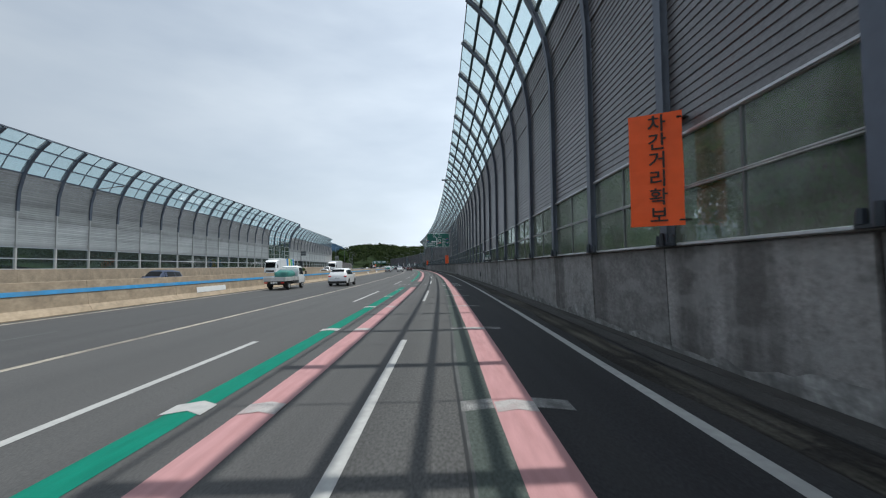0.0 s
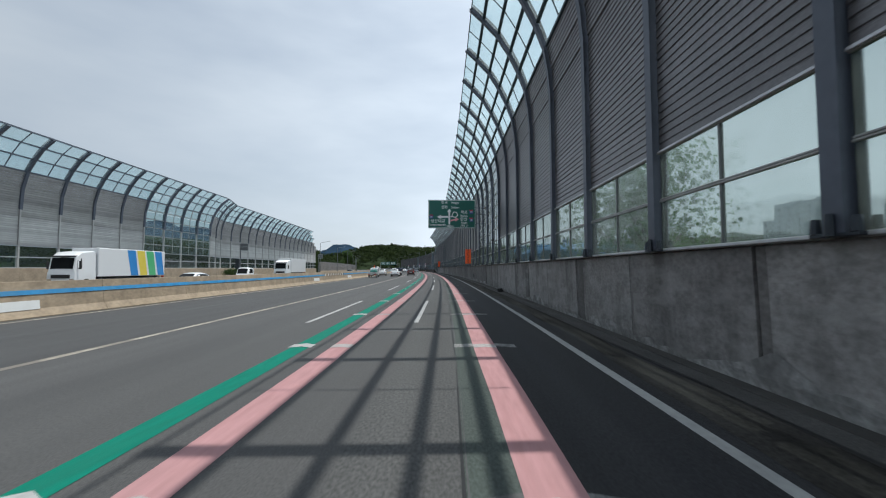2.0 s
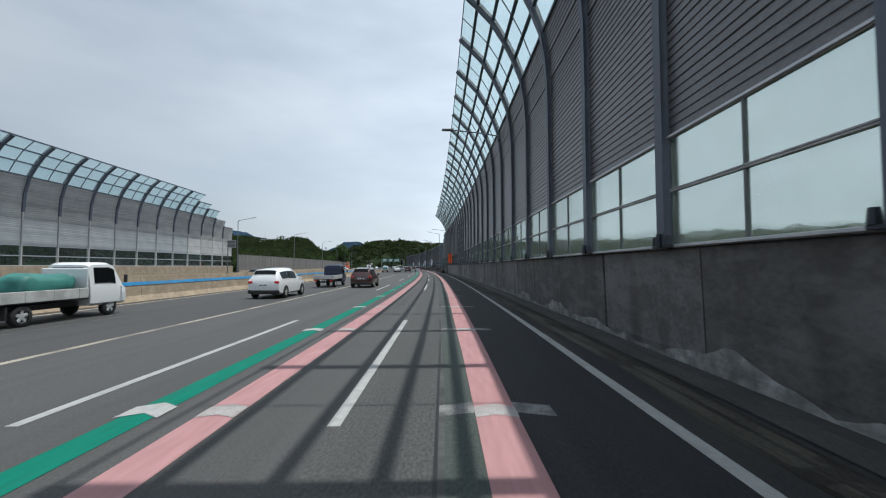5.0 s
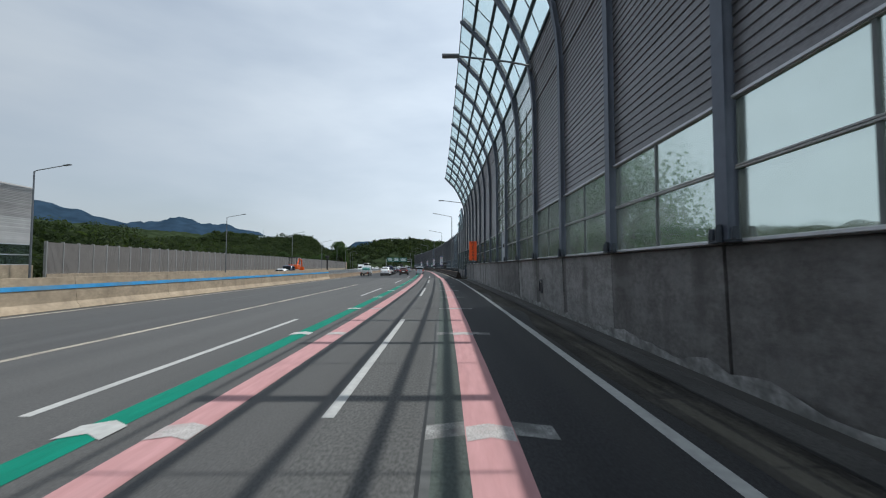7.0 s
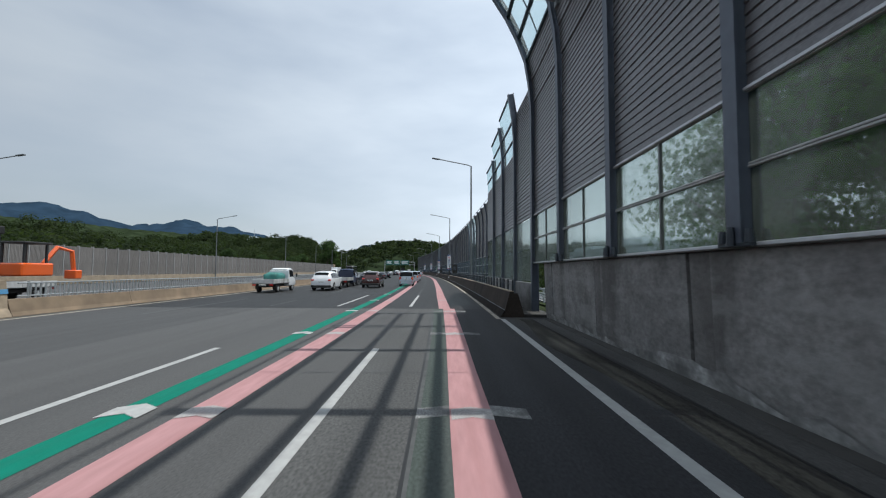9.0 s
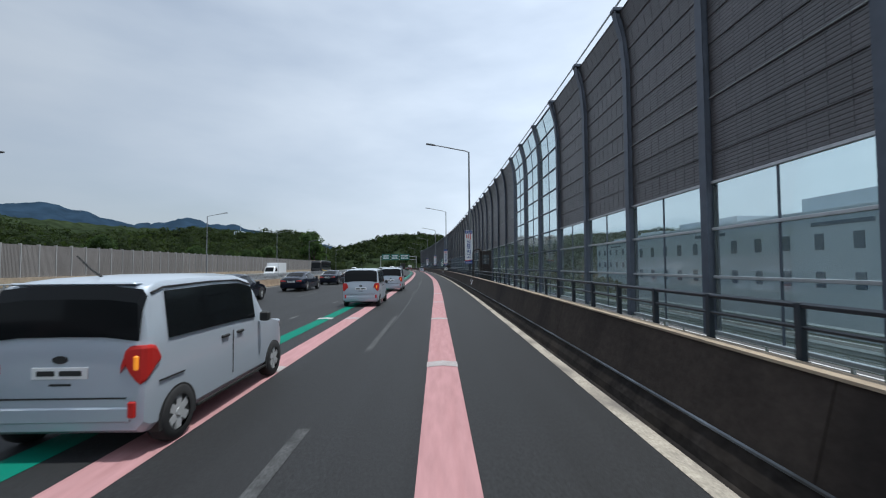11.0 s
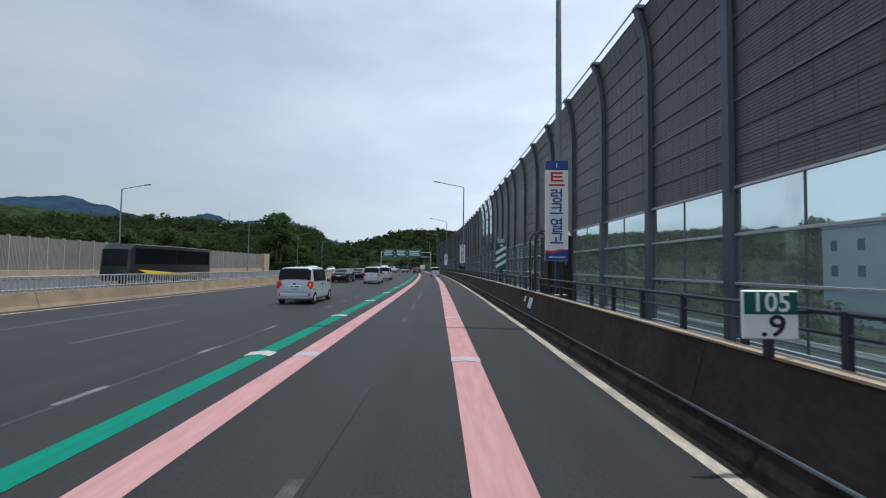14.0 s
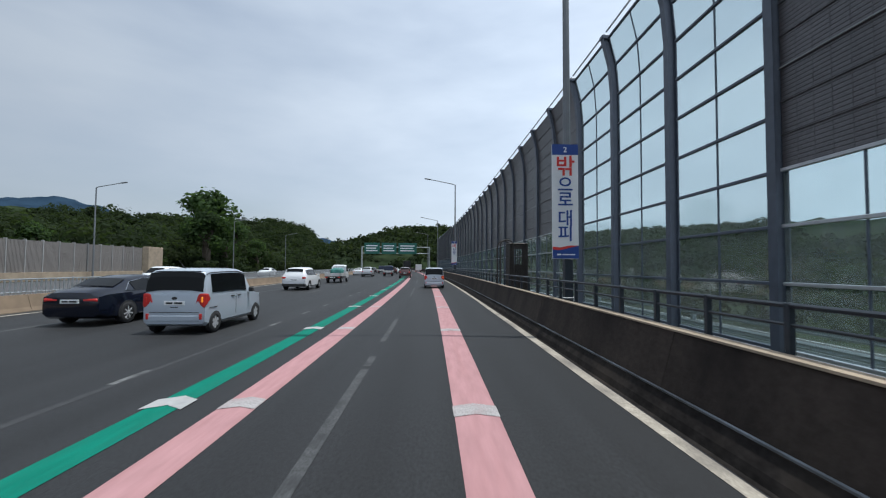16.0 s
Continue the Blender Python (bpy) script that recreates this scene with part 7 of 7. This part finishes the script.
def plate(s, z, w, h, text, lines):
    """A small sheet on the sloping face of the concrete barrier."""
    t = thing("barrier_plate", at(s, 3.115, z), "small white sheet on the concrete barrier face", "plate", "sheets on the barrier")
    tilt = Matrix.Rotation(radians(-90), 4, "Z") @ Matrix.Rotation(radians(-14.5), 4, "X")
    b = bmesh.new()
    box(b, -w / 2, w / 2, -0.02, 0.0, -h / 2, h / 2, 0.002)
    part("sheet", b, M_signwhite, t).matrix_basis = tilt
    if text:
        lettering(text, h * 0.8, M_black, t, tilt @ Matrix.Translation((0, -0.021, 0)) @ UPRIGHT)
    for i in range(lines):
        b = bmesh.new()
        zz = h / 2 - h * (i + 0.8) / (lines + 0.6)
        box(b, -w * 0.4, w * (0.4 - 0.12 * (i % 3)), -0.023, -0.02, zz - h * 0.02, zz + h * 0.02)
        part("text_bar", b, M_trim, t).matrix_basis = tilt


for s in (279.7, 327.95):
    plate(s, 0.74, 0.2, 0.18, "P3" if s > 300 else "P2", 0)
    plate(s - 0.75, 0.66, 0.42, 0.34, "", 5)


# ---- trees, hills and the town ----
def hill_profile(name, pts, near, depth, mat, seed, label, amp, cell, cat="hill"):
    """A ridge: bearings in radians left of north and elevation angles, at a distance from the middle of the walk."""
    bm = bmesh.new()
    o = Vector((-30, 190, 1.8))
    cols = []
    n = 260
    b0, b1 = pts[0][0], pts[-1][0]
    for i in range(n + 1):
        a = b0 + (b1 - b0) * i / n
        for (x0, e0), (x1, e1) in zip(pts, pts[1:]):
            if x0 <= a <= x1 + 1e-9:
                t = (a - x0) / (x1 - x0)
                el = e0 + (e1 - e0) * (t * t * (3 - 2 * t))
                break
        d = Vector((-math.sin(a), math.cos(a), 0))
        col = []
        for k in range(9):
            f = k / 8
            r = near + depth * f
            h = math.tan(el) * (near + depth) * math.sin(f * math.pi / 2) ** 0.8
            h += amp * noise.fractal((a * r / cell, f * depth / cell, seed), 0.8, 2.0, 4) * (0.15 + f)
            col.append(bm.verts.new(o + d * r + Vector((0, 0, h - 3 * (1 - f)))))
        cols.append(col)
    for p, q in zip(cols, cols[1:]):
        for k in range(8):
            bm.faces.new((p[k], q[k], q[k + 1], p[k + 1]))
    ob = finish(bm, name, mat, smooth=True)
    return tagged(ob, label, cat, kind="structure")


hill_profile("mountains", [(-0.5, 0.03), (0.12, 0.035), (0.22, 0.04), (0.303, 0.0575), (0.36, 0.04), (0.48, 0.06), (0.58, 0.085), (0.63, 0.09), (0.683, 0.102), (0.74, 0.083), (0.80, 0.09), (0.855, 0.1), (0.895, 0.116), (0.93, 0.11), (1.05, 0.1), (1.3, 0.09), (1.6, 0.06)], 1900, 500, M_mount, 3, "far mountain ridge, distance haze in its blue colour", 26, 120, "mountain")
FAR = [(-1.5, 0.05), (-1.0, 0.07), (-0.7, 0.075), (-0.4, 0.06), (-0.15, 0.05), (0.08, 0.052), (0.16, 0.062), (0.24, 0.056), (0.33, 0.03), (0.42, 0.032), (0.52, 0.062), (0.6, 0.068), (0.75, 0.075), (0.9, 0.082), (1.1, 0.08), (1.4, 0.07)]
hill_profile("wooded_hills", FAR, 420, 200, M_wood, 8, "dark green wooded hills", 9, 40)


def tree_mesh(seed, h, w, trunk_h=0.3, leaf=0.5, count=420):
    """A trunk with limbs, and a crown of leaf clumps with gaps. Returns the two meshes."""
    rnd = random.Random(seed)
    tb = bmesh.new()
    tube(tb, [(0, 0, -0.5), (0.05 * w, 0, h * 0.3), (0, 0.04 * w, h * 0.75)], 0.035 * h, 7, 0.012 * h)
    cs = []
    for i in range(11):
        a, f = rnd.uniform(0, 6.28), rnd.uniform(0.32, 1.0)
        rr = w * 0.5 * rnd.uniform(0.25, 0.8) * math.sin(math.pi * min(1, 0.25 + 0.7 * f)) ** 0.6
        c = Vector((math.cos(a) * rr, math.sin(a) * rr, h * (0.3 + 0.62 * f)))
        cs.append((c, w * rnd.uniform(0.16, 0.27)))
        tube(tb, [(0, 0, h * 0.22 + 0.3 * c.z), c.lerp(Vector((0, 0, c.z)), 0.45) - Vector((0, 0, 0.06 * h)), c], 0.014 * h, 5, 0.004 * h)
    lb_ = bmesh.new()
    for i in range(count):
        c, r = rnd.choice(cs)
        d = Vector((rnd.gauss(0, 1), rnd.gauss(0, 1), rnd.gauss(0, 0.8))).normalized()
        p = c + d * r * rnd.uniform(0.55, 1.08)
        n_ = (d + Vector((rnd.gauss(0, 0.5), rnd.gauss(0, 0.5), rnd.gauss(0.3, 0.5)))).normalized()
        a = n_.orthogonal().normalized()
        b_ = n_.cross(a)
        th = rnd.uniform(0, 6.28)
        a, b_ = a * math.cos(th) + b_ * math.sin(th), b_ * math.cos(th) - a * math.sin(th)
        s = leaf * rnd.uniform(0.6, 1.3)
        lb_.faces.new([lb_.verts.new(p + a * s * x + b_ * s * y + n_ * z * s) for x, y, z in ((-0.6, -0.2, 0), (0.0, -0.5, 0.12), (0.6, -0.1, 0), (0.35, 0.5, -0.12), (-0.35, 0.45, -0.05))])
    return tb, lb_


trees = []
for k, (h, w, lf, cnt, mt) in enumerate(((9, 7, 0.15, 3300, M_leaf), (12, 8, 0.16, 4200, M_leaf), (7.5, 6.5, 0.14, 3000, M_leaf2), (10, 6, 0.15, 3300, M_leaf2), (9, 7, 0.32, 1900, M_farleaf), (12, 8, 0.36, 2200, M_farleaf))):
    tb, lb_ = tree_mesh(40 + k, h, w, 0.3, lf, cnt)
    t = thing("tree", Matrix(), "broad-leaved green tree behind the noise wall", "tree", "roadside trees")
    part("trunk", tb, M_bark, t, smooth=True)
    part("crown", lb_, mt, t)
    trees.append(t)
rnd = random.Random(11)
placed = [False] * 6


def plant(k, m):
    if placed[k]:
        copy_thing(trees[k], m)
    else:
        trees[k].matrix_basis = m
        placed[k] = True


spots = []
for s, u, sc in ((449, -47, 1.15), (453, -49, 1.4), (458, -47, 1.1), (466, -48, 1.0), (476, -46, 0.9)):  # tall trees past the end of the low wall
    plant(4 + rnd.randrange(2), at(s, u, 0, rnd.uniform(0, 360)) @ Matrix.Diagonal((sc * 1.1, sc * 1.1, sc, 1)))
for i in range(30):  # at the foot of the hillside
    spots.append((rnd.uniform(300, 620), -rnd.uniform(52, 62)))
for s_a, s_b, n_ in ((-4, 12, 11), (11, 37, 15), (200, 226, 16)):  # beyond the right-hand barrier
    for i in range(n_):
        spots.append((rnd.uniform(s_a, s_b), rnd.uniform(10.6, 14)))
for i in range(10):
    spots.append((rnd.uniform(430, 640), rnd.uniform(10, 45)))
for i in range(6):
    spots.append((rnd.uniform(250, 430), rnd.uniform(70, 130)))
spots += [(64, 10.2), (66.5, 10.0), (68.6, 10.6), (88.5, 11.0), (92.0, 10.4), (183.0, 11.5), (186.0, 11.0), (189.5, 11.8)]
for s, u, sc in ((195.5, 12.0, 1.25), (202, 13.0, 1.3), (209, 12.4, 1.25), (217, 12.8, 1.15)):  # tall ones behind the glazed door bay
    plant(1, at(s, u, -3.6, s * 47) @ Matrix.Diagonal((sc, sc, sc, 1)))
for s, u in spots:
    k = rnd.randrange(4) if 0 < u < 60 and s < 240 else 4 + rnd.randrange(2)
    sc = rnd.uniform(0.75, 1.25) * (0.55 if -63 < u < 0 else 0.8 if 37 < s < 190 else 1.0)
    z = 0.0 if u < 0 else (-4.5 if u > 20 else -3.6)
    plant(k, at(s, u, z, rnd.uniform(0, 360)) @ Matrix.Diagonal((sc, sc, sc * rnd.uniform(0.85, 1.15), 1)))

for i, (s, u) in enumerate(((124.6, -39.6), (126.6, -39.9), (128.2, -39.7), (130.6, -39.8))):
    tb, lb_ = tree_mesh(90 + i, 1.7, 2.3, 0.2, 0.11, 600)
    bush = thing("bush", at(s, u), "scrubby dark green bush at the far barrier's foot", "bush", "bushes by the far barrier")
    part("stems", tb, M_bark, bush, smooth=True)
    part("leaves", lb_, M_farleaf, bush)


def storage_tank(m, label):
    """A round blue plastic tank with a ribbed side, a shallow dome and its fittings."""
    t = thing("storage_tank", m, label, "tank", "blue storage tanks")
    prof = [(2.05, -3.7)] + [(2.05 + (0.03 if i % 2 else 0.0), -3.2 + i * 0.45) for i in range(14)] + [(2.07, 3.0)]
    dome = [(2.07, 3.0), (2.0, 3.09), (1.75, 3.26), (1.35, 3.44), (0.9, 3.56), (0.62, 3.6)]
    lid = [(0.62, 3.6), (0.66, 3.62), (0.66, 3.74), (0.58, 3.8), (0.0, 3.82)]
    for name, pr, lb in (("side", prof, ""), ("dome", dome, ""), ("manhole_lid", lid, "round blue manhole lid")):
        b = bmesh.new()
        rg = [[b.verts.new((r * math.cos(a * math.pi / 16), r * math.sin(a * math.pi / 16), z)) for a in range(32)] if r else [b.verts.new((0, 0, z))] for r, z in pr]
        for p, q in zip(rg, rg[1:]):
            for k in range(32):
                if len(q) > 1:
                    b.faces.new((p[k], p[(k + 1) % 32], q[(k + 1) % 32], q[k]))
                else:
                    b.faces.new((p[k], p[(k + 1) % 32], q[0]))
        part(name, b, M_tank, t, lb, True)
    b = bmesh.new()
    tube(b, [(-1.2, 0.5, 3.3), (-1.2, 0.5, 4.3)], 0.06, 8, 0.06)
    part("vent_pipe", b, M_tank, t)
    b = bmesh.new()
    tube(b, [(0.35, -0.9, 3.5), (0.45, -0.9, 3.95), (0.75, -0.9, 4.05), (1.1, -0.9, 3.95), (1.2, -0.9, 3.3)], 0.05, 8, 0.05)
    part("filling_pipe", b, M_galv, t, "bent grey filling pipe")
    return t


storage_tank(at(75.3, 8.8), "round blue plastic storage tank with a domed top")
storage_tank(at(82.2, 8.7, 0, 40), "round blue plastic storage tank beside small trees")

# the wooded hillside beside the opposite carriageway: its ground, and one mass of leaf clumps over it
def hillside(s, f):
    """Height and place on the slope; f runs 0 (its foot) to 1 (its crest)."""
    foot = along(s, [(200, -66), (410, -58), (440, -47), (1000, -40)])
    crest = along(s, [(200, -260), (520, -230), (720, -112), (850, -82), (1000, -80)])
    h = along(s, [(150, 0), (260, 16), (430, 16), (560, 20), (650, 29), (720, 36), (1000, 44)])
    u = foot + (crest - foot) * f
    z = h * (math.sin(f * math.pi / 2) if f < 1 else max(-0.1, 1 - (f - 1) * 1.1)) * (1 + 0.34 * noise.noise((s * 0.013, u * 0.012, 3))) + 6.0 * f * noise.noise((s * 0.035, u * 0.035, 7))
    return u, z


bm = bmesh.new()
rows = []
for i in range(60):
    s = 190 + i * 14
    rows.append([bm.verts.new(P(s, hillside(s, k / 14)[0], hillside(s, k / 14)[1] - 1.2)) for k in range(30)])
for p, q in zip(rows, rows[1:]):
    for k in range(29):
        bm.faces.new((p[k], q[k], q[k + 1], p[k + 1]))
tagged(finish(bm, "hillside", M_wood, smooth=True), "dark undergrowth of the wooded hillside", "hill", kind="structure")

verts, faces = [], []


def crown(c, r, n, leaf, flat=0.75):
    """One tree's crown of leaf clumps round the point c."""
    lumps = [(c, r)] + [(c + Vector((rnd.gauss(0, 0.5) * r, rnd.gauss(0, 0.5) * r, rnd.uniform(-0.3, 0.55) * r)), r * rnd.uniform(0.35, 0.6)) for _ in range(5)]
    for j in range(n):
        o, q_ = lumps[j % 6]
        d = Vector((rnd.gauss(0, 1), rnd.gauss(0, 1), rnd.gauss(0.4, 0.8))).normalized()
        p = o + Vector((d.x, d.y, d.z * flat)) * q_ * rnd.uniform(0.7, 1.05)
        d = (d + Vector((rnd.gauss(0, 0.16), rnd.gauss(0, 0.16), 0.25 + rnd.gauss(0, 0.14)))).normalized()
        a = d.orthogonal().normalized()
        b_ = d.cross(a)
        q = leaf * rnd.uniform(0.6, 1.4)
        k = len(verts)
        verts.extend([p + a * q * x + b_ * q * y for x, y in ((-0.8, -0.3), (0, -0.8), (0.8, -0.2), (0.5, 0.7), (-0.5, 0.6))])
        faces.append(range(k, k + 5))


for i in range(2300):
    s, f = rnd.uniform(200, 1000), rnd.random() ** 0.85 * 1.04
    u, z = hillside(s, f)
    r = 2.8 + 4.6 * rnd.random() ** 1.6
    crown(P(s, u, z + r * rnd.uniform(0.0, 0.7)), r, 270 if s < 540 else 110, 0.42 if s < 540 else 0.72)
for i in range(330):  # the nearest row, behind the wall
    s = rnd.uniform(215, 640)
    u, z = hillside(s, rnd.uniform(-0.02, 0.08))
    crown(P(s, u, z + rnd.uniform(0.5, 3.2)), rnd.uniform(1.8, 3.6), 230, 0.3)
for i in range(700):  # the wooded slope on the other side
    s, f = rnd.uniform(240, 760), rnd.random()
    u = 75 + 200 * f
    c = P(s, u, -4 + 0.11 * (u - 60) + 4.0 * noise.noise((s * 0.02, u * 0.02, 9)) + rnd.uniform(-1, 3))
    crown(c, rnd.uniform(3.0, 5.6), 90, 0.95)
for i in range(420):  # scrub on the low ground beyond the barrier
    s, u = rnd.uniform(226, 560), 33 + 45 * rnd.random() ** 0.8
    if not (285 - 26 < s < 292 + 26 and 30 < u < 52) and not (335 < s < 369 and 48 < u < 70):
        crown(P(s, u, -4.6 + rnd.uniform(0, 1.6)), rnd.uniform(1.5, 3.6), 50, 0.5)
for i in range(1500):  # crowns on the far hills
    a, f = rnd.uniform(-0.35, 0.62), rnd.random() ** 0.7
    el = along(a, FAR)
    r_ = 420 + 200 * f
    h = math.tan(el) * 620 * math.sin(f * math.pi / 2) ** 0.8
    crown(Vector((-30 - math.sin(a) * r_, 190 + math.cos(a) * r_, 1.8 + h - 3 * (1 - f) + rnd.uniform(0, 4))), rnd.uniform(3.5, 7.5), 60, 1.15)
me = bpy.data.meshes.new("far_woods")
me.from_pydata(verts, [], faces)
me.materials.append(M_woodleaf)
tagged(new("far_woods", me), "dense dark green woods on the hillside", "woods", kind="stuff")


pier = thing("wall_pier", at(419.6, -42.2), "tan concrete end pier of the low noise wall", "pier")
b = bmesh.new()
box(b, -0.5, 0.5, 0, 3.4, 0, 4.6, 0.05)
part("pier", b, M_conc2, pier)
tower = thing("hilltop_tower", Matrix.Translation((-262, 600, 22)), "small grey concrete tower with an antenna on the hill", "tower")
b = bmesh.new()
box(b, -4, 4, -4, 4, 0, 14, 0.2)
box(b, -5, 5, -5, 5, 9, 11.5, 0.2)
part("tower_body", b, M_bwall, tower)
b = bmesh.new()
tube(b, [(0, 0, 14), (0, 0, 22)], 0.25, 6, 0.1)
part("antenna", b, M_galv, tower)


def guardrail(u, z, s_a, s_b):
    """A steel guardrail of two beams along the lower side road."""
    t = thing("guardrail", Matrix(), "galvanised steel guardrail along the side road", "guardrail", "side road guardrails")
    for h in (0.45, 0.85):
        prof = [(u, z + h), (u - 0.05, z + h + 0.05), (u, z + h + 0.1), (u - 0.05, z + h + 0.15), (u, z + h + 0.2), (u + 0.02, z + h + 0.1)]
        extrusion("beam", prof, s_a, s_b, M_galv, 8, t)
    b = bmesh.new()
    box(b, -0.06, 0.06, -0.06, 0.06, -0.2, 1.05)
    p0 = part("guardrail_post", b, M_galv, t)
    p0.matrix_basis = at(s_a, u + 0.08, z)
    for i in range(1, int((s_b - s_a) / 8)):
        share(p0, t, at(s_a + i * 8.0, u + 0.08, z))
    return t


def side_road(ua, ub, za, zb, label):
    """A lower road beyond the barrier, falling from za to zb, with its white lines."""
    def height(u):
        return za + (zb - za) * (u - ua) / (ub - ua)

    for name, u0, u1, dz, mat, lb in [("side_road", ua, ub, 0.0, M_road, label)] + [("side_road_line", u, u + 0.18, 0.02, M_sidewhite, "white line of the lower road") for u in (ua + 0.5, (ua + ub) / 2, ub - 0.7)]:
        bm = bmesh.new()
        uv = bm.loops.layers.uv.new("UVMap")
        rows = []
        for i in range(58):
            s_ = 228 + i * 6
            rows.append([(bm.verts.new(P(s_, u, height(u) + dz)), (u, s_)) for u in (u0, u1)])
        for p, q in zip(rows, rows[1:]):
            f = bm.faces.new((p[0][0], p[1][0], q[1][0], q[0][0]))
            for lp_, t_ in zip(f.loops, (p[0][1], p[1][1], q[1][1], q[0][1])):
                lp_[uv].uv = t_
        tagged(finish(bm, name, mat), lb, "road", kind="structure")


M_sidewhite = material("side_road_white", (0.6, 0.6, 0.59), 0.7, var=0.1, scale=4, coords="UV")
side_road(10.2, 16.8, -0.95, -2.75, "grey asphalt slip road below the highway")
side_road(21.0, 31.0, -3.75, -3.95, "grey asphalt lower road beyond the slip road")
guardrail(20.4, -3.6, 226, 500)
guardrail(9.6, -0.7, 226, 500)
guardrail(17.2, -2.9, 226, 500)


def office(m, w, d, h, nx, nz_, label, wall_mat=None):
    """A pale flat-roofed building with rows of dark windows; its long face looks to -x."""
    t = thing("office_building", m, label, "building", "roadside buildings")
    b = bmesh.new()
    box(b, 0, d, -w / 2, w / 2, -6, h, 0.05)
    part("wall", b, wall_mat or M_bwall, t)
    b = bmesh.new()
    box(b, -0.15, d + 0.15, -w / 2 - 0.15, w / 2 + 0.15, h, h + 0.5, 0.03)
    part("roof", b, wall_mat or M_bwall, t)
    for y_ in (-0.22, 0.12):
        b = bmesh.new()
        box(b, -0.06, 0.05, w * y_ - 2.6, w * y_ + 2.6, h - 0.95, h - 0.6, 0.02)
        part("sign_bar", b, M_bwin, t, "long dark sign along the eaves")
    b = bmesh.new()
    box(b, d * 0.3, d * 0.7, -w * 0.3, -w * 0.05, h + 0.45, h + 2.4, 0.05)
    box(b, d * 0.2, d * 0.5, w * 0.1, w * 0.34, h + 0.45, h + 1.6, 0.05)
    part("roof_plant", b, wall_mat or M_bwall, t, "plant rooms on the flat roof")
    win = None
    for i in range(nx):
        for j in range(nz_):
            y = -w / 2 + w * (i + 0.5) / nx
            z = h - 2.3 - j * 3.3
            mm = Matrix.Translation((-0.02, y, z))
            if win is None:
                b = bmesh.new()
                box(b, -0.03, 0.1, -0.42, 0.42, -0.7, 0.7, 0.02)
                win = part("window", b, M_bwin, t)
                win.matrix_basis = mm
            else:
                share(win, t, mm)
    return t


office(at(292, 34), 46, 14, 6.0, 14, 2, "pale office building with rows of dark windows")
office(at(352, 52), 30, 14, 7.5, 9, 2, "pale office building beyond the noise barrier")
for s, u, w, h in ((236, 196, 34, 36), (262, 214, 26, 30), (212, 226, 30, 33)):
    office(at(s, u), w, 16, h, 6, 9, "far pale tower block with haze in its colour", M_haze)
